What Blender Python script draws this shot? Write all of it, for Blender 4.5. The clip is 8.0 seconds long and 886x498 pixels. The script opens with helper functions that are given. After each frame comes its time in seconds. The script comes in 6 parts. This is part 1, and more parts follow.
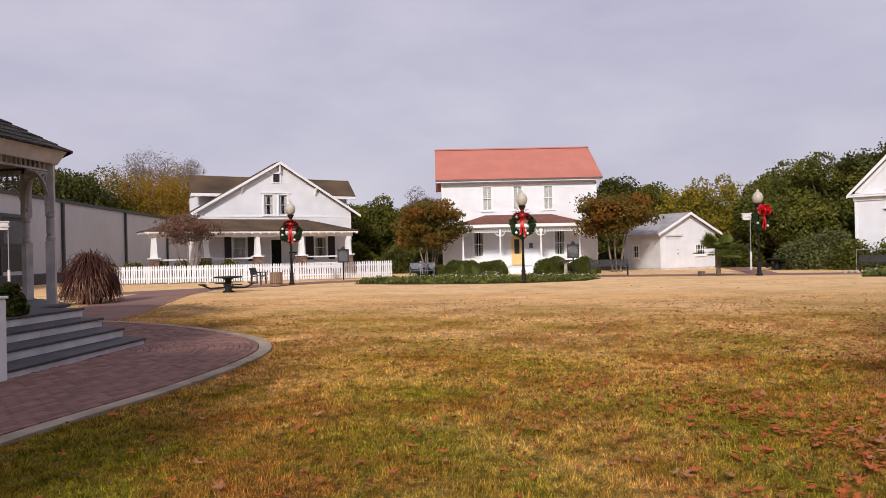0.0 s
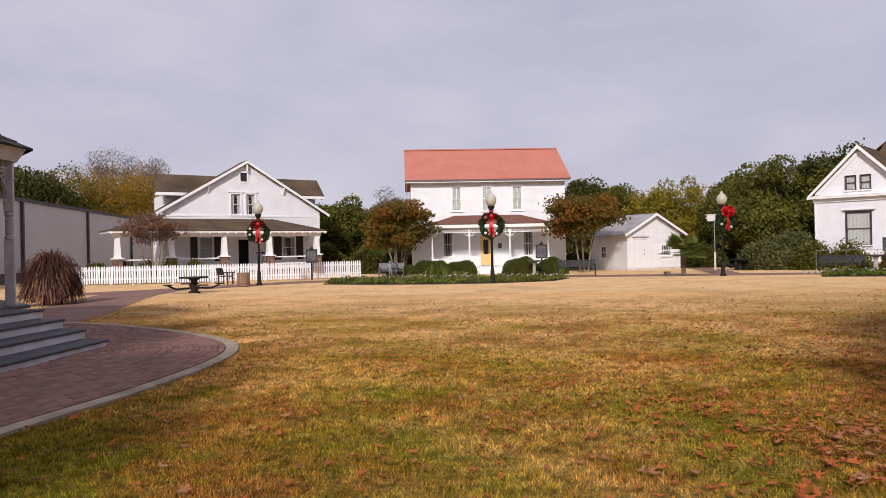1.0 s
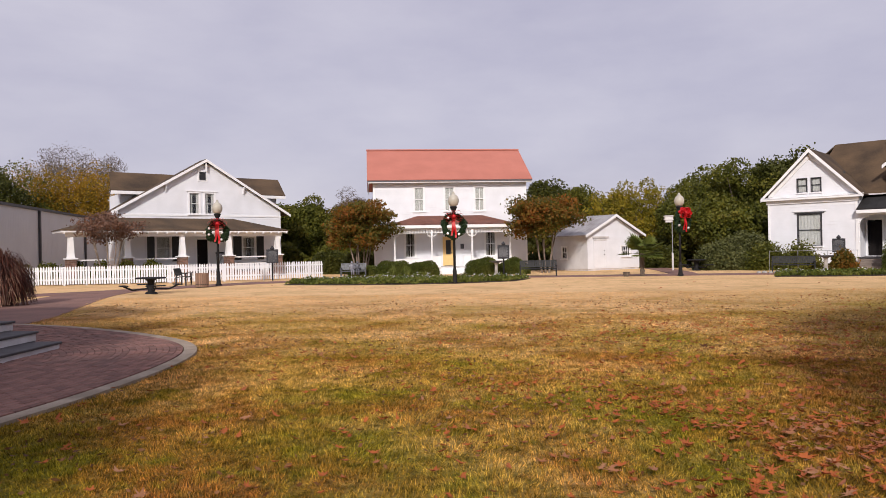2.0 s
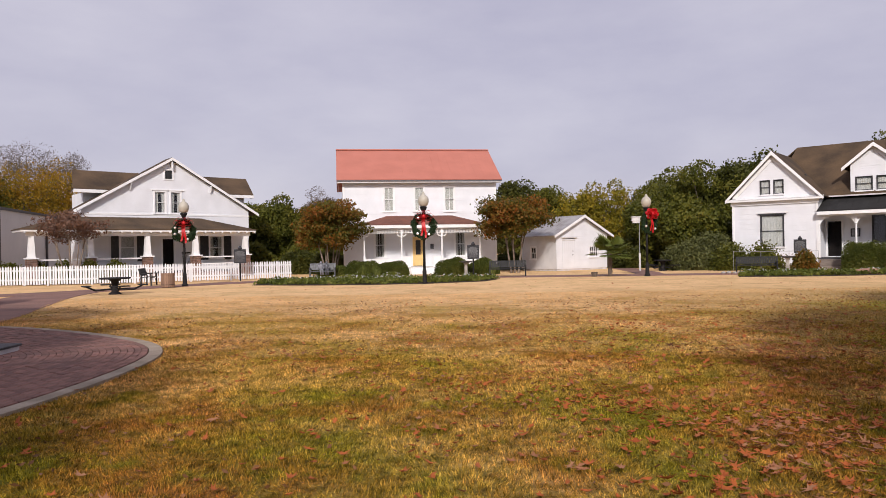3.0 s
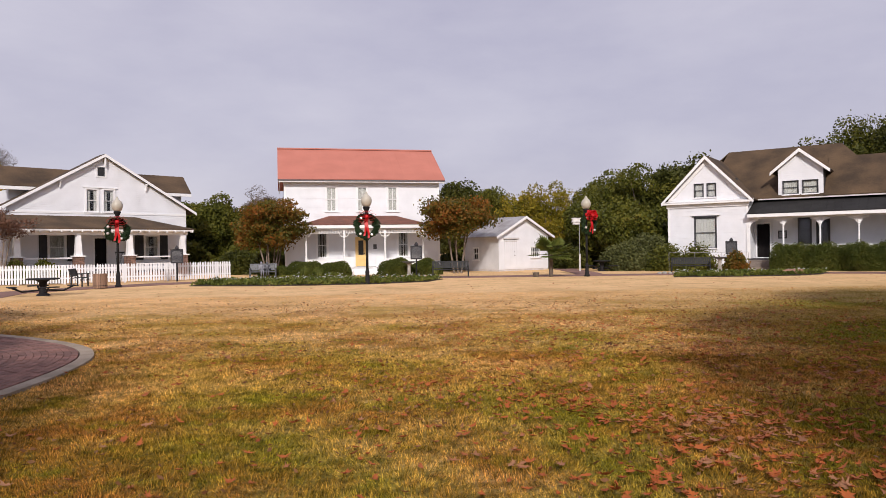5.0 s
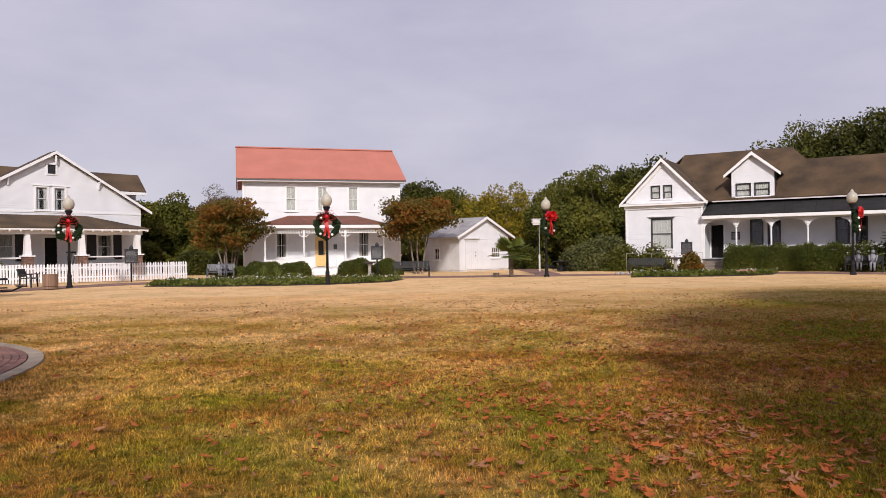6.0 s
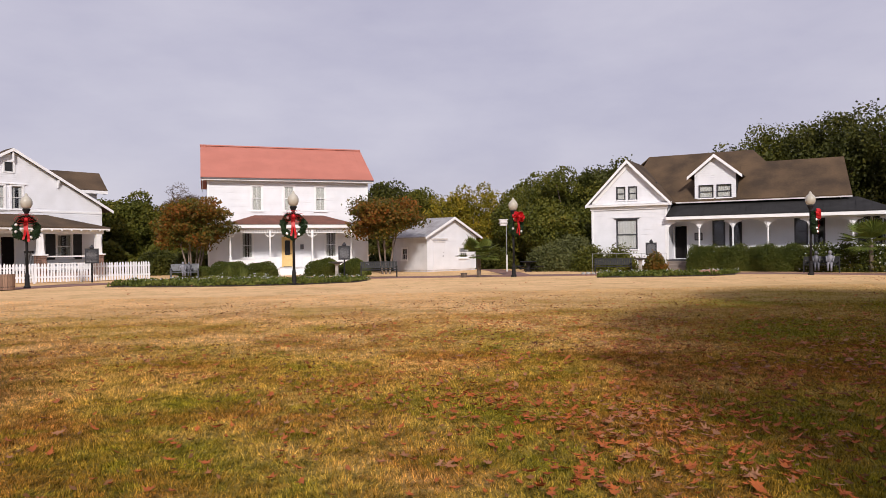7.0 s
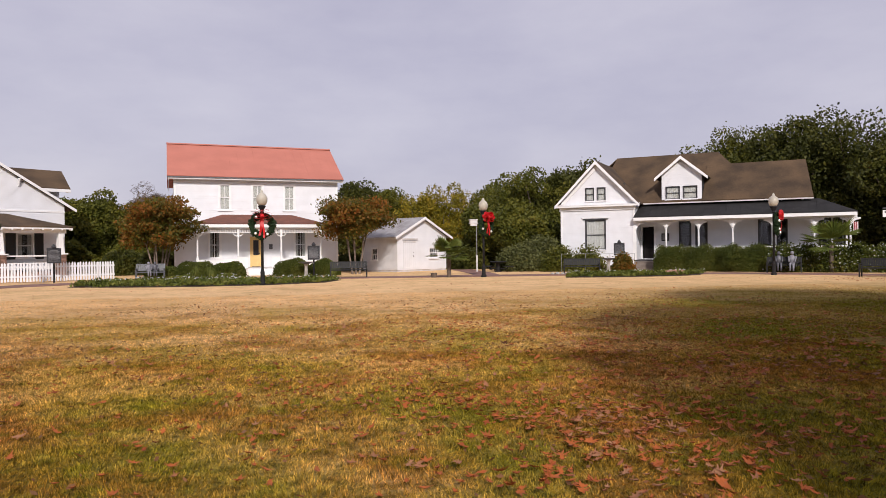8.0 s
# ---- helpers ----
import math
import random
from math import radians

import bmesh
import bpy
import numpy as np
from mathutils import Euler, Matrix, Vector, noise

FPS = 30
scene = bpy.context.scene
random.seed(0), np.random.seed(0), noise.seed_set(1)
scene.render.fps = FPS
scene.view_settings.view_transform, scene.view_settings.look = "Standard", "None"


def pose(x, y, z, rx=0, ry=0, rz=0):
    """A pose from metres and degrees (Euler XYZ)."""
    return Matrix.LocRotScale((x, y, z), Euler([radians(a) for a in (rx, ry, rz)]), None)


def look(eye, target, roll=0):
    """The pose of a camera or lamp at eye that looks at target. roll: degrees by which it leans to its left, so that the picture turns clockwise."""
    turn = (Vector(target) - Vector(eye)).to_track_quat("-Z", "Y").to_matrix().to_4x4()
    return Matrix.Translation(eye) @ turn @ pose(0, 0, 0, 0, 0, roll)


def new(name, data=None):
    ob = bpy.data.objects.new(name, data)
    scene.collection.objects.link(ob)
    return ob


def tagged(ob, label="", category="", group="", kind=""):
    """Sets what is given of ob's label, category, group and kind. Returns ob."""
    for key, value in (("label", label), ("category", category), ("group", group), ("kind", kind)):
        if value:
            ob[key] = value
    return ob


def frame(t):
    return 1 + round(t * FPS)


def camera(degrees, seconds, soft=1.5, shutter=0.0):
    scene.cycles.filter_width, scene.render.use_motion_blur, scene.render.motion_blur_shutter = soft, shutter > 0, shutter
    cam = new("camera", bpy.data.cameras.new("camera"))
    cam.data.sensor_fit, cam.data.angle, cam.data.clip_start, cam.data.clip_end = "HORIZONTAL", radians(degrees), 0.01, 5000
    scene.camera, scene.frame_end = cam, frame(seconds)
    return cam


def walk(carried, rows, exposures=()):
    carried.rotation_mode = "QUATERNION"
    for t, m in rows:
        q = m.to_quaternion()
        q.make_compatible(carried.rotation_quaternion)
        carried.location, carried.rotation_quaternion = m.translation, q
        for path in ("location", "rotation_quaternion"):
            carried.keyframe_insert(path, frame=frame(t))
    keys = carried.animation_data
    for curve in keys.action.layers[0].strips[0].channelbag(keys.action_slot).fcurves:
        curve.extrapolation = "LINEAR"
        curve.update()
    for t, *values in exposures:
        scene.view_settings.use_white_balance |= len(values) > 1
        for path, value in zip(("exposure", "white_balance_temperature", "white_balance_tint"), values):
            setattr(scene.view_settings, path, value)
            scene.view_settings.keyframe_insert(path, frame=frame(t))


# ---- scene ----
# camera and its walk
cam = camera(64.06, 8.0, soft=0.8)
PATH = [
    (0.0, pose(0, 0, 1.58, 90.111, 1.251, 10.621)),
    (0.5, pose(0, 0, 1.58, 90.097, 1.219, 9.457)),
    (1.0, pose(0, 0, 1.58, 90.080, 1.180, 8.133)),
    (1.5, pose(0, 0, 1.58, 90.067, 1.146, 6.579)),
    (3.0, pose(0, 0, 1.58, 90.014, 1.016, 2.651)),
    (3.5, pose(0, 0, 1.58, 90.006, 0.985, 1.649)),
    (4.0, pose(0, 0, 1.58, 89.984, 0.951, 0.472)),
    (5.5, pose(0, 0, 1.58, 89.972, 0.824, -3.440)),
    (6.0, pose(0, 0, 1.58, 89.955, 0.770, -5.117)),
    (6.5, pose(0, 0, 1.58, 89.960, 0.708, -6.374)),
    (7.0, pose(0, 0, 1.58, 89.938, 0.676, -7.727)),
    (7.5, pose(0, 0, 1.58, 89.929, 0.637, -9.072)),
    (8.0, pose(0, 0, 1.58, 89.917, 0.594, -10.137)),
]
walk(cam, PATH)

# world and sun
SUN_AZ, SUN_EL = 182.0, 31.0      # degrees clockwise from +y, and over the horizon
world = bpy.data.worlds.new("world")
scene.world = world
world.use_nodes = True
wn, wl = world.node_tree.nodes, world.node_tree.links
wn.clear()
w_out = wn.new("ShaderNodeOutputWorld")
w_bg = wn.new("ShaderNodeBackground")
w_sky = wn.new("ShaderNodeTexSky")
w_sky.sky_type = "NISHITA"
w_sky.sun_disc = False
w_sky.sun_elevation = radians(SUN_EL)
w_sky.sun_rotation = radians(SUN_AZ)
w_sky.dust_density = 3.0
w_co = wn.new("ShaderNodeTexCoord")
w_map = wn.new("ShaderNodeMapping")
w_map.inputs["Scale"].default_value = (2.2, 2.2, 6.0)
w_noise = wn.new("ShaderNodeTexNoise")
w_noise.inputs["Scale"].default_value = 1.3
w_noise.inputs["Detail"].default_value = 7.0
w_noise.inputs["Roughness"].default_value = 0.55
w_ramp = wn.new("ShaderNodeValToRGB")
w_ramp.color_ramp.elements[0].position, w_ramp.color_ramp.elements[0].color = 0.30, (5.36, 5.1, 6.52, 1)
w_ramp.color_ramp.elements[1].position, w_ramp.color_ramp.elements[1].color = 0.72, (7.1, 6.75, 7.85, 1)
w_mix = wn.new("ShaderNodeMix")
w_mix.data_type = "RGBA"
w_mix.inputs["Factor"].default_value = 0.86
wl.new(w_co.outputs["Generated"], w_map.inputs["Vector"])
wl.new(w_map.outputs["Vector"], w_noise.inputs["Vector"])
wl.new(w_noise.outputs["Fac"], w_ramp.inputs["Fac"])
wl.new(w_sky.outputs["Color"], w_mix.inputs[6])
wl.new(w_ramp.outputs["Color"], w_mix.inputs[7])
wl.new(w_mix.outputs[2], w_bg.inputs["Color"])
w_bg.inputs["Strength"].default_value = 0.096
wl.new(w_bg.outputs["Background"], w_out.inputs["Surface"])

sun = new("sun", bpy.data.lights.new("sun", "SUN"))
sun.data.energy = 3.4
sun.data.angle = radians(4.0)
sun.data.color = (1.0, 0.925, 0.87)
sun_from = Vector((math.sin(radians(SUN_AZ)) * math.cos(radians(SUN_EL)), math.cos(radians(SUN_AZ)) * math.cos(radians(SUN_EL)), math.sin(radians(SUN_EL))))
sun.matrix_world = look(sun_from * 60, (0, 0, 0))
scene.view_settings.exposure = 0.0


# materials
def material(name, color, rough=0.7, second=None, scale=4.0, detail=6.0, fine=40.0, bump=0.15, metal=0.0, low=0.35, high=0.65, stretch=(1, 1, 1), per_piece=0.0, grain=0.12, spec=0.4, coord="Object", island=0.0):
    """Two scales of variation: broad patches between two colours, and a fine grain with relief."""
    m = bpy.data.materials.new(name)
    m.use_nodes = True
    n, l = m.node_tree.nodes, m.node_tree.links
    b = n["Principled BSDF"]
    b.inputs["Roughness"].default_value = rough
    b.inputs["Metallic"].default_value = metal
    b.inputs["Specular IOR Level"].default_value = spec
    co = n.new("ShaderNodeTexCoord")
    mp = n.new("ShaderNodeMapping")
    mp.inputs["Scale"].default_value = stretch
    l.new(co.outputs[coord], mp.inputs["Vector"])
    n1 = n.new("ShaderNodeTexNoise")
    n1.inputs["Scale"].default_value, n1.inputs["Detail"].default_value = scale, detail
    n2 = n.new("ShaderNodeTexNoise")
    n2.inputs["Scale"].default_value, n2.inputs["Detail"].default_value = fine, 4.0
    l.new(mp.outputs["Vector"], n1.inputs["Vector"])
    l.new(mp.outputs["Vector"], n2.inputs["Vector"])
    ramp = n.new("ShaderNodeValToRGB")
    second = second or tuple(c * 0.8 for c in color)
    ramp.color_ramp.elements[0].position, ramp.color_ramp.elements[0].color = low, (*second, 1)
    ramp.color_ramp.elements[1].position, ramp.color_ramp.elements[1].color = high, (*color, 1)
    l.new(n1.outputs["Fac"], ramp.inputs["Fac"])
    val = n.new("ShaderNodeMath")
    val.operation = "MULTIPLY_ADD"
    val.inputs[1].default_value = grain * 2
    val.inputs[2].default_value = 1 - grain
    l.new(n2.outputs["Fac"], val.inputs[0])
    last = val.outputs[0]
    for amount, node, socket in ((per_piece, "ShaderNodeObjectInfo", "Random"), (island, "ShaderNodeNewGeometry", "Random Per Island")):
        if amount:
            src = n.new(node)
            ma = n.new("ShaderNodeMath")
            ma.operation = "MULTIPLY_ADD"
            ma.inputs[1].default_value = 2 * amount
            ma.inputs[2].default_value = 1 - amount
            l.new(src.outputs[socket], ma.inputs[0])
            mu = n.new("ShaderNodeMath")
            mu.operation = "MULTIPLY"
            l.new(last, mu.inputs[0])
            l.new(ma.outputs[0], mu.inputs[1])
            last = mu.outputs[0]
    mix = n.new("ShaderNodeMix")
    mix.data_type, mix.blend_type = "RGBA", "MULTIPLY"
    mix.inputs["Factor"].default_value = 1.0
    comb = n.new("ShaderNodeCombineColor")
    for k in range(3):
        l.new(last, comb.inputs[k])
    l.new(ramp.outputs["Color"], mix.inputs[6])
    l.new(comb.outputs["Color"], mix.inputs[7])
    l.new(mix.outputs[2], b.inputs["Base Color"])
    if bump:
        bp = n.new("ShaderNodeBump")
        bp.inputs["Strength"].default_value = bump
        bp.inputs["Distance"].default_value = 0.02
        l.new(n2.outputs["Fac"], bp.inputs["Height"])
        l.new(bp.outputs["Normal"], b.inputs["Normal"])
    return m


def leaf_material(name, colors, through_light=0.17, rough=0.6):
    """Foliage: a colour for each leaf from a ramp, with light passing through."""
    m = bpy.data.materials.new(name)
    m.use_nodes = True
    n, l = m.node_tree.nodes, m.node_tree.links
    b = n["Principled BSDF"]
    b.inputs["Roughness"].default_value = rough
    b.inputs["Specular IOR Level"].default_value = 0.25
    geo = n.new("ShaderNodeNewGeometry")
    co = n.new("ShaderNodeTexCoord")
    no = n.new("ShaderNodeTexNoise")
    no.inputs["Scale"].default_value, no.inputs["Detail"].default_value = 0.55, 3.0
    l.new(co.outputs["Object"], no.inputs["Vector"])
    ma = n.new("ShaderNodeMath")
    ma.operation = "MULTIPLY_ADD"
    ma.inputs[1].default_value = 0.5
    l.new(geo.outputs["Random Per Island"], ma.inputs[0])
    sc = n.new("ShaderNodeMath")
    sc.operation = "MULTIPLY_ADD"
    sc.inputs[1].default_value, sc.inputs[2].default_value = 1.5, -0.5
    l.new(no.outputs["Fac"], sc.inputs[0])
    l.new(sc.outputs[0], ma.inputs[2])
    ramp = n.new("ShaderNodeValToRGB")
    els = ramp.color_ramp.elements
    while len(els) < len(colors):
        els.new(0.5)
    for k, c in enumerate(colors):
        els[k].position = k / max(1, len(colors) - 1)
        els[k].color = (*c, 1)
    l.new(ma.outputs[0], ramp.inputs["Fac"])
    l.new(ramp.outputs["Color"], b.inputs["Base Color"])
    if through_light:
        tr = n.new("ShaderNodeBsdfTranslucent")
        l.new(ramp.outputs["Color"], tr.inputs["Color"])
        mx = n.new("ShaderNodeMixShader")
        mx.inputs["Fac"].default_value = through_light
        l.new(b.outputs["BSDF"], mx.inputs[1])
        l.new(tr.outputs["BSDF"], mx.inputs[2])
        l.new(mx.outputs["Shader"], n["Material Output"].inputs["Surface"])
    return m


def glass_material(name, tint=(0.93, 0.95, 0.95), through_light=0.935):
    m = bpy.data.materials.new(name)
    m.use_nodes = True
    n, l = m.node_tree.nodes, m.node_tree.links
    n.remove(n["Principled BSDF"])
    gl = n.new("ShaderNodeBsdfGlossy")
    gl.inputs["Roughness"].default_value = 0.03
    tr = n.new("ShaderNodeBsdfTransparent")
    tr.inputs["Color"].default_value = (*tint, 1)
    mx = n.new("ShaderNodeMixShader")
    fr = n.new("ShaderNodeFresnel")
    fr.inputs["IOR"].default_value = 1.42
    ad = n.new("ShaderNodeMath")
    ad.operation = "ADD"
    ad.inputs[1].default_value = 1 - through_light - 0.05
    l.new(fr.outputs["Fac"], ad.inputs[0])
    l.new(ad.outputs[0], mx.inputs["Fac"])
    l.new(tr.outputs["BSDF"], mx.inputs[1])
    l.new(gl.outputs["BSDF"], mx.inputs[2])
    l.new(mx.outputs["Shader"], n["Material Output"].inputs["Surface"])
    return m


def lawn_material(name="lawn", blades=False):
    """Autumn lawn: straw and green patches with worn rusty spots, and tree shade painted in as darker green to the
    right.
    """
    m = bpy.data.materials.new(name)
    m.use_nodes = True
    n, l = m.node_tree.nodes, m.node_tree.links
    b = n["Principled BSDF"]
    b.inputs["Roughness"].default_value = 0.95
    b.inputs["Specular IOR Level"].default_value = 0.1
    geo = n.new("ShaderNodeNewGeometry")
    sep = n.new("ShaderNodeSeparateXYZ")
    l.new(geo.outputs["Position"], sep.inputs["Vector"])

    def noise_node(scale, detail=5.0, rough=0.6, stretch=None):
        t = n.new("ShaderNodeTexNoise")
        t.inputs["Scale"].default_value, t.inputs["Detail"].default_value, t.inputs["Roughness"].default_value = scale, detail, rough
        l.new(geo.outputs["Position"], t.inputs["Vector"])
        return t.outputs["Fac"]

    def math_node(op, a, c, d=None):
        t = n.new("ShaderNodeMath")
        t.operation = op
        for k, v in enumerate((a, c, d)):
            if v is None:
                continue
            if isinstance(v, (int, float)):
                t.inputs[k].default_value = v
            else:
                l.new(v, t.inputs[k])
        return t.outputs[0]

    def ramp_node(fac, stops):
        t = n.new("ShaderNodeValToRGB")
        els = t.color_ramp.elements
        while len(els) < len(stops):
            els.new(0.5)
        for k, (p, c) in enumerate(stops):
            els[k].position, els[k].color = p, (*c, 1) if isinstance(c, tuple) else (c, c, c, 1)
        l.new(fac, t.inputs["Fac"])
        return t.outputs["Color"]

    def mix_node(fac, a, c, blend="MIX"):
        t = n.new("ShaderNodeMix")
        t.data_type, t.blend_type = "RGBA", blend
        for k, v in ((0, fac), (6, a), (7, c)):
            if isinstance(v, (int, float)):
                t.inputs[k].default_value = v
            elif isinstance(v, tuple):
                t.inputs[k].default_value = (*v, 1)
            else:
                l.new(v, t.inputs[k])
        return t.outputs[2]

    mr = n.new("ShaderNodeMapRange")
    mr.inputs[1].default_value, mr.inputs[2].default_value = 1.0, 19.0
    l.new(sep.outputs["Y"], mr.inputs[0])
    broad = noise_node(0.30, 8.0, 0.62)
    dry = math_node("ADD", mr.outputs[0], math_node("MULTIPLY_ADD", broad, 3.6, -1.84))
    # tree shade put into the colour: darker, greener grass from x 4 to 14
    tree_shade = n.new("ShaderNodeMapRange")
    tree_shade.inputs[1].default_value, tree_shade.inputs[2].default_value, tree_shade.inputs[4].default_value = 4.0, 14.0, -0.75
    l.new(sep.outputs["X"], tree_shade.inputs[0])
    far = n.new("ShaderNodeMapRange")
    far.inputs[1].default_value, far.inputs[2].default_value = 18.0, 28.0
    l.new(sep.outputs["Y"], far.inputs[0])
    tree_shade = math_node("MULTIPLY", tree_shade.outputs[0], math_node("MULTIPLY_ADD", far.outputs[0], -0.9, 1.0))
    dry = math_node("ADD", math_node("ADD", dry, tree_shade), far.outputs[0])
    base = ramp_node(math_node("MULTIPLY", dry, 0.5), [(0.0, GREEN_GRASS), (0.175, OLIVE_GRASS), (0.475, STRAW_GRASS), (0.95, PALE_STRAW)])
    shade_fade = math_node("MULTIPLY_ADD", tree_shade, 0.5, 1.0)
    even = n.new("ShaderNodeMapRange")
    even.inputs[1].default_value, even.inputs[2].default_value = 9.0, 23.0
    l.new(sep.outputs["Y"], even.inputs[0])
    near = math_node("MULTIPLY_ADD", even.outputs[0], -0.8, 1.0)
    pale = math_node("MULTIPLY", ramp_node(noise_node(0.9, 9.0, 0.72), [(0.52, 0.0), (0.66, 0.7)]), shade_fade)
    base = mix_node(math_node("MULTIPLY", pale, math_node("MULTIPLY_ADD", mr.outputs[0], 0.8, 0.25)), base, STRAW_GRASS)
    rust = ramp_node(noise_node(0.55, 8.0, 0.7), [(0.47, 0.0), (0.58, 0.85)])
    base = mix_node(math_node("MULTIPLY", math_node("MULTIPLY", rust, shade_fade), near), base, RUST_GRASS)
    green = ramp_node(noise_node(1.1, 8.0, 0.72), [(0.52, 0.0), (0.62, 0.8)])
    base = mix_node(math_node("MULTIPLY", green, near), base, GREEN_GRASS)
    # mixes in the dark green that carries the painted tree shade
    base = mix_node(math_node("MULTIPLY", tree_shade, -0.8), base, SHADE_GRASS)
    if blades:
        tone = ramp_node(geo.outputs["Random Per Island"], [(0.0, (0.26, 0.255, 0.15)), (0.35, (0.88, 0.83, 0.56)), (0.75, (1.62, 1.46, 1.06)), (1.0, (2.5, 2.25, 1.85))])
    else:
        tone = ramp_node(noise_node(9.0, 10.0, 0.9), [(0.36, 0.30), (0.64, 1.45)])
    base = mix_node(near, base, tone, "MULTIPLY")
    tuft = ramp_node(noise_node(5.5, 6.0, 0.75), [(0.38, (0.50, 0.52, 0.45)), (0.5, (1.0, 1.0, 0.95)), (0.62, (1.4, 1.36, 1.3))])
    base = mix_node(near, base, tuft, "MULTIPLY")
    l.new(base, b.inputs["Base Color"])
    if blades:
        tr = n.new("ShaderNodeBsdfTranslucent")
        l.new(base, tr.inputs["Color"])
        mx = n.new("ShaderNodeMixShader")
        mx.inputs["Fac"].default_value = 0.3
        l.new(b.outputs["BSDF"], mx.inputs[1])
        l.new(tr.outputs["BSDF"], mx.inputs[2])
        l.new(mx.outputs["Shader"], n["Material Output"].inputs["Surface"])
    else:
        bp = n.new("ShaderNodeBump")
        bp.inputs["Strength"].default_value, bp.inputs["Distance"].default_value = 0.7, 0.05
        l.new(noise_node(24.0, 8.0, 0.85), bp.inputs["Height"])
        l.new(bp.outputs["Normal"], b.inputs["Normal"])
    return m


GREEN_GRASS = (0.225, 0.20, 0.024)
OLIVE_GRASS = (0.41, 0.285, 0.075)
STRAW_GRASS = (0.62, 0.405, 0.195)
SHADE_GRASS = (0.14, 0.125, 0.010)
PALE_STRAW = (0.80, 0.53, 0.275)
RUST_GRASS = (0.34, 0.145, 0.045)
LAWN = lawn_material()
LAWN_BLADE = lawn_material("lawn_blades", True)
WHITE = material("white_paint", (0.77, 0.78, 0.82), 0.55, (0.71, 0.72, 0.755), 1.2, bump=0.05, fine=30, grain=0.03)
TRIM = material("trim_paint", (0.84, 0.84, 0.85), 0.5, (0.78, 0.78, 0.79), 2.0, bump=0.04, grain=0.03)
OLD_WHITE = material("weathered_white_paint", (0.68, 0.66, 0.66), 0.65, (0.52, 0.50, 0.50), 2.5, bump=0.12, grain=0.08)
# posts, frieze and brackets: darker than the white of risers and fascia
GAZEBO_PAINT = material("grey_white_gazebo_paint", (0.50, 0.47, 0.47), 0.7, (0.34, 0.32, 0.32), 3.0, bump=0.15, grain=0.12)
GREY_SIDING = material("grey_white_siding", (0.66, 0.66, 0.68), 0.6, (0.58, 0.58, 0.60), 1.5, bump=0.06, grain=0.05)
RED_ROOF = material("red_metal_roof", (0.50, 0.18, 0.13), 0.65, (0.44, 0.155, 0.11), 0.7, bump=0.05, grain=0.05)
RUST_ROOF = material("rust_shingles", (0.20, 0.075, 0.05), 0.85, (0.13, 0.055, 0.04), 2.0, bump=0.5, fine=14, grain=0.3)
BROWN_ROOF = material("brown_shingles", (0.108, 0.068, 0.037), 0.9, (0.046, 0.030, 0.018), 0.6, bump=0.5, fine=12, grain=0.35)
DARK_ROOF = material("dark_metal_roof", (0.030, 0.029, 0.029), 0.75, (0.020, 0.019, 0.019), 1.5, bump=0.05, spec=0.2)
SHAKE = material("weathered_shakes", (0.050, 0.040, 0.036), 0.9, (0.020, 0.017, 0.015), 3.0, bump=0.5, fine=25, grain=0.3, island=0.3)
TIN = material("aged_tin", (0.46, 0.45, 0.46), 0.5, (0.30, 0.28, 0.28), 1.5, bump=0.1, metal=0.3)
GREY_METAL = material("grey_cladding", (0.47, 0.475, 0.50), 0.55, (0.43, 0.435, 0.46), 0.4, bump=0.03, grain=0.04)
DARK_TRIM = material("dark_trim", (0.06, 0.06, 0.065), 0.6, (0.04, 0.04, 0.045), 2.0)
BLACK_IRON = material("black_iron", (0.014, 0.014, 0.016), 0.7, (0.022, 0.020, 0.020), 5.0, bump=0.08, spec=0.15)
SHUTTER = material("black_shutters", (0.018, 0.018, 0.02), 0.5, (0.025, 0.025, 0.028), 4.0)
DARK_ROOM = material("dim_room", (0.07, 0.065, 0.06), 0.9)
CURTAIN = material("lace_curtain", (0.64, 0.62, 0.60), 0.9, (0.48, 0.47, 0.45), 3.0, stretch=(8, 8, 1), bump=0.3)
YELLOW_DOOR = material("yellow_door_paint", (0.80, 0.56, 0.24), 0.5, (0.74, 0.51, 0.21), 3.0, bump=0.05)
DARK_DOOR = material("dark_door", (0.014, 0.012, 0.012), 0.85, spec=0.1)
BRICK = material("brown_brick", (0.27, 0.16, 0.12), 0.9, (0.17, 0.10, 0.08), 5.0, fine=60, bump=0.4, island=0.3, grain=0.2)
MORTAR = material("mortar", (0.36, 0.33, 0.30), 0.95, bump=0.3)
PAVER = material("red_paver", (0.29, 0.145, 0.112), 0.9, (0.20, 0.11, 0.09), 3.0, fine=55, bump=0.4, per_piece=0.22, grain=0.2)
PAVER_STUFF = material("red_paver_far", (0.27, 0.135, 0.105), 0.9, (0.19, 0.103, 0.085), 3.0, fine=55, bump=0.4, island=0.22, grain=0.2, coord="Object")
PAVER_BED = material("paver_joints", (0.14, 0.08, 0.062), 0.95, bump=0.3)
WALKWAY = material("red_walkway", (0.25, 0.135, 0.105), 0.9, (0.18, 0.10, 0.08), 0.8, fine=12, bump=0.4, grain=0.25, coord="Object")
CONCRETE = material("kerb_concrete", (0.42, 0.34, 0.26), 0.9, (0.27, 0.215, 0.16), 2.0, fine=40, bump=0.4, grain=0.2)
DECK_GREY = material("grey_deck_paint", (0.075, 0.07, 0.075), 0.65, (0.045, 0.042, 0.045), 3.0, bump=0.15, grain=0.15)
BARK = material("bark", (0.16, 0.125, 0.10), 0.95, (0.09, 0.07, 0.055), 6.0, stretch=(3, 3, 0.6), bump=0.8, fine=18, grain=0.3)
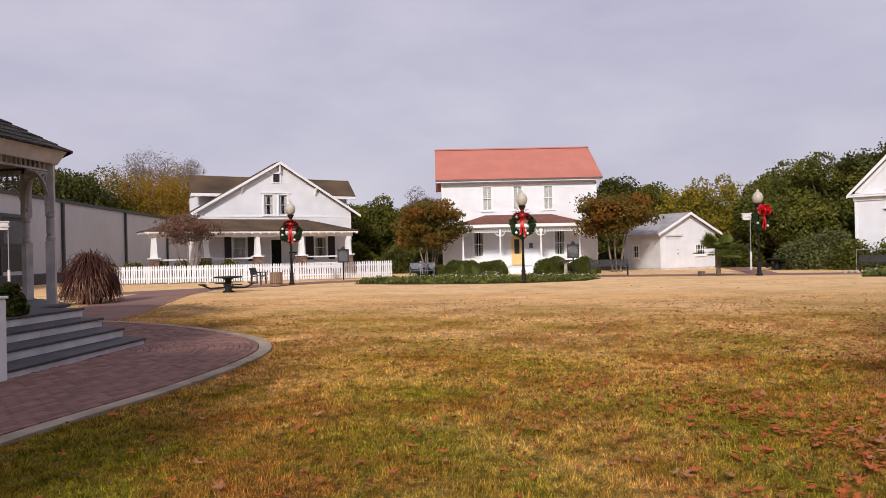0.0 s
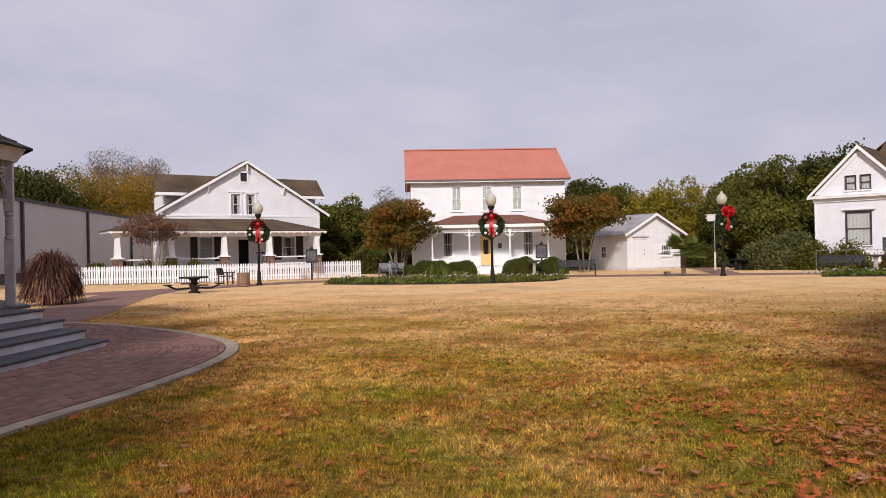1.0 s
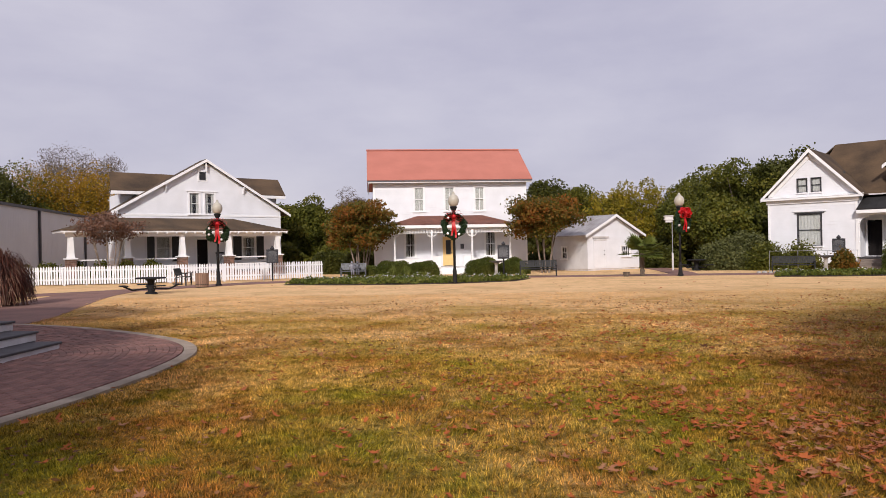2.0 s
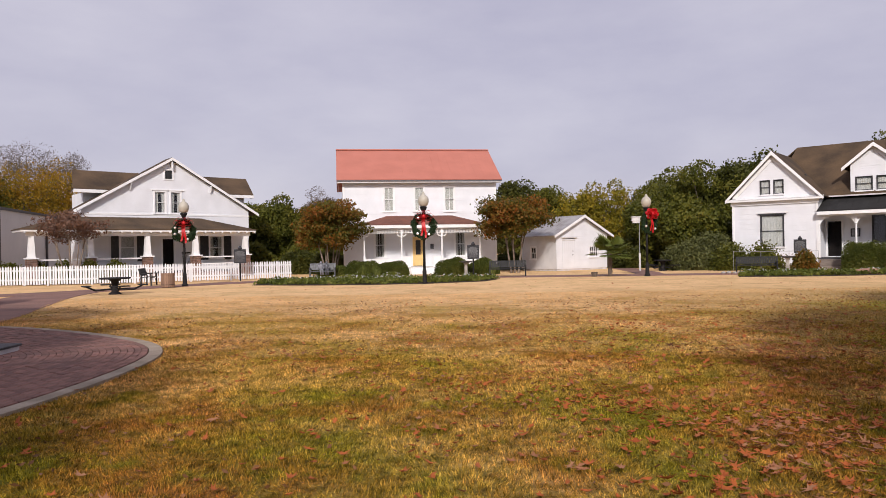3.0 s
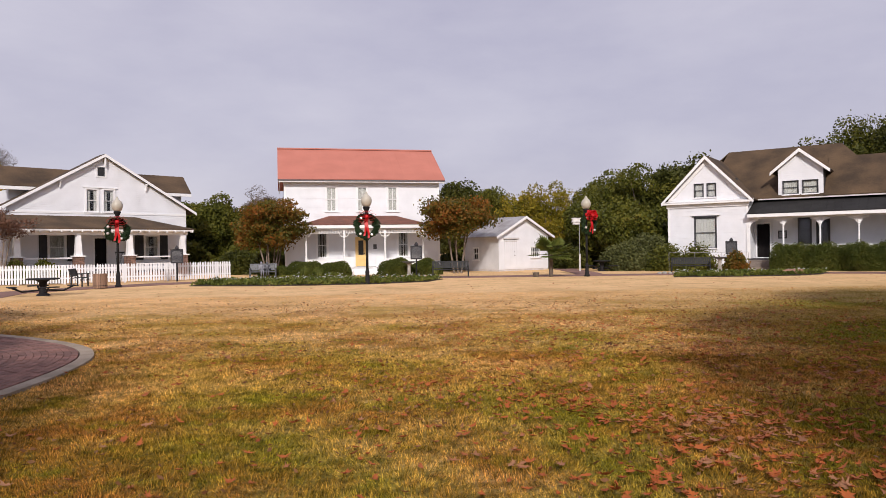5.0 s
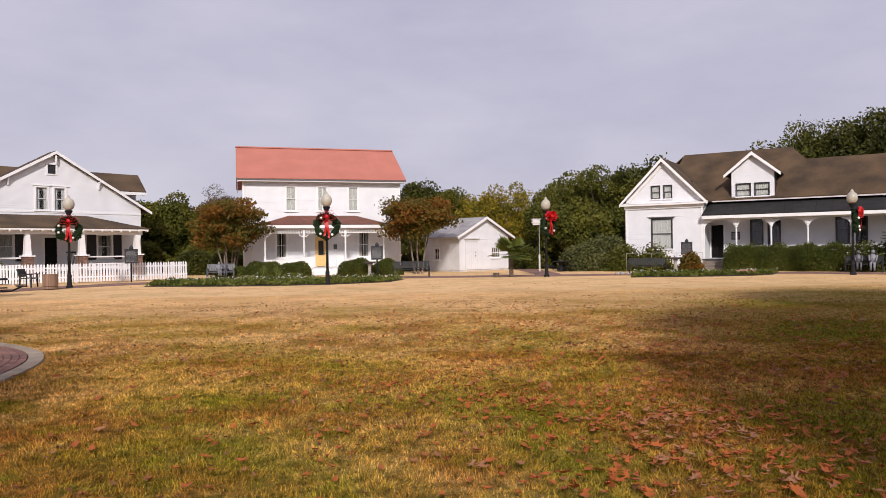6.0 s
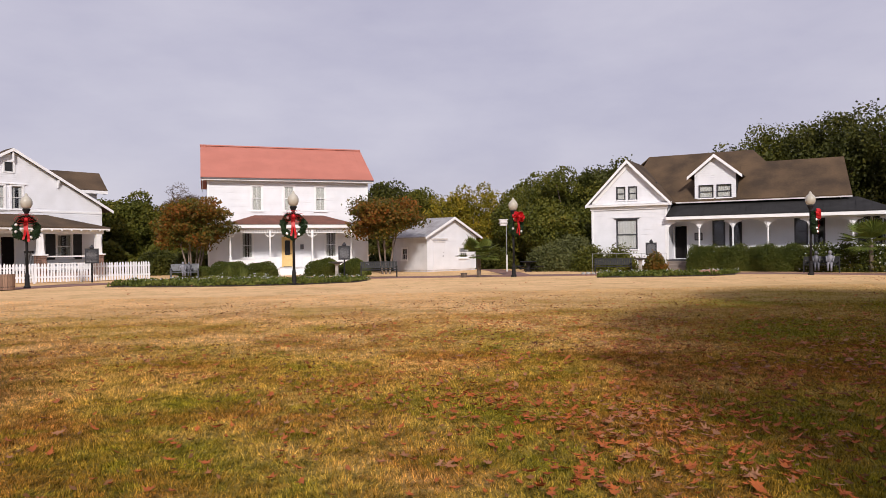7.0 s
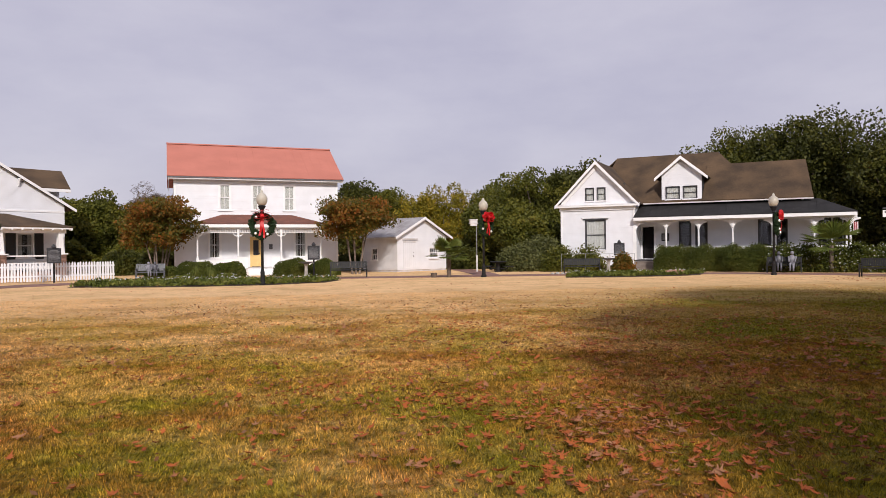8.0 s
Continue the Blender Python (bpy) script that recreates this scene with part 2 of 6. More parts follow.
PALE_BARK = material("pale_bark", (0.25, 0.20, 0.16), 0.9, (0.13, 0.10, 0.08), 3.0, bump=0.4, fine=14)
GLOBE = material("milk_glass", (0.48, 0.45, 0.38), 0.35, (0.40, 0.37, 0.31), 3.0, bump=0.0, grain=0.05)
RIBBON = material("red_ribbon", (0.56, 0.010, 0.014), 0.5, (0.40, 0.006, 0.010), 6.0, bump=0.05, grain=0.1)
SILVER_BALL = material("silver_ornament", (0.78, 0.76, 0.72), 0.25, metal=0.5, bump=0.0)
CEDAR = material("cedar_slats", (0.30, 0.19, 0.13), 0.8, (0.20, 0.12, 0.085), 3.0, stretch=(4, 4, 0.5), bump=0.2, per_piece=0.2)
BENCH_IRON = material("black_gloss_iron", (0.016, 0.016, 0.017), 0.6, (0.026, 0.025, 0.025), 5.0, bump=0.05, spec=0.25)
GREY_IRON = material("grey_painted_iron", (0.10, 0.105, 0.12), 0.5, (0.06, 0.063, 0.07), 5.0, bump=0.05)
BRONZE = material("grey_bronze", (0.14, 0.14, 0.16), 0.55, (0.08, 0.08, 0.09), 6.0, metal=0.4)
PALE_BRONZE = material("pale_grey_bronze", (0.26, 0.26, 0.29), 0.6, (0.16, 0.16, 0.18), 6.0)
PLAQUE = material("marker_plaque", (0.05, 0.05, 0.056), 0.6, (0.035, 0.035, 0.04), 8.0, spec=0.2)
PLAQUE_TEXT = material("marker_raised_lines", (0.22, 0.22, 0.23), 0.4, metal=0.5)
STONE = material("bed_edge_stone", (0.42, 0.40, 0.37), 0.9, (0.28, 0.26, 0.24), 5.0, fine=30, bump=0.5, island=0.25)
SANDSTONE = material("red_sandstone", (0.36, 0.19, 0.13), 0.9, (0.26, 0.14, 0.10), 3.0, fine=25, bump=0.5)
SOIL = material("soil", (0.06, 0.045, 0.03), 0.95, bump=0.6)
GLASS = glass_material("window_glass")
STEP_WOOD = material("grey_step_wood", (0.26, 0.21, 0.18), 0.85, (0.17, 0.14, 0.12), 2.0, stretch=(1, 6, 6), bump=0.2)
FLAG_RED = material("flag_cloth", (0.5, 0.05, 0.06), 0.8)
PLASTIC_GREY = material("grey_box", (0.30, 0.30, 0.32), 0.6)

OAK_LEAF = leaf_material("oak_leaves", [(0.022, 0.027, 0.004), (0.044, 0.050, 0.007), (0.070, 0.072, 0.010), (0.11, 0.098, 0.016)])
WOOD_LEAF = leaf_material("woodland_leaves", [(0.034, 0.042, 0.005), (0.070, 0.078, 0.009), (0.115, 0.113, 0.013), (0.175, 0.147, 0.020)])
YELLOW_LEAF = leaf_material("yellow_leaves", [(0.085, 0.07, 0.008), (0.20, 0.135, 0.011), (0.37, 0.21, 0.016), (0.28, 0.115, 0.014)], 0.3)
OLIVE_LEAF = leaf_material("yellow_green_leaves", [(0.09, 0.085, 0.010), (0.17, 0.15, 0.014), (0.30, 0.23, 0.020), (0.40, 0.27, 0.025)], 0.3)
SAGE_LEAF = leaf_material("sage_leaves", [(0.05, 0.058, 0.016), (0.10, 0.105, 0.032), (0.16, 0.16, 0.055)], 0.15)
MYRTLE_LEAF = leaf_material("crape_myrtle_leaves", [(0.045, 0.052, 0.007), (0.095, 0.088, 0.011), (0.20, 0.095, 0.014), (0.28, 0.078, 0.014)], 0.3)
BARE_LEAF = leaf_material("sparse_rust_leaves", [(0.13, 0.075, 0.05), (0.17, 0.09, 0.06), (0.12, 0.06, 0.04)], 0.2)
TWIG_LEAF = leaf_material("grey_twigs", [(0.09, 0.07, 0.06), (0.16, 0.13, 0.11), (0.15, 0.09, 0.045)], 0.1)
BOX_LEAF = leaf_material("boxwood_leaves", [(0.022, 0.034, 0.005), (0.050, 0.066, 0.008), (0.090, 0.10, 0.014), (0.14, 0.12, 0.024)], 0.12)
BED_LEAF = leaf_material("bed_leaves", [(0.040, 0.060, 0.009), (0.085, 0.105, 0.016), (0.14, 0.155, 0.026), (0.22, 0.20, 0.05)], 0.25)
BED_FLOWER = leaf_material("pale_bed_flowers", [(0.42, 0.44, 0.44), (0.58, 0.58, 0.60), (0.35, 0.38, 0.36)], 0.2)
PALM_LEAF = leaf_material("palm_fronds", [(0.07, 0.10, 0.018), (0.12, 0.15, 0.028), (0.17, 0.18, 0.04)], 0.2)
PLUME = leaf_material("dry_fountain_grass", [(0.014, 0.007, 0.005), (0.05, 0.014, 0.008), (0.025, 0.009, 0.006), (0.10, 0.026, 0.012), (0.035, 0.011, 0.007), (0.36, 0.21, 0.14), (0.16, 0.04, 0.015)], 0.1)
WREATH_LEAF = leaf_material("wreath_needles", [(0.010, 0.025, 0.010), (0.018, 0.04, 0.015), (0.03, 0.055, 0.02)], 0.1)
DEAD_LEAF = leaf_material("fallen_leaves", [(0.10, 0.034, 0.014), (0.32, 0.078, 0.018), (0.50, 0.135, 0.034), (0.36, 0.10, 0.03), (0.40, 0.20, 0.105), (0.18, 0.055, 0.02)], 0.15)
CRUMB = leaf_material("leaf_crumbs", [(0.07, 0.035, 0.018), (0.16, 0.075, 0.03), (0.26, 0.12, 0.05), (0.12, 0.055, 0.025)], 0.1)


# building helpers
class Build:
    """Gathers the faces of one mesh."""

    def __init__(self):
        self.v, self.f = [], []

    def add(self, verts, faces):
        k = len(self.v)
        self.v += [tuple(p) for p in verts]
        self.f += [tuple(i + k for i in q) for q in faces]
        return self

    def box(self, x0, x1, y0, y1, z0, z1, m=None):
        p = [Vector((x, y, z)) for z in (z0, z1) for x, y in ((x0, y0), (x1, y0), (x1, y1), (x0, y1))]
        if m is not None:
            p = [m @ q for q in p]
        return self.add(p, [(3, 2, 1, 0), (4, 5, 6, 7), (0, 1, 5, 4), (1, 2, 6, 5), (2, 3, 7, 6), (3, 0, 4, 7)])

    def extrude(self, poly, way):
        """A prism: a flat polygon of 3D points, carried along a vector."""
        n, w = len(poly), Vector(way)
        a = [Vector(p) for p in poly]
        return self.add(a + [p + w for p in a], [tuple(range(n))[::-1], tuple(range(n, 2 * n))] + [(i, (i + 1) % n, n + (i + 1) % n, n + i) for i in range(n)])

    def tube(self, p0, p1, r0, r1=None, n=8, caps=True):
        p0, p1 = Vector(p0), Vector(p1)
        r1 = r0 if r1 is None else r1
        d = (p1 - p0).normalized()
        a = d.orthogonal().normalized()
        c = d.cross(a)
        ring = [(math.cos(2 * math.pi * i / n), math.sin(2 * math.pi * i / n)) for i in range(n)]
        pts = [p0 + (a * x + c * y) * r0 for x, y in ring] + [p1 + (a * x + c * y) * r1 for x, y in ring]
        faces = [(i, (i + 1) % n, n + (i + 1) % n, n + i) for i in range(n)]
        if caps:
            faces += [tuple(range(n))[::-1], tuple(range(n, 2 * n))]
        return self.add(pts, faces)

    def lathe(self, profile, at=(0, 0, 0), n=16):
        o = Vector(at)
        pts = [o + Vector((r * math.cos(2 * math.pi * i / n), r * math.sin(2 * math.pi * i / n), z)) for r, z in profile for i in range(n)]
        faces = [(k * n + i, k * n + (i + 1) % n, (k + 1) * n + (i + 1) % n, (k + 1) * n + i) for k in range(len(profile) - 1) for i in range(n)]
        faces += [tuple(range(n))[::-1], tuple(range((len(profile) - 1) * n, len(profile) * n))]
        return self.add(pts, faces)

    def ball(self, at, rx, ry=None, rz=None, n=10, rows=6):
        ry, rz = ry or rx, rz or rx
        o = Vector(at)
        pts = [o + Vector((0, 0, -rz))]
        for k in range(1, rows):
            a = math.pi * k / rows
            pts += [o + Vector((rx * math.sin(a) * math.cos(2 * math.pi * i / n), ry * math.sin(a) * math.sin(2 * math.pi * i / n), -rz * math.cos(a))) for i in range(n)]
        pts.append(o + Vector((0, 0, rz)))
        faces = [(0, 1 + (i + 1) % n, 1 + i) for i in range(n)]
        for k in range(rows - 2):
            faces += [(1 + k * n + i, 1 + k * n + (i + 1) % n, 1 + (k + 1) * n + (i + 1) % n, 1 + (k + 1) * n + i) for i in range(n)]
        t, e = len(pts) - 1, 1 + (rows - 2) * n
        faces += [(e + i, e + (i + 1) % n, t) for i in range(n)]
        return self.add(pts, faces)

    def moved(self, m, since=0):
        self.v[since:] = [tuple(m @ Vector(p)) for p in self.v[since:]]
        return self

    def mesh(self, name, mat, bevel=0.0, smooth=False):
        me = bpy.data.meshes.new(name)
        me.from_pydata(self.v, [], self.f)
        if bevel:
            bm = bmesh.new()
            bm.from_mesh(me)
            bmesh.ops.bevel(bm, geom=bm.edges[:], offset=bevel, segments=1, affect="EDGES", clamp_overlap=True)
            bm.to_mesh(me)
            bm.free()
        if name.endswith("wall"):
            bm = bmesh.new()
            bm.from_mesh(me)
            bmesh.ops.remove_doubles(bm, verts=bm.verts[:], dist=0.0004)
            bm.to_mesh(me)
            bm.free()
        me.materials.append(mat)
        if smooth:
            me.polygons.foreach_set("use_smooth", [True] * len(me.polygons))
        me.update()
        return me


def part(name, b, mat, parent, label="", bevel=0.0, smooth=False, m=None):
    """One mesh object under a thing or a part."""
    ob = new(name, b.mesh(name, mat, bevel, smooth) if isinstance(b, Build) else b)
    ob.parent = parent
    if m is not None:
        ob.matrix_local = m
    return tagged(ob, label)


def thing(name, label, category, m=None, group="", kind=""):
    ob = new(name)
    ob.empty_display_size = 0.3
    if m is not None:
        ob.matrix_world = m
    return tagged(ob, label, category, group, kind)


def solid(name, b, mat, label="", category="", group="", kind="", bevel=0.0, smooth=False, m=None):
    """A top-level thing of one mesh."""
    ob = new(name, b.mesh(name, mat, bevel, smooth))
    if m is not None:
        ob.matrix_world = m
    return tagged(ob, label, category, group, kind)


def quads_mesh(name, pts, mat):
    """A mesh of loose faces from an array of faces x corners x 3."""
    pts = np.asarray(pts, dtype=np.float32)
    n, k = pts.shape[:2]
    me = bpy.data.meshes.new(name)
    me.vertices.add(n * k)
    me.vertices.foreach_set("co", pts.ravel())
    me.loops.add(n * k)
    me.loops.foreach_set("vertex_index", np.arange(n * k, dtype=np.int32))
    me.polygons.add(n)
    me.polygons.foreach_set("loop_start", np.arange(0, n * k, k, dtype=np.int32))
    me.materials.append(mat)
    me.update(calc_edges=True)
    me.validate()
    return me


def leaf_quads(rng, centres, size, spread=0.4, flat=0.0, length=1.6):
    """Leaf-shaped rhombs at the given centres, turned at random."""
    n = len(centres)
    a = rng.normal(size=(n, 3))
    a[:, 2] *= 1 - flat
    a /= np.linalg.norm(a, axis=1, keepdims=True) + 1e-9
    c = np.cross(a, rng.normal(size=(n, 3)))
    c /= np.linalg.norm(c, axis=1, keepdims=True) + 1e-9
    s = size * (1 + spread * rng.uniform(-1, 1, size=(n, 1)))
    return np.stack([centres - a * s * length / 2, centres + c * s / 2, centres + a * s * length / 2, centres - c * s / 2], axis=1)


def siding(b, left, right, z0, z1, holes=(), step=0.15, thick=0.1, backed=True):
    """A lap-sided wall in the plane y = 0 that faces -y. left(z) and right(z) bound it; holes are (x0, x1, z0, z1)."""
    cuts = {z0, z1}
    for h in holes:
        cuts |= {min(max(h[2], z0), z1), min(max(h[3], z0), z1)}
    rows = [z0 + step * k for k in range(int((z1 - z0) / step) + 1)] + [z1]

    def spans(za, zb):
        m = (za + zb) / 2
        edges = [(left, None)]
        for h in sorted(h for h in holes if h[2] < m < h[3]):
            edges += [(None, h[0]), (None, h[1])]
        edges.append((right, None))
        at = [(f(za), f(zb)) if f else (x, x) for f, x in edges]
        return [(at[i], at[i + 1]) for i in range(0, len(at), 2)]

    for r in range(len(rows) - 1):
        lo, hi = rows[r], rows[r + 1]
        if hi - lo < 1e-4:
            continue
        zs = sorted({lo, hi} | {c for c in cuts if lo < c < hi})
        for za, zb in zip(zs, zs[1:]):
            ya, yb = (-0.011 + 0.011 * (z - lo) / (hi - lo) for z in (za, zb))
            for (l0, l1), (r0, r1) in spans(za, zb):
                if r0 - l0 < 1e-3 and r1 - l1 < 1e-3:
                    continue
                b.add([(l0, ya, za), (r0, ya, za), (r1, yb, zb), (l1, yb, zb), (l0, 0, za), (r0, 0, za)], [(0, 1, 2, 3), (4, 5, 1, 0)])
    if backed:
        zs = sorted(cuts)
        for za, zb in zip(zs, zs[1:]):
            for (l0, l1), (r0, r1) in spans(za, zb):
                b.extrude([(l0, 0.0, za), (r0, 0.0, za), (r1, 0.0, zb), (l1, 0.0, zb)], (0, thick, 0))
    return b


def side_matrix(x, y, turn):
    return Matrix.Translation((x, y, 0)) @ Matrix.Rotation(radians(turn), 4, "Z")


def window(parent, x0, x1, z0, z1, y=0.0, m=None, casing=0.1, frame_mat=None, sash_mat=None, bars=0, curtain="full", head=True, name="window"):
    """A double-hung window in a wall that faces -y: casing, sashes, sill, panes, curtain."""
    frame_mat, sash_mat = frame_mat or TRIM, sash_mat or TRIM
    b = Build()
    c, d = casing, 0.045
    b.box(x0 - c, x0, y - d, y + 0.06, z0 - 0.02, z1 + c)
    b.box(x1, x1 + c, y - d, y + 0.06, z0 - 0.02, z1 + c)
    b.box(x0, x1, y - d, y + 0.06, z1, z1 + c)
    if head:
        b.box(x0 - c - 0.12, x1 + c + 0.12, y - d - 0.04, y + 0.02, z1 + c + 0.003, z1 + c + 0.06)
    w = part(name, b, frame_mat, parent, m=m)
    part("sill", Build().box(x0 - c - 0.05, x1 + c + 0.05, y - 0.09, y + 0.06, z0 - 0.085, z0 - 0.022), TRIM, w)
    s, zm = 0.045, (z0 + z1) / 2
    sash = Build()
    for za, zb, yy in ((z0, zm + 0.02, 0.04), (zm - 0.02, z1, 0.012)):
        sash.box(x0, x0 + s, y + yy, y + yy + 0.026, za, zb)
        sash.box(x1 - s, x1, y + yy, y + yy + 0.026, za, zb)
        sash.box(x0 + s, x1 - s, y + yy, y + yy + 0.026, za, za + s)
        sash.box(x0 + s, x1 - s, y + yy, y + yy + 0.026, zb - s, zb)
        for k in range(bars):
            xb = x0 + (x1 - x0) * (k + 1) / (bars + 1)
            sash.box(xb - 0.018, xb + 0.018, y + yy, y + yy + 0.02, za + s, zb - s)
    part("sash", sash, sash_mat, w)
    for za, zb, yy in ((z0 + s, zm - s + 0.02, 0.055), (zm + s - 0.02, z1 - s, 0.027)):
        pane = part("pane", Build().box(x0 + s, x1 - s, y + yy, y + yy + 0.006, za, zb), GLASS, w)
        pane.visible_shadow = False
    if curtain:
        cb = Build()
        n = 14
        spans = [(x0, x1)] if curtain == "full" else [(x0, x0 + (x1 - x0) * 0.32), (x1 - (x1 - x0) * 0.32, x1)]
        for a, e in spans:
            for k in range(n):
                xa, xb = a + (e - a) * k / n, a + (e - a) * (k + 1) / n
                ya, yb = (y + 0.075 + 0.015 * (q % 2) for q in (k, k + 1))
                cb.add([(xa, ya, z0), (xb, yb, z0), (xb, yb, z1), (xa, ya, z1)], [(0, 1, 2, 3)])
        part("curtain", cb, CURTAIN, w)
    return w


def house_frame(x, y, az):
    """The pose of a house: its own x along the front, whose compass bearing is az, and -y out of the front."""
    return Matrix.Translation((x, y, 0)) @ Matrix.Rotation(radians(90 - az), 4, "Z")


def slab(p0, p1, p2, p3, thick):
    """A roof plane of four corners with a thickness below it."""
    a = [Vector(p) for p in (p0, p1, p2, p3)]
    nrm = (a[1] - a[0]).cross(a[3] - a[0]).normalized()
    if nrm.z < 0:
        nrm = -nrm
    return Build().extrude([p - nrm * thick for p in a], nrm * thick)


# ground
gb = Build()
gs = [-1600, -400, -120, -60, -30, 0, 30, 60, 120, 400, 1600]
for i in range(10):
    for j in range(10):
        gb.add([(gs[i], gs[j], 0), (gs[i + 1], gs[j], 0), (gs[i + 1], gs[j + 1], 0), (gs[i], gs[j + 1], 0)], [(0, 1, 2, 3)])
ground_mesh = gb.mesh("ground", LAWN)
gbm = bmesh.new()
gbm.from_mesh(ground_mesh)
bmesh.ops.remove_doubles(gbm, verts=gbm.verts[:], dist=0.001)
gbm.to_mesh(ground_mesh)
gbm.free()
ground = tagged(new("ground", ground_mesh), "autumn lawn of straw and green grass strewn with leaves", "lawn", kind="structure")


def shell_walls(parent, x0, x1, y1, z1, mat, z0=0.25, y0=0.0, step=0.15):
    """The two sides and the back of a house body, lap-sided."""
    for x, y, turn, length in ((x0, y1, -90, y1 - y0), (x1, y0, 90, y1 - y0), (x1, y1, 180, x1 - x0)):
        w = Build()
        k = 0
        siding(w, lambda z: 0.0, lambda z, q=length: q, z0, z1, (), step, 0.1)
        w.moved(side_matrix(x, y, turn), k)
        part("side_wall", w, mat, parent)


# house with the red metal roof
def red_roof_house():
    h = thing("two_storey_house", "white clapboard two-storey house with a red metal roof", "house", house_frame(-3.6, 48.0, 79))
    up = [(-2.54, -1.93), (-0.48, 0.13), (1.58, 2.20)]
    low = [(-3.22, -2.57), (2.24, 2.93)]
    door = (-0.67, 0.05, 0.47, 2.45)
    holes = [(a, b, 4.2, 5.8) for a, b in up] + [(a, b, 1.1, 2.75) for a, b in low] + [door]
    wall = Build()
    siding(wall, lambda z: -5.3, lambda z: 5.1, 0.25, 6.28, holes)
    part("front_wall", wall, WHITE, h, "white lap siding")
    shell_walls(h, -5.3, 5.1, 8.0, 6.28, WHITE)
    for x, turn in ((-5.3, -90), (5.1, 90)):
        gb2 = Build()
        k = 0
        siding(gb2, lambda z: max(0.0, (z - 6.15) * 1.717 - 0.5), lambda z: min(8.0, 8.5 - (z - 6.15) * 1.717), 6.28, 8.6)
        gb2.moved(side_matrix(x, 8.0 if turn < 0 else 0.0, turn), k)
        part("gable_wall", gb2, WHITE, h)
    part("foundation", Build().box(-5.25, 5.05, 0.05, 7.95, 0, 0.25), CONCRETE, h)
    part("floor", Build().box(-5.19, 4.99, 0.11, 7.89, 0.40, 0.46).box(-5.19, 4.99, 0.11, 7.89, 3.3, 3.4).box(-5.19, 4.99, 0.11, 7.89, 6.1, 6.2), DARK_ROOM, h)
    part("partition", Build().box(-5.19, 4.99, 2.5, 2.6, 0.46, 6.1), DARK_ROOM, h)
    # roof with standing seams
    e0, e1, zr, ze = -5.72, 5.48, 8.92, 6.30
    for ya, yb in ((-0.5, 4.0), (8.5, 4.0)):
        r = slab((e0, ya, ze), (e1, ya, ze), (e1, yb, zr), (e0, yb, zr), 0.09)
        d = Vector((0, yb - ya, zr - ze))
        nrm = Vector((0, -d.z, d.y)).normalized() * (1 if d.y > 0 else -1)
        seams = []
        for k in range(21):
            x = e0 + 0.02 + (e1 - e0 - 0.06) * k / 20
            p = Vector((x, ya, ze))
            seams.append(Build().extrude([p, p + Vector((0.02, 0, 0)), p + Vector((0.02, 0, 0)) + d, p + d], nrm * 0.006))
        sheet = part("roof", r, RED_ROOF, h, "faded red standing-seam metal roof")
        for q in seams:
            part("seam", q, RED_ROOF, sheet)
    part("ridge_cap", Build().extrude([(e0 - 0.02, 3.8, zr - 0.06), (e0 - 0.02, 4.0, zr + 0.05), (e0 - 0.02, 4.2, zr - 0.06)], (e1 - e0 + 0.04, 0, 0)), RED_ROOF, h)
    part("eave_board", Build().box(e0 + 0.05, e1 - 0.05, -0.49, -0.45, ze - 0.20, ze - 0.10).box(e0 + 0.05, e1 - 0.05, -0.45, -0.03, ze - 0.20, ze - 0.16), TRIM, h)
    part("gutter", Build().box(e0 + 0.02, e1 - 0.02, -0.56, -0.5, ze - 0.12, ze - 0.05), BRONZE, h)
    for x in (e0 + 0.08, e1 - 0.12):
        rake = Build()
        rake.extrude([(x, -0.45, ze - 0.28), (x, -0.45, ze - 0.13), (x, 4.0, zr - 0.17), (x, 4.0, zr - 0.32)], (0.04, 0, 0))
        rake.extrude([(x, 8.45, ze - 0.28), (x, 8.45, ze - 0.13), (x, 4.0, zr - 0.17), (x, 4.0, zr - 0.32)], (0.04, 0, 0))
        part("rake_board", rake, TRIM, h)
    for x in (-5.33, 5.03):
        part("corner_board", Build().box(x, x + 0.12, -0.05, 0.1, 0.25, 6.1), TRIM, h)
    for a, b in up:
        window(h, a, b, 4.2, 5.8, bars=1)
    for a, b in low:
        window(h, a, b, 1.1, 2.75, bars=1, curtain="sides")
    # yellow door
    dr = part("front_door", Build().box(door[0] + 0.08, door[1] - 0.08, 0.03, 0.08, 0.5, 2.36).box(door[0] + 0.16, door[1] - 0.16, 0.018, 0.03, 0.62, 1.1), YELLOW_DOOR, h, "yellow panelled door with an oval-dark glass")
    part("door_pane", Build().box(door[0] + 0.19, door[1] - 0.19, 0.016, 0.03, 1.25, 2.22), SHUTTER, dr, "dark door glass")
    part("door_knob", Build().ball((door[1] - 0.14, 0.0, 1.35), 0.035), BLACK_IRON, dr)
    part("door_frame", Build().box(door[0] - 0.02, door[0] + 0.08, -0.05, 0.08, 0.47, 2.45).box(door[1] - 0.08, door[1] + 0.02, -0.05, 0.08, 0.47, 2.45).box(door[0] + 0.08, door[1] - 0.08, -0.05, 0.08, 2.36, 2.45), YELLOW_DOOR, h)
    part("mailbox", Build().box(0.52, 0.74, -0.14, -0.03, 1.62, 1.95), BRONZE, h, "grey wall box")
    # porch
    pf = -2.2
    part("porch_floor", Build().box(-4.15, 3.65, pf, -0.03, 0.38, 0.46), OLD_WHITE, h)
    part("porch_skirt", Build().box(-4.12, 3.62, pf + 0.05, -0.05, 0.0, 0.38), TRIM, h)
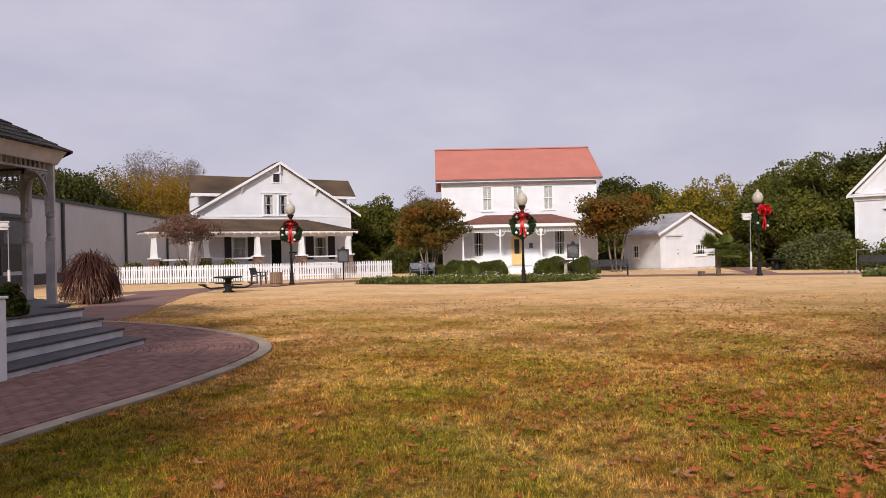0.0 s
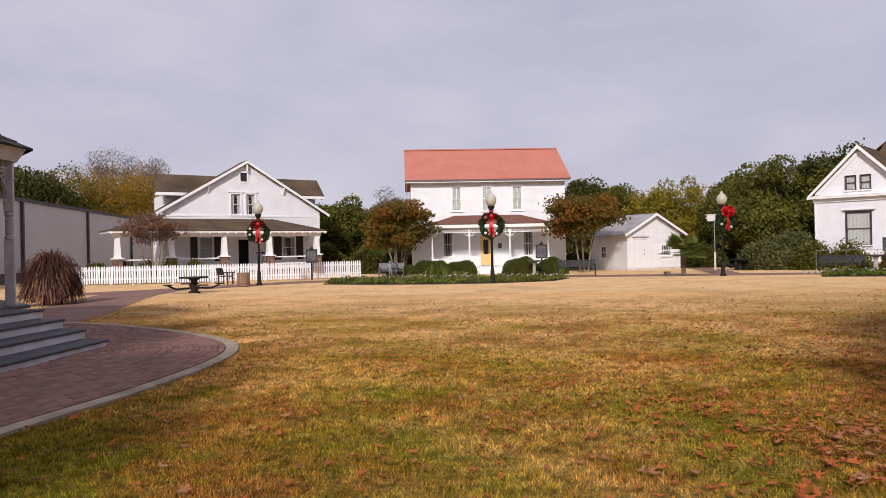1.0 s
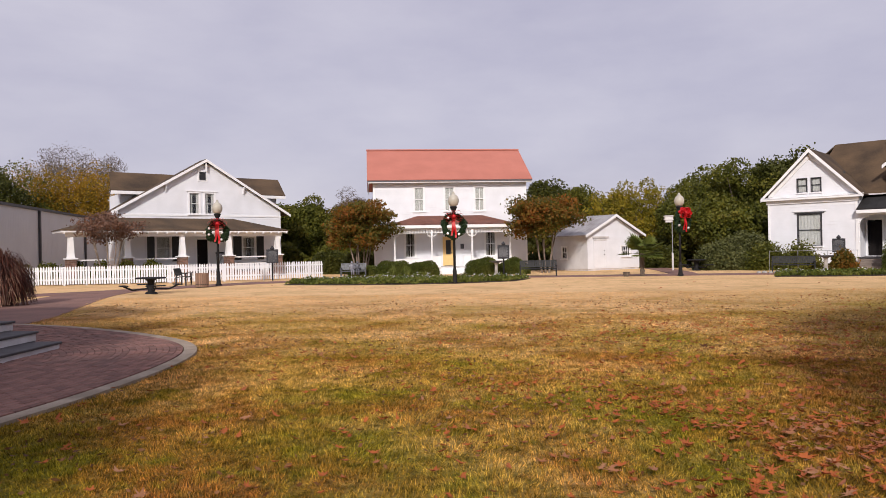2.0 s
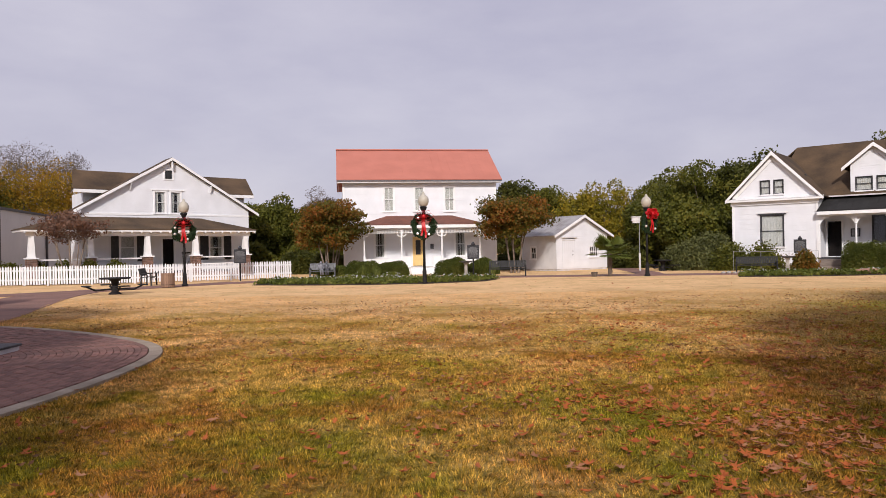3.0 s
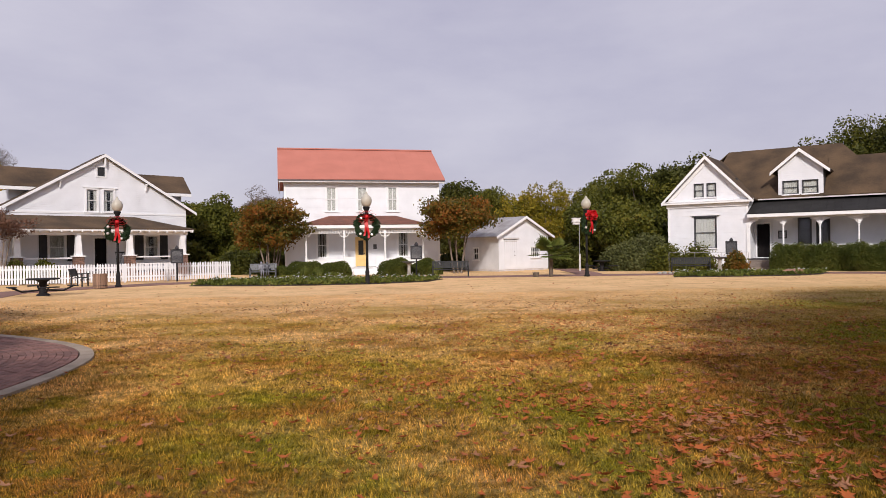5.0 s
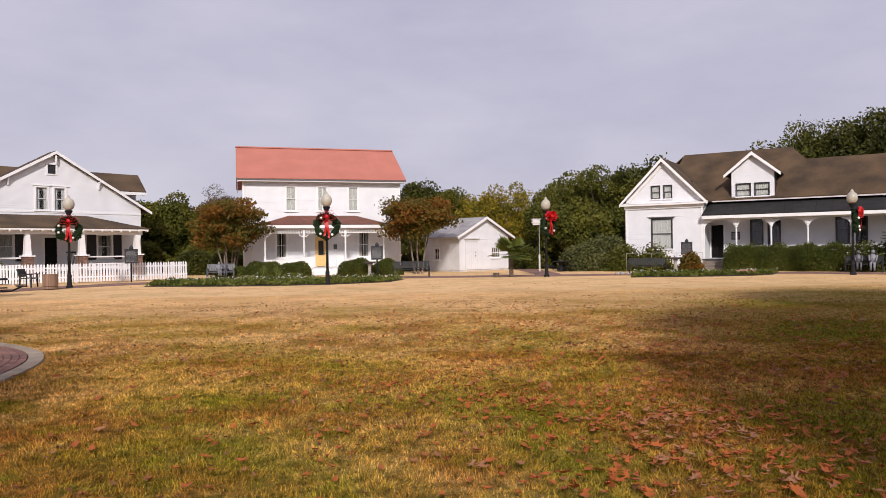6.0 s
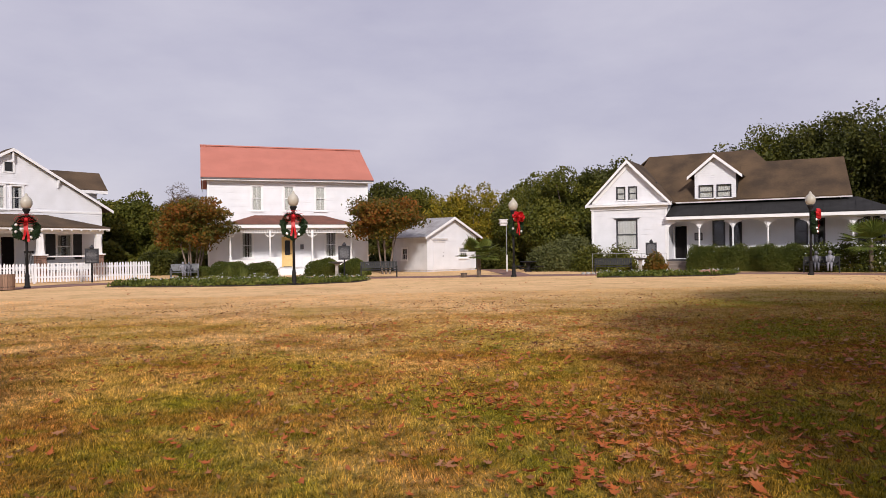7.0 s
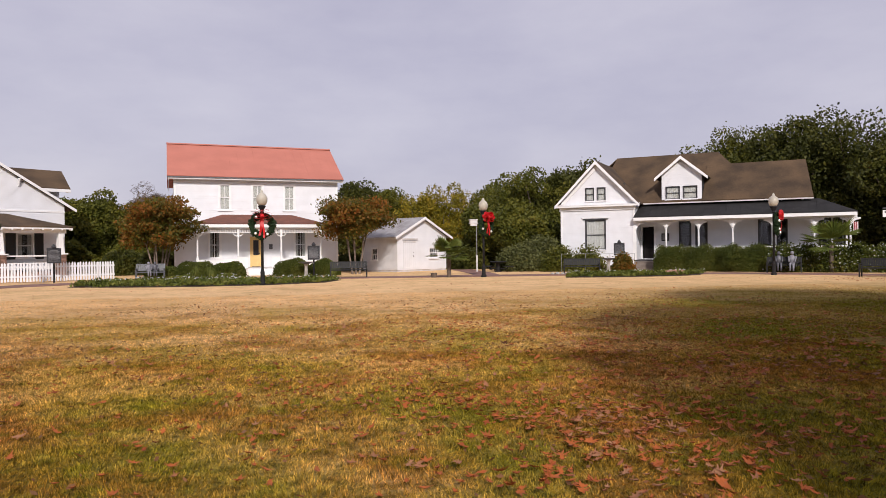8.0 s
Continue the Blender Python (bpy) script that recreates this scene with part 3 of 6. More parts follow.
    pts_low, pts_top = [(-4.45, pf - 0.3, 3.2), (3.95, pf - 0.3, 3.2)], [(-2.4, -0.03, 3.88), (2.05, -0.03, 3.88)]
    roof = Build()
    roof.add([pts_low[0], pts_low[1], pts_top[1], pts_top[0], (-4.45, -0.03, 3.2), (3.95, -0.03, 3.2)], [(0, 1, 2, 3), (1, 5, 2), (0, 3, 4), (0, 4, 5, 1)])
    part("porch_roof", roof, RUST_ROOF, h, "rust-brown hipped porch roof")
    part("porch_fascia", Build().box(-4.4, 3.9, pf - 0.26, pf - 0.2, 2.98, 3.19).box(-4.35, 3.85, pf - 0.2, -0.04, 3.12, 3.17).box(-4.4, -4.34, pf - 0.2, -0.04, 2.98, 3.19).box(3.84, 3.9, pf - 0.2, -0.04, 2.98, 3.19), TRIM, h)
    posts = (-4.02, -1.62, 1.01, 3.52)
    fr = Build()
    fr.box(-4.02, 3.52, pf - 0.03, pf + 0.03, 2.92, 2.97).box(-4.02, 3.52, pf - 0.025, pf + 0.025, 2.66, 2.70)
    for k in range(75):
        x = -3.97 + k * 0.1
        fr.tube((x, pf, 2.70), (x, pf, 2.92), 0.022, n=6, caps=False)
    part("spindle_frieze", fr, TRIM, h, "white turned spindle frieze")
    for x in posts:
        pb = Build()
        pb.box(x - 0.07, x + 0.07, pf - 0.07, pf + 0.07, 0.46, 1.15).box(x - 0.07, x + 0.07, pf - 0.07, pf + 0.07, 2.45, 2.98)
        pb.lathe([(0.06, 1.15), (0.075, 1.2), (0.05, 1.26), (0.06, 1.6), (0.05, 2.3), (0.075, 2.38), (0.06, 2.45)], (x, pf, 0), 10)
        part("porch_post", pb, TRIM, h)
        for s in (-1, 1):
            if (x == posts[0] and s < 0) or (x == posts[-1] and s > 0):
                continue
            br = Build()
            outer = [(x + s * (0.07 + 0.24 * math.sin(q * math.pi / 12)), pf - 0.02, 2.42 + 0.24 * (1 - math.cos(q * math.pi / 12))) for q in range(7)]
            inner = [(x + s * (0.07 + 0.24 * math.sin(q * math.pi / 12) - 0.04 * (1 - q / 8)), pf - 0.02, 2.46 + 0.24 * (1 - math.cos(q * math.pi / 12)) * 0.9 + 0.02) for q in range(7)]
            br.extrude(outer + inner[::-1], (0, 0.04, 0))
            part("bracket", br, TRIM, h)
    for a, b in ((-3.95, -1.69), (1.08, 3.45)):
        part("porch_rail", Build().box(a, b, pf - 0.03, pf + 0.03, 0.95, 1.02).box(a, b, pf - 0.02, pf + 0.02, 0.5, 0.94), TRIM, h, "low boarded porch rail")
    for a in (-1.55, 0.42):
        part("stair_rail", Build().extrude([(a, pf - 0.02, 0.46), (a, pf - 0.02, 1.16), (a + 0.5, pf - 0.02, 1.16), (a + 0.5, pf - 0.02, 0.46)], (0, 0.06, 0)), TRIM, h)
    for k in range(3):
        part("step", Build().box(-1.1, 0.76, pf - 0.3 * (3 - k), pf - 0.3 * (2 - k) - 0.002, 0.0, 0.125 * (k + 1)), TRIM, h, "white painted step", bevel=0.012)
    return h


# bungalow with the wide porch
def bungalow():
    h = thing("bungalow", "white clapboard bungalow with a brown roof and wide porch", "house", house_frame(-20.5, 45.0, 47))
    cx, zr, slope = 0.86, 7.90, 3.56 / 5.95
    wl, wr = -4.6, 6.2
    win = [(-0.21, 0.43, 4.25, 5.62), (0.82, 1.43, 4.25, 5.62)]
    low = [(-2.37, -1.5, 1.3, 2.75), (3.38, 4.24, 1.25, 2.72)]
    door = (0.16, 0.99, 0.52, 2.62)
    vent = (0.45, 0.92, 6.48, 7.05)
    wall = Build()
    siding(wall, lambda z: wl, lambda z: wr, 0.3, 4.2, low + [door], 0.13)
    siding(wall, lambda z: max(wl, cx - (zr - 0.15 - z) / slope), lambda z: min(wr, cx + (zr - 0.15 - z) / slope), 4.2, 7.6, win + [vent], 0.13)
    part("front_wall", wall, WHITE, h, "white lap siding")
    shell_walls(h, wl, wr, 2.6, 4.2, WHITE, 0.3)
    part("foundation", Build().box(wl + 0.05, wr - 0.05, 0.05, 2.55, 0, 0.3), CONCRETE, h)
    part("floor", Build().box(wl + 0.11, wr - 0.11, 0.11, 2.45, 0.44, 0.5).box(wl + 0.11, wr - 0.11, 0.11, 2.45, 3.6, 3.7), DARK_ROOM, h)
    part("partition", Build().box(wl + 0.11, wr - 0.11, 2.2, 2.3, 0.5, 3.6).box(-1.5, 3.2, 0.6, 0.66, 3.75, 6.0), DARK_ROOM, h)
    for s in (-1, 1):
        x0, x1 = cx, cx + s * 5.97
        r = slab((x0, -0.27, zr), (x1, -0.27, zr - 5.97 * slope), (x1, 1.0, zr - 5.97 * slope), (x0, 1.0, zr), 0.12)
        part("roof", r, BROWN_ROOF, h, "brown shingle roof")
        rb = Build()
        rb.extrude([(x0, -0.34, zr - 0.02), (x1, -0.34, zr - 5.97 * slope - 0.02), (x1, -0.34, zr - 5.97 * slope - 0.2), (x0, -0.34, zr - 0.2)], (0, 0.06, 0))
        part("rake_board", rb, TRIM, h)
        for q in (2.6,):
            x = cx + s * q
            z = zr - q * slope - 0.2
            part("knee_brace", Build().box(x - 0.04, x + 0.04, -0.27, -0.03, z - 0.1, z - 0.02).box(x - 0.04, x + 0.04, -0.1, -0.03, z - 0.5, z - 0.1).extrude([(x - 0.03, -0.26, z - 0.1), (x - 0.03, -0.2, z - 0.1), (x - 0.03, -0.1, z - 0.42), (x - 0.03, -0.1, z - 0.5)], (0.06, 0, 0)), TRIM, h)
    part("king_post", Build().box(cx - 0.05, cx + 0.05, -0.27, -0.18, zr - 0.75, zr - 0.2), TRIM, h)
    part("belt_board", Build().box(wl, wr, -0.035, -0.012, 4.08, 4.2), TRIM, h)
    part("gable_back", Build().extrude([(cx - 5.6, 0.72, zr - 5.6 * slope - 0.16), (cx + 5.6, 0.72, zr - 5.6 * slope - 0.16), (cx, 0.72, zr - 0.16)], (0, 0.1, 0)), WHITE, h)
    # cross gable behind
    ze, zt, ya, ym, yb = 5.72, 7.06, 0.95, 2.7, 4.5
    for a, b, e0, e1 in ((ya - 0.45, ym, -4.9, 6.85), (yb + 0.2, ym, -3.4, 7.1)):
        part("cross_roof", slab((e0, a, ze - 0.02), (e1, a, ze - 0.02), (7.3, b, zt), (-4.45, b, zt), 0.12), BROWN_ROOF, h, "brown shingle dormer roof")
    part("cross_body", Build().box(-4.2, 6.4, 2.62, 3.9, 0.0, ze - 0.2).box(-4.2, 6.4, 1.12, 2.61, 3.75, ze - 0.2), WHITE, h)
    part("cross_eave", Build().box(-4.88, 6.83, ya - 0.5, ya - 0.45, ze - 0.26, ze - 0.06), TRIM, h)
    for k in range(22):
        x = -4.8 + k * 0.55
        part("rafter_tail", Build().box(x, x + 0.06, ya - 0.44, ya - 0.02, ze - 0.26, ze - 0.15), TRIM, h)
    for a, b, za, zb in win:
        window(h, a, b, za, zb, sash_mat=OLD_WHITE, curtain="sides")
    for k, (a, b, za, zb) in enumerate(low):
        window(h, a, b, za, zb, curtain="sides" if k else "full")
    for a, b in ((-2.93, -2.48), (-1.39, -0.93), (2.70, 3.27), (4.35, 4.88)):
        sh = Build().box(a, b, -0.06, -0.025, 1.15, 2.8)
        for k in range(26):
            z = 1.2 + k * 0.06
            sh.box(a + 0.05, b - 0.05, -0.072, -0.06, z, z + 0.035)
        part("shutter", sh, SHUTTER, h, "black louvred shutter")
    part("attic_vent", Build().box(0.5, 0.87, 0.02, 0.05, 6.53, 7.0), SHUTTER, h)
    part("vent_frame", Build().box(0.36, 0.45, -0.05, 0.05, 6.4, 7.13).box(0.92, 1.01, -0.05, 0.05, 6.4, 7.13).box(0.45, 0.92, -0.05, 0.05, 7.05, 7.13).box(0.45, 0.92, -0.05, 0.05, 6.4, 6.48), TRIM, h)
    dr = part("front_door", Build().box(door[0] + 0.06, door[1] - 0.06, 0.03, 0.08, 0.52, 2.55), DARK_DOOR, h, "dark front door")
    part("door_knob", Build().ball((door[0] + 0.14, 0.0, 1.5), 0.035), BRONZE, dr)
    part("door_frame", Build().box(door[0] - 0.04, door[0] + 0.06, -0.05, 0.08, 0.5, 2.66).box(door[1] - 0.06, door[1] + 0.04, -0.05, 0.08, 0.5, 2.66).box(door[0] + 0.06, door[1] - 0.06, -0.05, 0.08, 2.56, 2.66), TRIM, h)
    # porch
    pf, zo = -2.3, 3.05
    part("porch_floor", Build().box(-8.0, 5.3, pf - 0.1, -0.03, 0.42, 0.5), DECK_GREY, h)
    part("porch_skirt", Build().box(-7.95, 5.25, pf, -0.06, 0.0, 0.42), BRICK, h)
    roof = Build()
    a0, a1, t0, t1 = (-8.3, pf - 0.4, zo), (5.5, pf - 0.4, zo), (-5.4, -0.05, 3.88), (2.7, -0.05, 3.88)
    roof.extrude([a0, a1, t1, t0], (0, 0, 0.06))
    roof.extrude([a1, (5.5, -0.05, zo), t1], (0, 0, 0.06))
    roof.extrude([(-8.3, -0.05, zo), a0, t0], (0, 0, 0.06))
    part("porch_roof", roof, BROWN_ROOF, h, "brown shingle porch roof")
    part("porch_fascia", Build().box(-8.25, 5.45, pf - 0.38, pf - 0.34, zo - 0.1, zo - 0.005).box(-7.95, 5.2, pf - 0.06, pf + 0.06, zo - 0.34, zo - 0.08).box(-8.2, 5.4, pf - 0.33, -0.05, zo - 0.07, zo - 0.03).box(-8.25, -8.2, pf - 0.33, -0.05, zo - 0.1, zo - 0.01), TRIM, h)
    for k in range(25):
        x = -8.1 + k * 0.56
        part("rafter_tail", Build().box(x, x + 0.06, pf - 0.44, pf - 0.1, zo - 0.17, zo - 0.1), TRIM, h)
    for x in (-7.7, -4.68, -1.47, 1.5, 4.85):
        pier = Build()
        for row in range(13):
            z = 0.02 + row * 0.108
            off = 0.0 if row % 2 else 0.11
            for fx, fy, ux, uy in ((-1, 0, 0, 1), (1, 0, 0, -1), (0, -1, 1, 0), (0, 1, -1, 0)):
                for j in range(3):
                    s0 = max(-0.25, -0.25 - 0.11 + off + j * 0.225)
                    s1 = min(0.25, s0 + 0.212) if j or off else min(0.25, -0.25 + 0.1)
                    if s1 - s0 < 0.03:
                        continue
                    p = [(x + fx * 0.25 + ux * s + fx * d, pf + fy * 0.25 + uy * s + fy * d) for s, d in ((s0, -0.02), (s1, -0.02), (s1, 0.012), (s0, 0.012))]
                    pier.extrude([(q[0], q[1], z) for q in p], (0, 0, 0.095))
        part("brick_pier", pier, BRICK, h, "brown brick pier")
        part("pier_core", Build().box(x - 0.24, x + 0.24, pf - 0.24, pf + 0.24, 0, 1.42), MORTAR, h)
        part("pier_cap", Build().box(x - 0.33, x + 0.33, pf - 0.33, pf + 0.33, 1.423, 1.5), TRIM, h)
        col = Build()
        col.extrude([(x - 0.2, pf - 0.2, 1.5), (x + 0.2, pf - 0.2, 1.5), (x + 0.2, pf + 0.2, 1.5), (x - 0.2, pf + 0.2, 1.5)], (0, 0, 0.05))
        k = len(col.v)
        col.add([(x + sx * r, pf + sy * r, z) for r, z in ((0.18, 1.55), (0.125, zo - 0.36)) for sx, sy in ((-1, -1), (1, -1), (1, 1), (-1, 1))], [(0, 1, 5, 4), (1, 2, 6, 5), (2, 3, 7, 6), (3, 0, 4, 7), (4, 5, 6, 7)])
        part("porch_column", col, TRIM, h, "tapered white column")
    for a, b in ((-7.36, -5.02), (-4.34, -1.81), (1.84, 4.51)):
        part("porch_rail", Build().box(a, b, pf - 0.06, pf + 0.06, 1.32, 1.40), TRIM, h, "white top rail")
        part("rail_wall", Build().box(a, b, pf - 0.05, pf + 0.05, 0.9, 0.96), TRIM, h)
    for k in range(3):
        part("step", Build().box(-1.0, 1.1, pf - 0.1 - 0.3 * (3 - k), pf - 0.102 - 0.3 * (2 - k), 0.0, 0.13 * (k + 1)), CONCRETE, h)
    return h


# farmhouse with the pedimented wing and the long porch
def farmhouse():
    h = thing("farmhouse", "white farmhouse with a gabled wing, brown shingle roof and long porch", "house", house_frame(16.6, 46.5, 127))
    cx, zr, ze = 2.47, 7.32, 4.32
    W = (1.72, 3.02, 1.38, 3.32)
    w1, w2 = (1.72, 2.26, 4.66, 5.5), (2.52, 3.04, 4.66, 5.5)
    sl = (zr - ze) / (cx + 0.42)
    wall = Build()
    siding(wall, lambda z: 0.0, lambda z: 4.95, 0.25, 4.25, [W], 0.16)
    siding(wall, lambda z: max(0.0, cx - (zr - 0.12 - z) / sl), lambda z: min(4.95, cx + (zr - 0.12 - z) / sl), 4.25, 7.1, [w1, w2], 0.16)
    part("gable_wall", wall, WHITE, h, "white lap siding")
    k0 = Build()
    siding(k0, lambda z: 0.0, lambda z: 9.0, 0.25, 4.25, (), 0.16)
    k0.moved(side_matrix(0.0, 9.0, -90))
    k = len(k0.v)
    siding(k0, lambda z: 0.0, lambda z: 1.9, 0.25, 4.25, (), 0.16)
    k0.moved(side_matrix(4.95, 0.0, 90), k)
    k = len(k0.v)
    siding(k0, lambda z: 0.0, lambda z: 15.0, 0.25, 4.3, (), 0.16)
    k0.moved(side_matrix(15.0, 9.0, 180), k)
    k = len(k0.v)
    siding(k0, lambda z: 0.0, lambda z: 4.0, 0.25, 3.5, (), 0.16)
    k0.moved(side_matrix(17.2, 1.9, 90), k)
    part("side_wall", k0, WHITE, h)
    part("foundation", Build().box(0.05, 4.9, 0.05, 8.9, 0, 0.25).box(4.9, 17.1, 1.95, 8.9, 0, 0.25), CONCRETE, h)
    part("floor", Build().box(0.11, 4.84, 0.11, 8.8, 0.6, 0.66).box(5.0, 17.0, 2.02, 8.8, 0.6, 0.66).box(0.11, 4.84, 0.11, 8.8, 4.0, 4.1).box(5.0, 15.4, 2.6, 8.8, 4.0, 4.1), DARK_ROOM, h)
    part("partition", Build().box(0.11, 4.84, 3.0, 3.1, 0.66, 4.0).box(5.0, 17.0, 4.5, 4.6, 0.66, 4.0).box(0.9, 4.0, 1.6, 1.7, 4.1, 5.9).box(6.2, 9.2, 4.0, 4.1, 4.2, 5.8), DARK_ROOM, h)
    # pediment of the wing
    for s in (-1, 1):
        x1, z1 = cx + s * 2.84, zr - 2.84 * sl
        part("wing_roof", slab((cx, -0.32, zr), (x1, -0.32, z1), (x1, 6.0, z1), (cx, 6.0, zr), 0.1), BROWN_ROOF, h, "brown shingle roof")
        rb = Build()
        rb.extrude([(cx, -0.36, zr - 0.02), (x1, -0.36, z1 - 0.02), (x1, -0.36, z1 - 0.22), (cx, -0.36, zr - 0.26)], (0, 0.05, 0))
        rb.extrude([(cx, -0.08, zr - 0.30), (x1 - s * 0.35, -0.08, z1 + 0.1), (x1 - s * 0.62, -0.08, z1 + 0.1), (cx, -0.08, zr - 0.55)], (0, 0.04, 0))
        part("rake_board", rb, TRIM, h)
    part("cornice", Build().box(-0.37, 5.3, -0.34, -0.03, ze - 0.1, ze + 0.02).box(-0.1, 5.05, -0.09, -0.03, ze - 0.32, ze - 0.1), TRIM, h)
    part("cornice_roof", Build().extrude([(-0.37, -0.36, ze + 0.022), (-0.37, -0.03, ze + 0.022), (-0.37, -0.03, ze + 0.12)], (5.67, 0, 0)), TRIM, h)
    for x in (-0.03, 4.86):
        part("corner_board", Build().box(x, x + 0.12, -0.05, 0.05, 0.25, ze - 0.33), TRIM, h)
    window(h, *W, frame_mat=DARK_TRIM, sash_mat=DARK_TRIM, casing=0.05, curtain="full")
    part("window_head", Build().box(1.45, 3.3, -0.07, -0.02, 3.46, 3.54), TRIM, h)
    for a, b, za, zb in (w1, w2):
        window(h, a, b, za, zb, frame_mat=DARK_TRIM, sash_mat=DARK_TRIM, casing=0.035, curtain="full", head=False)
    # porch wall with door and windows
    doors = (5.09, 5.86, 0.72, 2.87)
    wins = [(7.53, 8.19), (8.56, 9.2), (12.33, 12.96), (13.39, 13.9), (15.71, 16.27), (16.5, 17.05)]
    pw = Build()
    siding(pw, lambda z: 4.95, lambda z: 17.2, 0.6, 3.6, [doors] + [(a, b, 1.5, 3.25) for a, b in wins], 0.16)
    pw.moved(Matrix.Translation((0, 1.9, 0)))
    part("porch_wall", pw, WHITE, h)
    for a, b in wins:
        window(h, a, b, 1.5, 3.25, y=1.9, frame_mat=DARK_TRIM, sash_mat=DARK_TRIM, casing=0.06, curtain=None, head=False)
    part("front_door", Build().box(5.14, 5.81, 1.94, 1.99, 0.72, 2.82), DARK_DOOR, h, "dark open doorway with a screen door")
    part("door_frame", Build().box(5.0, 5.09, 1.84, 1.98, 0.7, 2.96).box(5.86, 5.95, 1.84, 1.98, 0.7, 2.96).box(5.09, 5.86, 1.84, 1.98, 2.87, 2.96), TRIM, h)
    part("notice_frame", Build().box(6.35, 6.85, 1.83, 1.87, 1.9, 2.4), PLAQUE, h, "framed notice on the porch wall")
    part("notice_sheet", Build().box(6.41, 6.79, 1.822, 1.83, 1.96, 2.34), PLASTIC_GREY, h)
    part("porch_floor", Build().box(4.98, 17.6, -0.1, 1.87, 0.6, 0.68), DECK_GREY, h)
    part("porch_skirt", Build().box(5.0, 17.55, 0.0, 1.85, 0.0, 0.6), OLD_WHITE, h)
    pr = Build()
    pr.extrude([(4.98, -0.45, 3.42), (17.6, -0.45, 3.42), (15.7, 1.87, 4.33), (4.98, 1.87, 4.33)], (0, 0, 0.05))
    pr.extrude([(17.6, -0.45, 3.42), (17.6, 5.5, 3.42), (15.7, 5.5, 4.33), (15.7, 1.87, 4.33)], (0, 0, 0.05))
    sheet = part("porch_roof", pr, DARK_ROOF, h, "dark metal porch roof")
    for q in range(30):
        ribs = Build()
        x = 5.05 + q * 0.42
        f = min(1.0, max(0.0, (17.55 - x) / 1.95))
        ribs.extrude([(x, -0.45, 3.472), (x + 0.02, -0.45, 3.47), (x + 0.02, -0.45 + 2.32 * f, 3.472 + 0.91 * f), (x, -0.45 + 2.32 * f, 3.472 + 0.91 * f)], (0, 0, 0.02))
        if f > 0.02:
            part("seam", ribs, DARK_ROOF, sheet)
    part("porch_fascia", Build().box(4.98, 17.58, -0.46, -0.40, 3.22, 3.41).box(4.98, 17.55, -0.40, 1.86, 3.28, 3.33).box(4.98, 17.6, -0.06, 0.06, 3.12, 3.27), TRIM, h)
    part("eave_board", Build().box(4.98, 15.4, 1.30, 1.36, 4.35, 4.43), OLD_WHITE, h)
    for x in (5.02, 6.95, 8.94, 10.93, 13.2, 15.4, 17.25):
        pb = Build()
        pb.box(x - 0.06, x + 0.06, -0.06, 0.06, 0.68, 1.5).box(x - 0.06, x + 0.06, -0.06, 0.06, 2.75, 3.12)
        pb.lathe([(0.05, 1.5), (0.07, 1.55), (0.045, 1.62), (0.055, 2.0), (0.045, 2.62), (0.07, 2.68), (0.05, 2.75)], (x, 0, 0), 10)
        part("porch_post", pb, TRIM, h)
        for s in (-1, 1):
            if x < 6 and s < 0:
                continue
            br = Build()
            pts = [(x + s * 0.06, -0.02, 2.6)] + [(x + s * (0.06 + 0.46 * (1 - math.cos(q * math.pi / 10))), -0.02, 2.6 + 0.42 * math.sin(q * math.pi / 10)) for q in range(1, 6)] + [(x + s * 0.52, -0.02, 3.11), (x + s * 0.06, -0.02, 3.11)]
            br.extrude(pts if s > 0 else pts[::-1], (0, 0.04, 0))
            part("bracket", br, TRIM, h)
    bal = Build().box(9.0, 15.5, -0.03, 0.03, 1.42, 1.48).box(9.0, 15.5, -0.03, 0.03, 0.8, 0.85)
    for q in range(64):
        bal.box(9.05 + q * 0.1, 9.08 + q * 0.1, -0.015, 0.015, 0.85, 1.42)
    part("balustrade", bal, TRIM, h)
    for q in range(3):
        part("step", Build().box(5.0, 6.35, -0.12 - 0.32 * (3 - q), -0.122 - 0.32 * (2 - q), 0.0, 0.2 * (q + 1) - 0.03), STEP_WOOD, h, "grey weathered wooden step")
    # main roof: hipped part and lower gable
    zt, yr = 8.0, 5.6
    y0, z0 = 1.35, 4.42
    hip = Build()
    hip.extrude([(4.6, y0, z0), (12.9, y0, z0), (9.6, yr, zt), (2.6, yr, zt), (2.3, 4.4, 6.9)], (0, 0, 0.08))
    hip.extrude([(12.9, y0, z0), (12.9, 9.8, z0), (9.6, yr, zt)], (0, 0, 0.08))
    hip.extrude([(12.9, 9.8, z0), (-0.3, 9.8, z0), (2.6, yr, zt), (9.6, yr, zt)], (0, 0, 0.08))
    hip.extrude([(-0.3, 9.8, z0), (-0.3, 2.0, z0), (2.6, yr, zt)], (0, 0, 0.08))
    part("main_roof", hip, BROWN_ROOF, h, "mottled brown shingle hip roof")
    low = Build()
    low.extrude([(9.0, y0, z0), (15.4, y0, z0), (15.0, 4.3, 7.0), (9.0, 4.3, 7.0)], (0, 0, 0.085))
    low.extrude([(9.0, 7.6, z0), (15.4, 7.6, z0), (15.0, 4.3, 7.0), (9.0, 4.3, 7.0)], (0, 0, 0.085))
    part("lower_roof", low, BROWN_ROOF, h, "mottled brown shingle roof")
    ge = Build()
    siding(ge, lambda z: (z - 4.3) * 1.1, lambda z: 5.7 - (z - 4.3) * 1.1, 4.3, 6.8, (), 0.16)
    ge.moved(side_matrix(14.85, 1.6, 90))
    part("gable_end", ge, WHITE, h)
    # dormer
    a, b, yd, zd, ap = 6.45, 8.97, 1.5, 6.12, 7.46
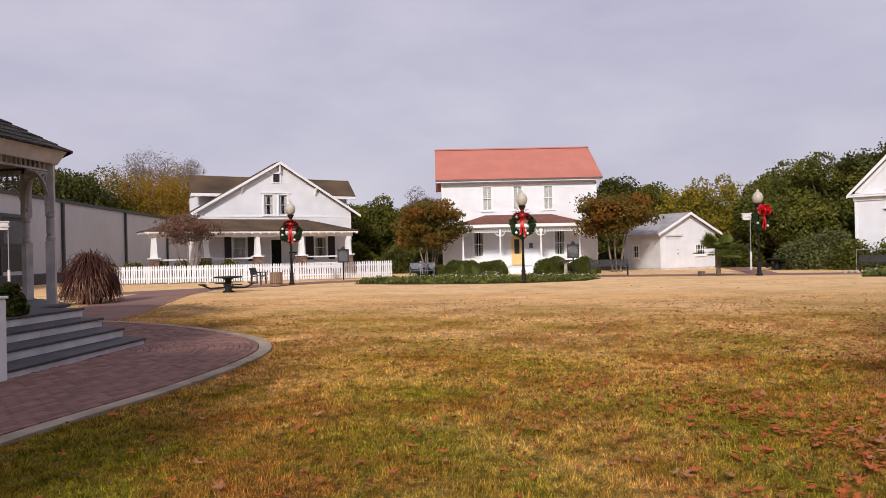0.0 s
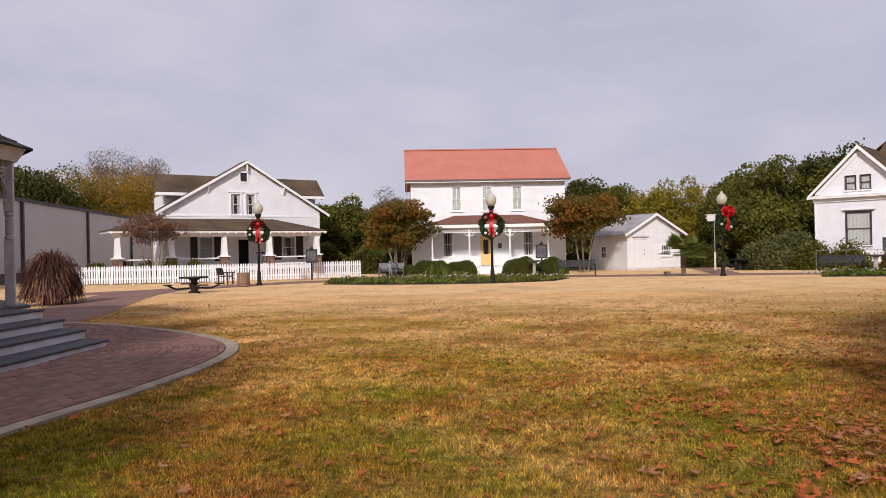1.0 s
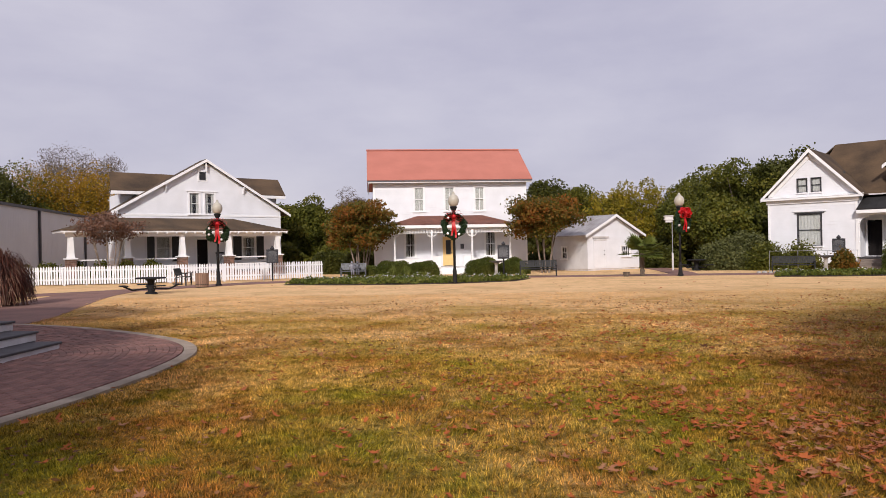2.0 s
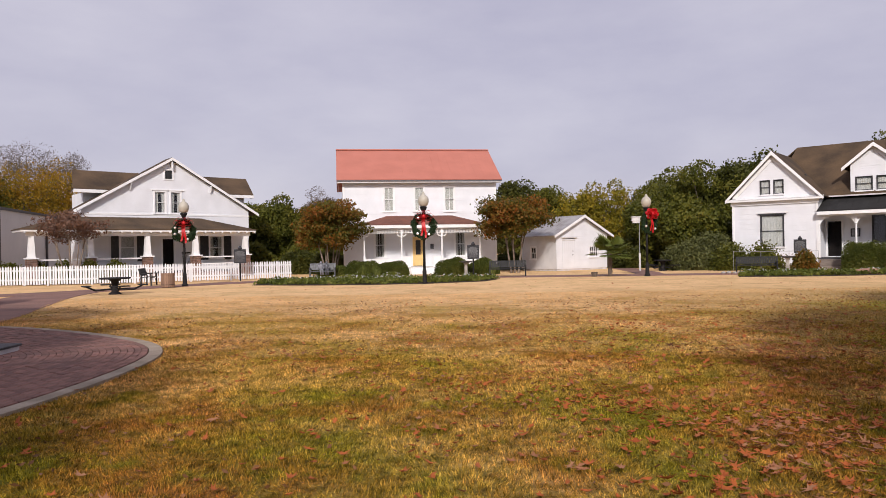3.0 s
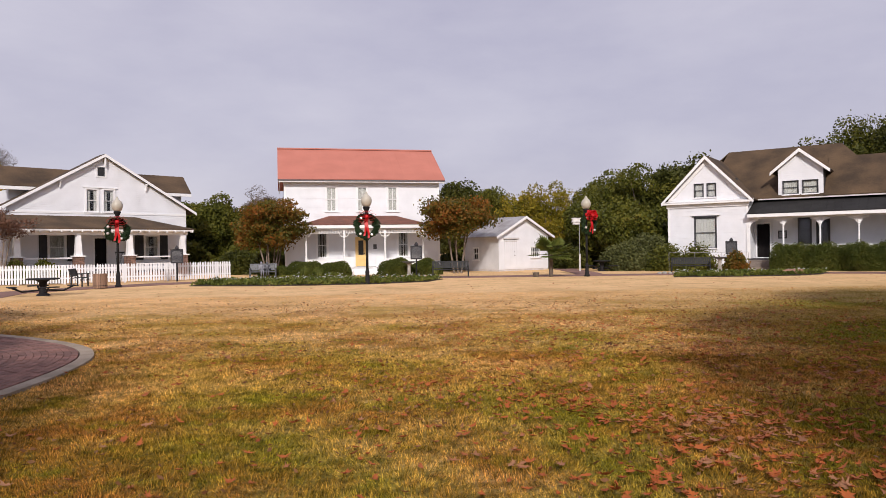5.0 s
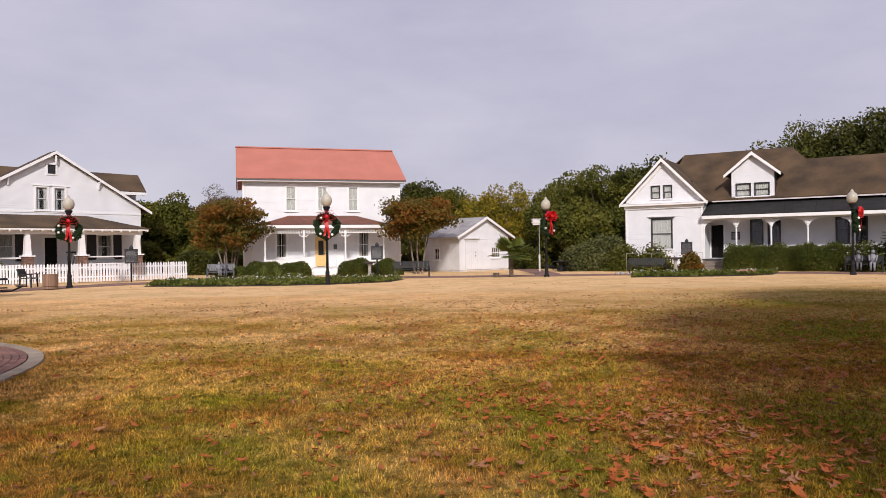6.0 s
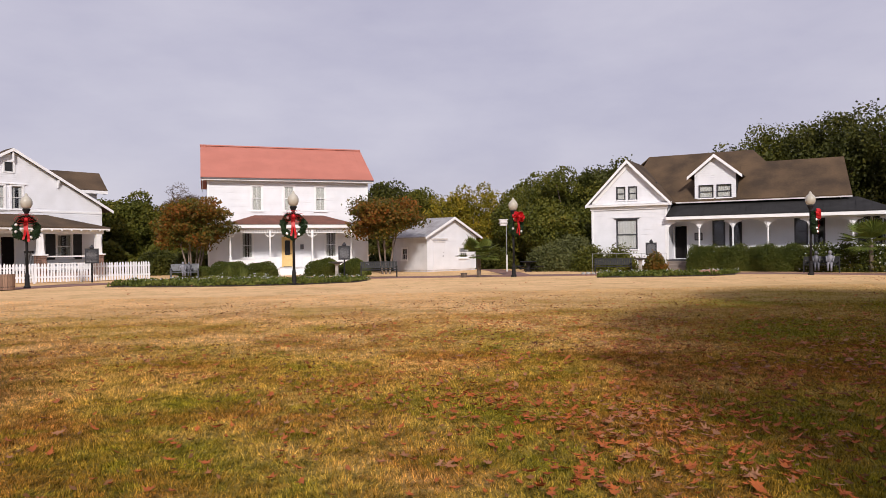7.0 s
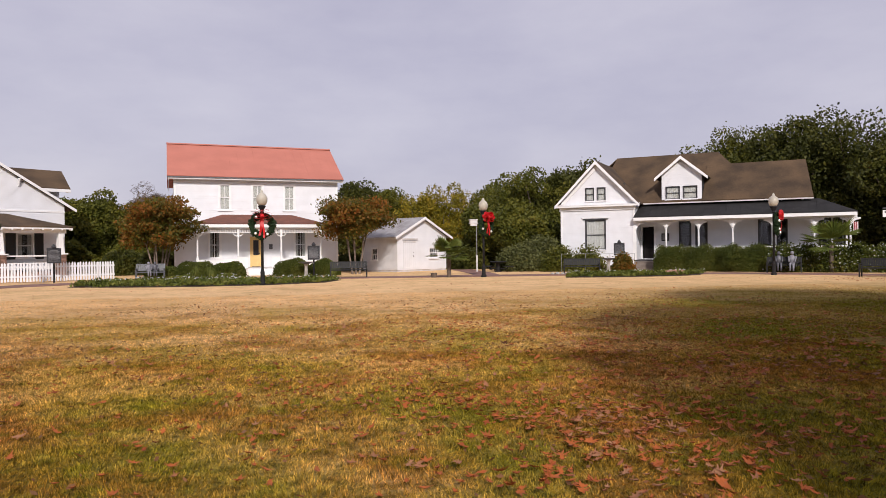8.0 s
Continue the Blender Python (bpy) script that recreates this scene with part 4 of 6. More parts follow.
    dw = Build()
    dwin = [(6.74, 7.58, 4.66, 5.46), (7.84, 8.67, 4.66, 5.46)]
    ds = (ap - zd) / 1.6
    siding(dw, lambda z: a, lambda z: b, 4.4, zd, dwin, 0.13)
    siding(dw, lambda z: 7.7 - (ap - 0.1 - z) / ds if z > zd + 0.25 else a, lambda z: 7.7 + (ap - 0.1 - z) / ds if z > zd + 0.25 else b, zd, ap - 0.15, (), 0.13)
    dw.moved(Matrix.Translation((0, yd, 0)))
    part("dormer_front", dw, WHITE, h)
    part("dormer_cheek", Build().extrude([(a, yd + 0.1, 4.5), (a, yd + 0.1, zd), (a, yd + 2.0, zd)], (0.08, 0, 0)).extrude([(b - 0.08, yd + 0.1, 4.5), (b - 0.08, yd + 0.1, zd), (b - 0.08, yd + 1.9, zd)], (0.08, 0, 0)), DARK_TRIM, h)
    for s in (-1, 1):
        x1, z1 = 7.7 + s * 1.68, ap - 1.68 * ds
        part("dormer_roof", slab((7.7, yd - 0.3, ap), (x1, yd - 0.3, z1), (x1, yd + 2.2, z1), (7.7, yd + 3.2, ap), 0.08), BROWN_ROOF, h)
        part("dormer_rake", Build().extrude([(7.7, yd - 0.34, ap), (x1, yd - 0.34, z1), (x1, yd - 0.34, z1 - 0.2), (7.7, yd - 0.34, ap - 0.22)], (0, 0.05, 0)), TRIM, h)
    for q in dwin:
        window(h, *q, y=yd, frame_mat=DARK_TRIM, sash_mat=DARK_TRIM, casing=0.035, curtain="full", head=False)
    return h


def shed():
    h = thing("shed", "small white clapboard shed with a tin roof", "shed", house_frame(5.3, 47.0, 52))
    d = 3.4
    cx, zr, ze = 2.45, 3.72, 2.45
    sl = (zr - ze) / 2.6
    door, win = (0.55, 1.72, 0.12, 2.15), (3.14, 4.0, 0.9, 1.6)
    wall = Build()
    siding(wall, lambda z: max(0.0, cx - (zr - 0.08 - z) / sl), lambda z: min(4.9, cx + (zr - 0.08 - z) / sl), 0.12, 3.55, [door, win], 0.12)
    part("front_wall", wall, WHITE, h)
    sw = Build()
    siding(sw, lambda z: 0.0, lambda z: d, 0.12, 2.42, [(0.95, 1.45, 0.8, 1.6)], 0.12)
    part("side_wall", sw.moved(side_matrix(0.0, d, -90)), GREY_SIDING, h)
    part("side_wall", siding(Build(), lambda z: 0.0, lambda z: d, 0.12, 2.42, (), 0.12).moved(side_matrix(4.9, 0.0, 90)), GREY_SIDING, h)
    bw = Build()
    siding(bw, lambda z: max(0.0, 4.9 - cx - (zr - 0.08 - z) / sl), lambda z: min(4.9, 4.9 - cx + (zr - 0.08 - z) / sl), 0.12, 3.55, (), 0.12)
    bw.moved(side_matrix(4.9, d, 180))
    part("back_wall", bw, GREY_SIDING, h)
    part("sill_beam", Build().box(0.03, 4.87, 0.03, d - 0.03, 0, 0.12), OLD_WHITE, h)
    part("floor", Build().box(0.11, 4.79, 0.11, d - 0.11, 0.125, 0.16), DARK_ROOM, h)
    for s in (-1, 1):
        x1, z1 = cx + s * 2.85, zr - 2.85 * sl
        r = slab((cx, -0.28, zr), (x1, -0.28, z1), (x1, d + 0.25, z1), (cx, d + 0.25, zr), 0.04)
        sheet = part("roof", r, TIN, h, "aged grey tin roof")
        for q in range(14):
            y = -0.26 + q * (d + 0.48) / 13
            part("seam", Build().extrude([(cx, y, zr), (cx, y + 0.02, zr), (x1, y + 0.02, z1), (x1, y, z1)], (0, 0, 0.025)), TIN, sheet)
        part("rake_board", Build().extrude([(cx, -0.31, zr + 0.02), (x1, -0.31, z1 + 0.02), (x1, -0.31, z1 - 0.14), (cx, -0.31, zr - 0.16)], (0, 0.04, 0)), TRIM, h)
    dr = part("shed_door", Build().box(0.57, 1.70, 0.0, 0.06, 0.12, 2.13), WHITE, h, "white plank door")
    for q in range(6):
        part("door_plank", Build().box(0.575 + q * 0.188, 0.755 + q * 0.188, -0.014, -0.002, 0.14, 2.1), WHITE, dr)
    part("door_knob", Build().ball((1.5, -0.04, 1.05), 0.04).ball((1.5, -0.04, 1.3), 0.03), BRONZE, dr)
    part("door_head", Build().box(0.4, 1.9, -0.1, -0.024, 2.17, 2.26).box(0.55, 1.75, -0.035, -0.024, 1.98, 2.06), OLD_WHITE, h)
    w = window(h, *win, frame_mat=TRIM, sash_mat=TRIM, casing=0.06, bars=3, curtain=None, head=False)
    window(h, 0.95, 1.45, 0.8, 1.6, m=side_matrix(0.0, d, -90), casing=0.06, bars=1, curtain=None, head=False)
    return h


red_roof_house()
bungalow()
farmhouse()
shed()


# long grey metal building beyond the bungalow
def metal_building():
    h = thing("metal_building", "long grey metal-clad building with dark posts and trim", "building", house_frame(-34.0, 43.0, -16.4))
    # its own x runs away from the lawn
    b = Build().box(-26, 60, 0.0, 12, 0, 5.3)
    for k in range(280):
        x = -25.9 + k * 0.306
        b.box(x, x + 0.05, -0.004, 0.0, 0.05, 5.2)
    part("cladding", b, GREY_METAL, h)
    part("eave_trim", Build().box(-26, 60, -0.12, 12.1, 5.3, 5.52), DARK_TRIM, h)
    for k in range(8):
        x = -25.7 + k * 12.1
        part("downpipe", Build().box(x, x + 0.22, -0.18, -0.022, 0, 5.29), DARK_TRIM, h)
    for x, wd in ((-17.6, 4.4), (-12.7, 2.9), (-9.3, 2.9)):
        dr = part("loading_door", Build().box(x, x + wd, -0.03, -0.012, 0.9, 4.0), SHUTTER, h, "dark recessed opening")
        part("door_frame", Build().box(x - 0.18, x, -0.12, -0.008, 0.7, 4.2).box(x + wd, x + wd + 0.18, -0.12, -0.008, 0.7, 4.2).box(x, x + wd, -0.12, -0.008, 4.0, 4.2).box(x, x + wd, -0.1, -0.031, 2.2, 2.3), DARK_TRIM, dr)
        part("door_window", Build().box(x + 0.3, x + wd - 0.3, -0.05, -0.031, 2.5, 3.8), GREY_IRON, dr)
    part("plinth", Build().box(-26, 4, -0.1, -0.009, 0.0, 0.68), DECK_GREY, h)
    return h


metal_building()


# gazebo with its steps
def gazebo():
    cx, cy, R = -13.5, 11.4, 3.2
    g = thing("gazebo", "weathered white octagonal gazebo with a shake roof and wide steps", "gazebo", Matrix.Translation((cx, cy, 0)))
    ang = [radians(22.5 + 45 * k + 6.0) for k in range(8)]

    def ring(r, z):
        return [(r * math.cos(a), r * math.sin(a), z) for a in ang]

    part("deck", Build().extrude(ring(3.55, 0.58), (0, 0, 0.06)), DECK_GREY, g, "grey painted deck", bevel=0.01)
    part("deck_skirt", Build().extrude(ring(3.48, 0.0), (0, 0, 0.578)), OLD_WHITE, g)
    # steps on the side that faces the paved walk
    xs = (6.03, 5.5, 4.92, 4.32)
    tips = (-0.1, 0.07, 0.29, 0.55)
    for k in range(4):
        z = 0.16 * (k + 1)
        x1, y1 = xs[k], tips[k]
        x0 = xs[k + 1] - 0.03 if k < 3 else 2.9
        near = -3.5
        lean = 0.26
        st = part("step", Build().extrude([(x0, near, z - 0.16 if k == 0 else z - 0.158), (x1 + lean - 0.03, near, z - 0.16 if k == 0 else z - 0.158), (x1 - 0.03, y1 - 0.03, z - 0.16 if k == 0 else z - 0.158), (x0, y1 - 0.03, z - 0.16 if k == 0 else z - 0.158)], (0, 0, 0.118)), OLD_WHITE, g, "chipped white riser")
        part("tread", Build().extrude([(x0 - 0.25, near, z - 0.04), (x1 + lean, near, z - 0.04), (x1, y1, z - 0.04), (x0 - 0.25, y1, z - 0.04)], (0, 0, 0.04)), DECK_GREY, st, "dark grey painted tread", bevel=0.008)
        part("step_core", Build().box(2.9, x1 - 0.1, near + 0.02, y1 - 0.06, 0.0, z - 0.045), OLD_WHITE, st)
        part("step_end", Build().box(2.9, x1 - 0.04, y1 - 0.055, y1 - 0.032, 0.0, z - 0.042), OLD_WHITE, st)
    # posts, brackets, frieze
    for a in ang:
        x, y = R * math.cos(a), R * math.sin(a)
        m = Matrix.Translation((x, y, 0)) @ Matrix.Rotation(a, 4, "Z")
        p = Build().box(-0.085, 0.085, -0.085, 0.085, 0.67, 1.96).box(-0.085, 0.085, -0.085, 0.085, 2.54, 3.55).box(-0.11, 0.11, -0.11, 0.11, 0.64, 0.669)
        p.lathe([(0.07, 1.96), (0.092, 1.98), (0.092, 2.03), (0.066, 2.06), (0.08, 2.12), (0.08, 2.38), (0.066, 2.43), (0.092, 2.46), (0.092, 2.52), (0.07, 2.54)], (0, 0, 0), 14)
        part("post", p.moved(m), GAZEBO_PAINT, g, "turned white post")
    for k in range(8):
        a0, a1 = ang[k], ang[(k + 1) % 8]
        p0, p1 = Vector((R * math.cos(a0), R * math.sin(a0), 0)), Vector((R * math.cos(a1), R * math.sin(a1), 0))
        d = (p1 - p0).normalized()
        L = (p1 - p0).length
        m = Matrix.Translation(p0) @ Matrix.Rotation(math.atan2(d.y, d.x), 4, "Z")
        b = Build().box(0.085, L - 0.085, -0.035, 0.035, 3.38, 3.42).box(0.085, L - 0.085, -0.05, 0.05, 3.57, 3.66)
        for q in range(16):
            x = 0.18 + q * (L - 0.36) / 15
            b.tube((x, 0, 3.42), (x, 0, 3.57), 0.026, 0.02, 6, False)
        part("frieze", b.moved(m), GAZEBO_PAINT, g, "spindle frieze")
        for s in (0, 1):
            br = Build()
            f = (lambda x: x) if s == 0 else (lambda x: L - x)
            arc_out = [(f(0.086 + 0.62 * (1 - math.cos(q * math.pi / 12))), -0.035, 2.74 + 0.63 * math.sin(q * math.pi / 12)) for q in range(7)]
            arc_in = [(f(0.086 + 0.62 * (1 - math.cos(q * math.pi / 12)) * 0.86), -0.035, 2.74 + 0.075 + (0.63 - 0.075) * math.sin(q * math.pi / 12)) for q in range(7)]
            br.extrude(arc_out + arc_in[::-1], (0, 0.07, 0))
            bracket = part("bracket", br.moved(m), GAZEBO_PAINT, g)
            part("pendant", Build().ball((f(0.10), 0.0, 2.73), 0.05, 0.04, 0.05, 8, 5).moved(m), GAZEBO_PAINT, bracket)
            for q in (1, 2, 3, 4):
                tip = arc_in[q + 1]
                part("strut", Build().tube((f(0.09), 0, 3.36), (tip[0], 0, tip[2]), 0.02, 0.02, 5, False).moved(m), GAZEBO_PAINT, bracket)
        if k not in (7,):
            rl = Build().box(0.085, L - 0.085, -0.04, 0.04, 1.45, 1.52).box(0.085, L - 0.085, -0.03, 0.03, 0.78, 0.84)
            for q in range(17):
                x = 0.16 + q * (L - 0.32) / 16
                rl.box(x - 0.018, x + 0.018, -0.018, 0.018, 0.84, 1.45)
            if k in (3, 4, 5):
                part("balustrade", rl.moved(m), GAZEBO_PAINT, g)
    ro, zo = 3.50, 3.78
    part("ceiling_boards", Build().extrude(ring(ro - 0.1, zo - 0.1), (0, 0, 0.03)), SHUTTER, g, "dark board ceiling")
    fb = Build()
    for k in range(8):
        a0, a1 = ang[k], ang[(k + 1) % 8]
        fb = Build()
        q = [(r * math.cos(a), r * math.sin(a), z) for a in (a0, a1) for r, z in ((ro - 0.14, zo - 0.24), (ro + 0.03, zo + 0.02))]
        fb.add(q + [(c[0] * 0.985, c[1] * 0.985, c[2]) for c in q], [(0, 2, 3, 1), (4, 5, 7, 6), (1, 3, 7, 5), (0, 4, 6, 2)])
        part("fascia", fb, OLD_WHITE, g)
    # shake courses
    rows = 13
    for k in range(8):
        a0, a1 = ang[k], ang[(k + 1) % 8]
        sh = Build()
        for r in range(rows):
            f0, f1 = r / rows, min(1.0, (r + 1.35) / rows)
            for q in range(max(2, int(18 * (1 - f0)))):
                n = max(2, int(18 * (1 - f0)))
                u0, u1 = q / n + 0.004, (q + 1) / n - 0.004
                lift = 0.03 + 0.02 * random.random()

                def at(u, f, h):
                    rr = (ro + 0.09) * (1 - f) + 0.06
                    z = zo + 1.78 * f + h
                    x = rr * ((1 - u) * math.cos(a0) + u * math.cos(a1))
                    y = rr * ((1 - u) * math.sin(a0) + u * math.sin(a1))
                    return (x, y, z)
                sh.add([at(u0, f0, 0.0), at(u1, f0, 0.0), at(u1, f1, 0.0), at(u0, f1, 0.0), at(u0, f0, lift), at(u1, f0, lift), at(u1, f1, 0.012), at(u0, f1, 0.012)], [(4, 5, 6, 7), (0, 1, 5, 4), (1, 2, 6, 5), (3, 0, 4, 7)])
        tagged(part("shake_roof", sh, SHAKE, g, "weathered grey shakes"), kind="stuff")
    part("finial", Build().lathe([(0.12, 5.46), (0.16, 5.56), (0.05, 5.66), (0.1, 5.78), (0.02, 6.06)], (0, 0, 0), 10), GAZEBO_PAINT, g)
    return g


gazebo()

# stair rail beside the gazebo steps
rail = thing("stair_rail", "white painted newel post with sloping handrail beside the steps", "handrail", Matrix.Translation((-7.22, 7.78, 0)))
part("newel_post", Build().box(-0.07, 0.07, -0.07, 0.07, 0, 1.08), TRIM, rail, bevel=0.012)
part("post_cap", Build().box(-0.09, 0.09, -0.09, 0.09, 1.082, 1.12), TRIM, rail, bevel=0.01)
part("handrail", Build().extrude([(-0.07, -0.05, 0.92), (-0.07, -0.05, 1.02), (-2.2, -0.05, 1.62), (-2.2, -0.05, 1.52)], (0, 0.1, 0)), TRIM, rail)
part("lower_rail", Build().extrude([(-0.07, -0.04, 0.30), (-0.07, -0.04, 0.38), (-2.2, -0.04, 0.98), (-2.2, -0.04, 0.90)], (0, 0.08, 0)), TRIM, rail)
for k in range(9):
    x = -0.25 - 0.22 * k
    part("baluster", Build().box(x - 0.018, x + 0.018, -0.018, 0.018, 0.36 - (x + 0.07) * 0.28, 0.94 - (x + 0.07) * 0.28), TRIM, rail)


# lamp posts with wreaths
def street_lamp(x, y, face, h=4.25, label="black lamp post with a milk-glass globe", drift=0.0):
    l = thing("street_lamp", label, "street lamp", Matrix.Translation((x, y, 0)) @ Matrix.Rotation(radians(face), 4, "Z"), "lamps round the lawn")
    s = h / 4.25
    part("base", Build().lathe([(0.15, 0), (0.15, 0.08), (0.105, 0.14), (0.09, 0.5), (0.105, 0.55), (0.08, 0.62), (0.065, 0.72)], n=16), BLACK_IRON, l, smooth=False)
    part("pole", Build().lathe([(0.062, 0.72), (0.055, 2.0 * s), (0.05, 3.28 * s)], n=12), BLACK_IRON, l, smooth=True)
    part("fitter", Build().lathe([(0.05, 3.22 * s), (0.11, 3.26 * s), (0.07, 3.32 * s), (0.13, 3.45 * s), (0.17, 3.52 * s), (0.15, 3.56 * s)], n=16), BLACK_IRON, l)
    g = part("globe", Build().lathe([(0.10, 3.55 * s), (0.19, 3.62 * s), (0.245, 3.76 * s), (0.25, 3.88 * s), (0.20, 4.02 * s), (0.11, 4.10 * s), (0.075, 4.13 * s), (0.06, 4.2 * s), (0.015, 4.26 * s)], n=18), GLOBE, l, "cream acorn globe", smooth=True)
    return l


def wreath(x, y, face, z=2.68, r=0.5, off=0.16, ornaments=3, seed=1):
    rng = np.random.default_rng(seed)
    w = thing("wreath", "green pine wreath with red bow and silver ornaments on lamp", "wreath", Matrix.Translation((x, y, z)) @ Matrix.Rotation(radians(face), 4, "Z"), "wreaths on the lamps")
    n = 2600
    a, t = rng.uniform(0, 2 * math.pi, n), rng.uniform(0, 2 * math.pi, n)
    q = 0.14 * np.sqrt(rng.uniform(0.1, 1, n)) * (1 + 0.25 * np.sin(3 * a + seed) + 0.2 * np.sin(7 * a))
    c = np.stack([(r + q * np.cos(t)) * np.cos(a), -off + q * np.sin(t) * 0.8, (r + q * np.cos(t)) * np.sin(a)], 1)
    part("greenery", quads_mesh("greenery", leaf_quads(rng, c, 0.05, length=2.6), WREATH_LEAF), None, w)
    ringb = Build()
    for k in range(20):
        a0, a1 = 2 * math.pi * k / 20, 2 * math.pi * (k + 1) / 20
        ringb.tube((r * math.cos(a0), -off, r * math.sin(a0)), (r * math.cos(a1), -off, r * math.sin(a1)), 0.09, n=6, caps=False)
    part("wreath_core", ringb, WREATH_LEAF, w)
    bow = Build()
    y0 = -off - 0.2
    for s in (-1, 1):
        for tilt, ln in ((0.12, 0.46), (0.75, 0.40), (-0.45, 0.38), (1.2, 0.3)):
            pts = []
            for k in range(9):
                f = k / 8
                ang2 = 2 * math.pi * f
                u = ln * 0.5 * (1 - math.cos(ang2))
                v = 0.14 * math.sin(ang2)
                pts.append((s * (u * math.cos(tilt) - v * math.sin(tilt)), y0 + 0.04 * math.sin(ang2), r - 0.05 + u * math.sin(tilt) + v * math.cos(tilt)))
            for p, q2 in zip(pts, pts[1:]):
                bow.extrude([(p[0], p[1] - 0.07, p[2]), (q2[0], q2[1] - 0.07, q2[2]), (q2[0], q2[1] + 0.07, q2[2]), (p[0], p[1] + 0.07, p[2])], (0, 0, 0.008))
    bow.ball((0, y0 - 0.03, r - 0.02), 0.09, 0.08, 0.09)
    for x0, x1, ln in ((-0.02, -0.10, 0.85), (0.03, 0.08, 0.95)):
        prev = (x0, y0, r - 0.05)
        for k in range(1, 9):
            f = k / 8
            cur = (x0 + (x1 - x0) * f + 0.02 * math.sin(7 * f + x1 * 30), y0 + 0.03 * math.sin(9 * f), r - 0.05 - ln * f)
            bow.extrude([(prev[0] - 0.045, prev[1], prev[2]), (prev[0] + 0.045, prev[1], prev[2]), (cur[0] + 0.045, cur[1], cur[2]), (cur[0] - 0.045, cur[1], cur[2])], (0, 0.008, 0))
            prev = cur
    part("bow", bow, RIBBON, w, "red ribbon bow with long tails")
    for k in range(ornaments):
        a0 = 2.5 + k * 1.3 + 0.35 * math.sin(5 * seed + 2 * k)
        part("ornament", Build().ball((r * math.cos(a0), -off - 0.13, r * math.sin(a0)), 0.07), SILVER_BALL, w, "silver ball")
    return w


LAMPS = [(-2.38, 32.6, 4), (8.85, 37.1, 38), (-14.15, 33.8, 20), (23.4, 33.2, 50)]
for k, (x, y, f) in enumerate(LAMPS):
    street_lamp(x, y, f)
    wreath(x, y, f, z=2.66 if k != 1 else 2.78, seed=k + 1, r=0.45 if k != 2 else 0.42)


# picket fence
def picket_fence():
    f = thing("picket_fence", "white picket fence with pointed pale boards", "fence")
    pk = Build()
    pk.extrude([(-0.045, 0, 0.06), (0.045, 0, 0.06), (0.045, 0, 0.98), (0.0, 0, 1.06), (-0.045, 0, 0.98)], (0, 0.02, 0))
    pm = pk.mesh("picket", WHITE)
    post_m = Build().box(-0.05, 0.05, 0.02, 0.12, 0, 1.02).mesh("fence_post", WHITE)
    pts = [(-28.5, 35.9), (-23.0, 36.9), (-18.0, 38.0), (-13.6, 40.2), (-11.05, 42.0)]
    for (xa, ya), (xb, yb) in zip(pts, pts[1:]):
        L = math.hypot(xb - xa, yb - ya)
        a = math.atan2(yb - ya, xb - xa)
        n = int(L / 0.137)
        for k in range(n):
            s = (k + 0.5) / n
            part("picket", pm, None, f, m=Matrix.Translation((xa + (xb - xa) * s, ya + (yb - ya) * s, random.uniform(-0.012, 0.012))) @ Matrix.Rotation(a, 4, "Z") @ Matrix.Rotation(random.gauss(0, 0.012), 4, "Y"))
        m = Matrix.Translation((xa, ya, 0)) @ Matrix.Rotation(a, 4, "Z")
        for z in (0.28, 0.78):
            part("rail", Build().box(0, L, 0.021, 0.06, z, z + 0.08).moved(m), WHITE, f)
        for k in range(int(L / 2.2) + 1):
            part("fence_post", post_m, None, f, m=m @ Matrix.Translation((min(L - 0.06, 0.06 + k * 2.2), 0.04, 0)))
    return f


picket_fence()


# benches
def park_bench(x, y, face, length=1.95, label="black iron park bench with slatted back", mat=BENCH_IRON):
    b = thing("park_bench", label, "bench", Matrix.Translation((x, y, 0)) @ Matrix.Rotation(radians(face), 4, "Z"), "benches round the lawn")
    h = length / 2
    n = int(length / 0.1)
    for s in (-1, 1):
        xx = s * (h - 0.04)
        part("leg", Build().box(xx - 0.03, xx + 0.03, -0.28, -0.22, 0, 0.62).box(xx - 0.03, xx + 0.03, 0.2, 0.26, 0, 0.44).extrude([(xx - 0.03, 0.18, 0.44), (xx - 0.03, 0.24, 0.44), (xx - 0.03, 0.36, 0.86), (xx - 0.03, 0.30, 0.86)], (0.06, 0, 0)).box(xx - 0.035, xx + 0.035, -0.3, 0.26, 0.60, 0.64), mat, b)
    sb = Build().box(-h, h, -0.28, -0.24, 0.40, 0.45).box(-h, h, 0.19, 0.22, 0.40, 0.45)
    for k in range(n):
        xx = -h + 0.08 + k * (length - 0.16) / (n - 1)
        sb.box(xx - 0.03, xx + 0.03, -0.24, 0.19, 0.43, 0.45)
    part("seat", sb, mat, b)
    bb = Build().extrude([(-h, 0.22, 0.50), (-h, 0.25, 0.50), (-h, 0.26, 0.55), (-h, 0.23, 0.55)], (length, 0, 0)).extrude([(-h, 0.31, 0.82), (-h, 0.34, 0.82), (-h, 0.35, 0.88), (-h, 0.32, 0.88)], (length, 0, 0))
    for k in range(n):
        xx = -h + 0.08 + k * (length - 0.16) / (n - 1)
        bb.extrude([(xx - 0.041, 0.23, 0.54), (xx + 0.041, 0.23, 0.54), (xx + 0.041, 0.32, 0.83), (xx - 0.041, 0.32, 0.83)], (0, 0.014, 0))
    part("backrest", bb, mat, b, "slatted backrest")
    return b


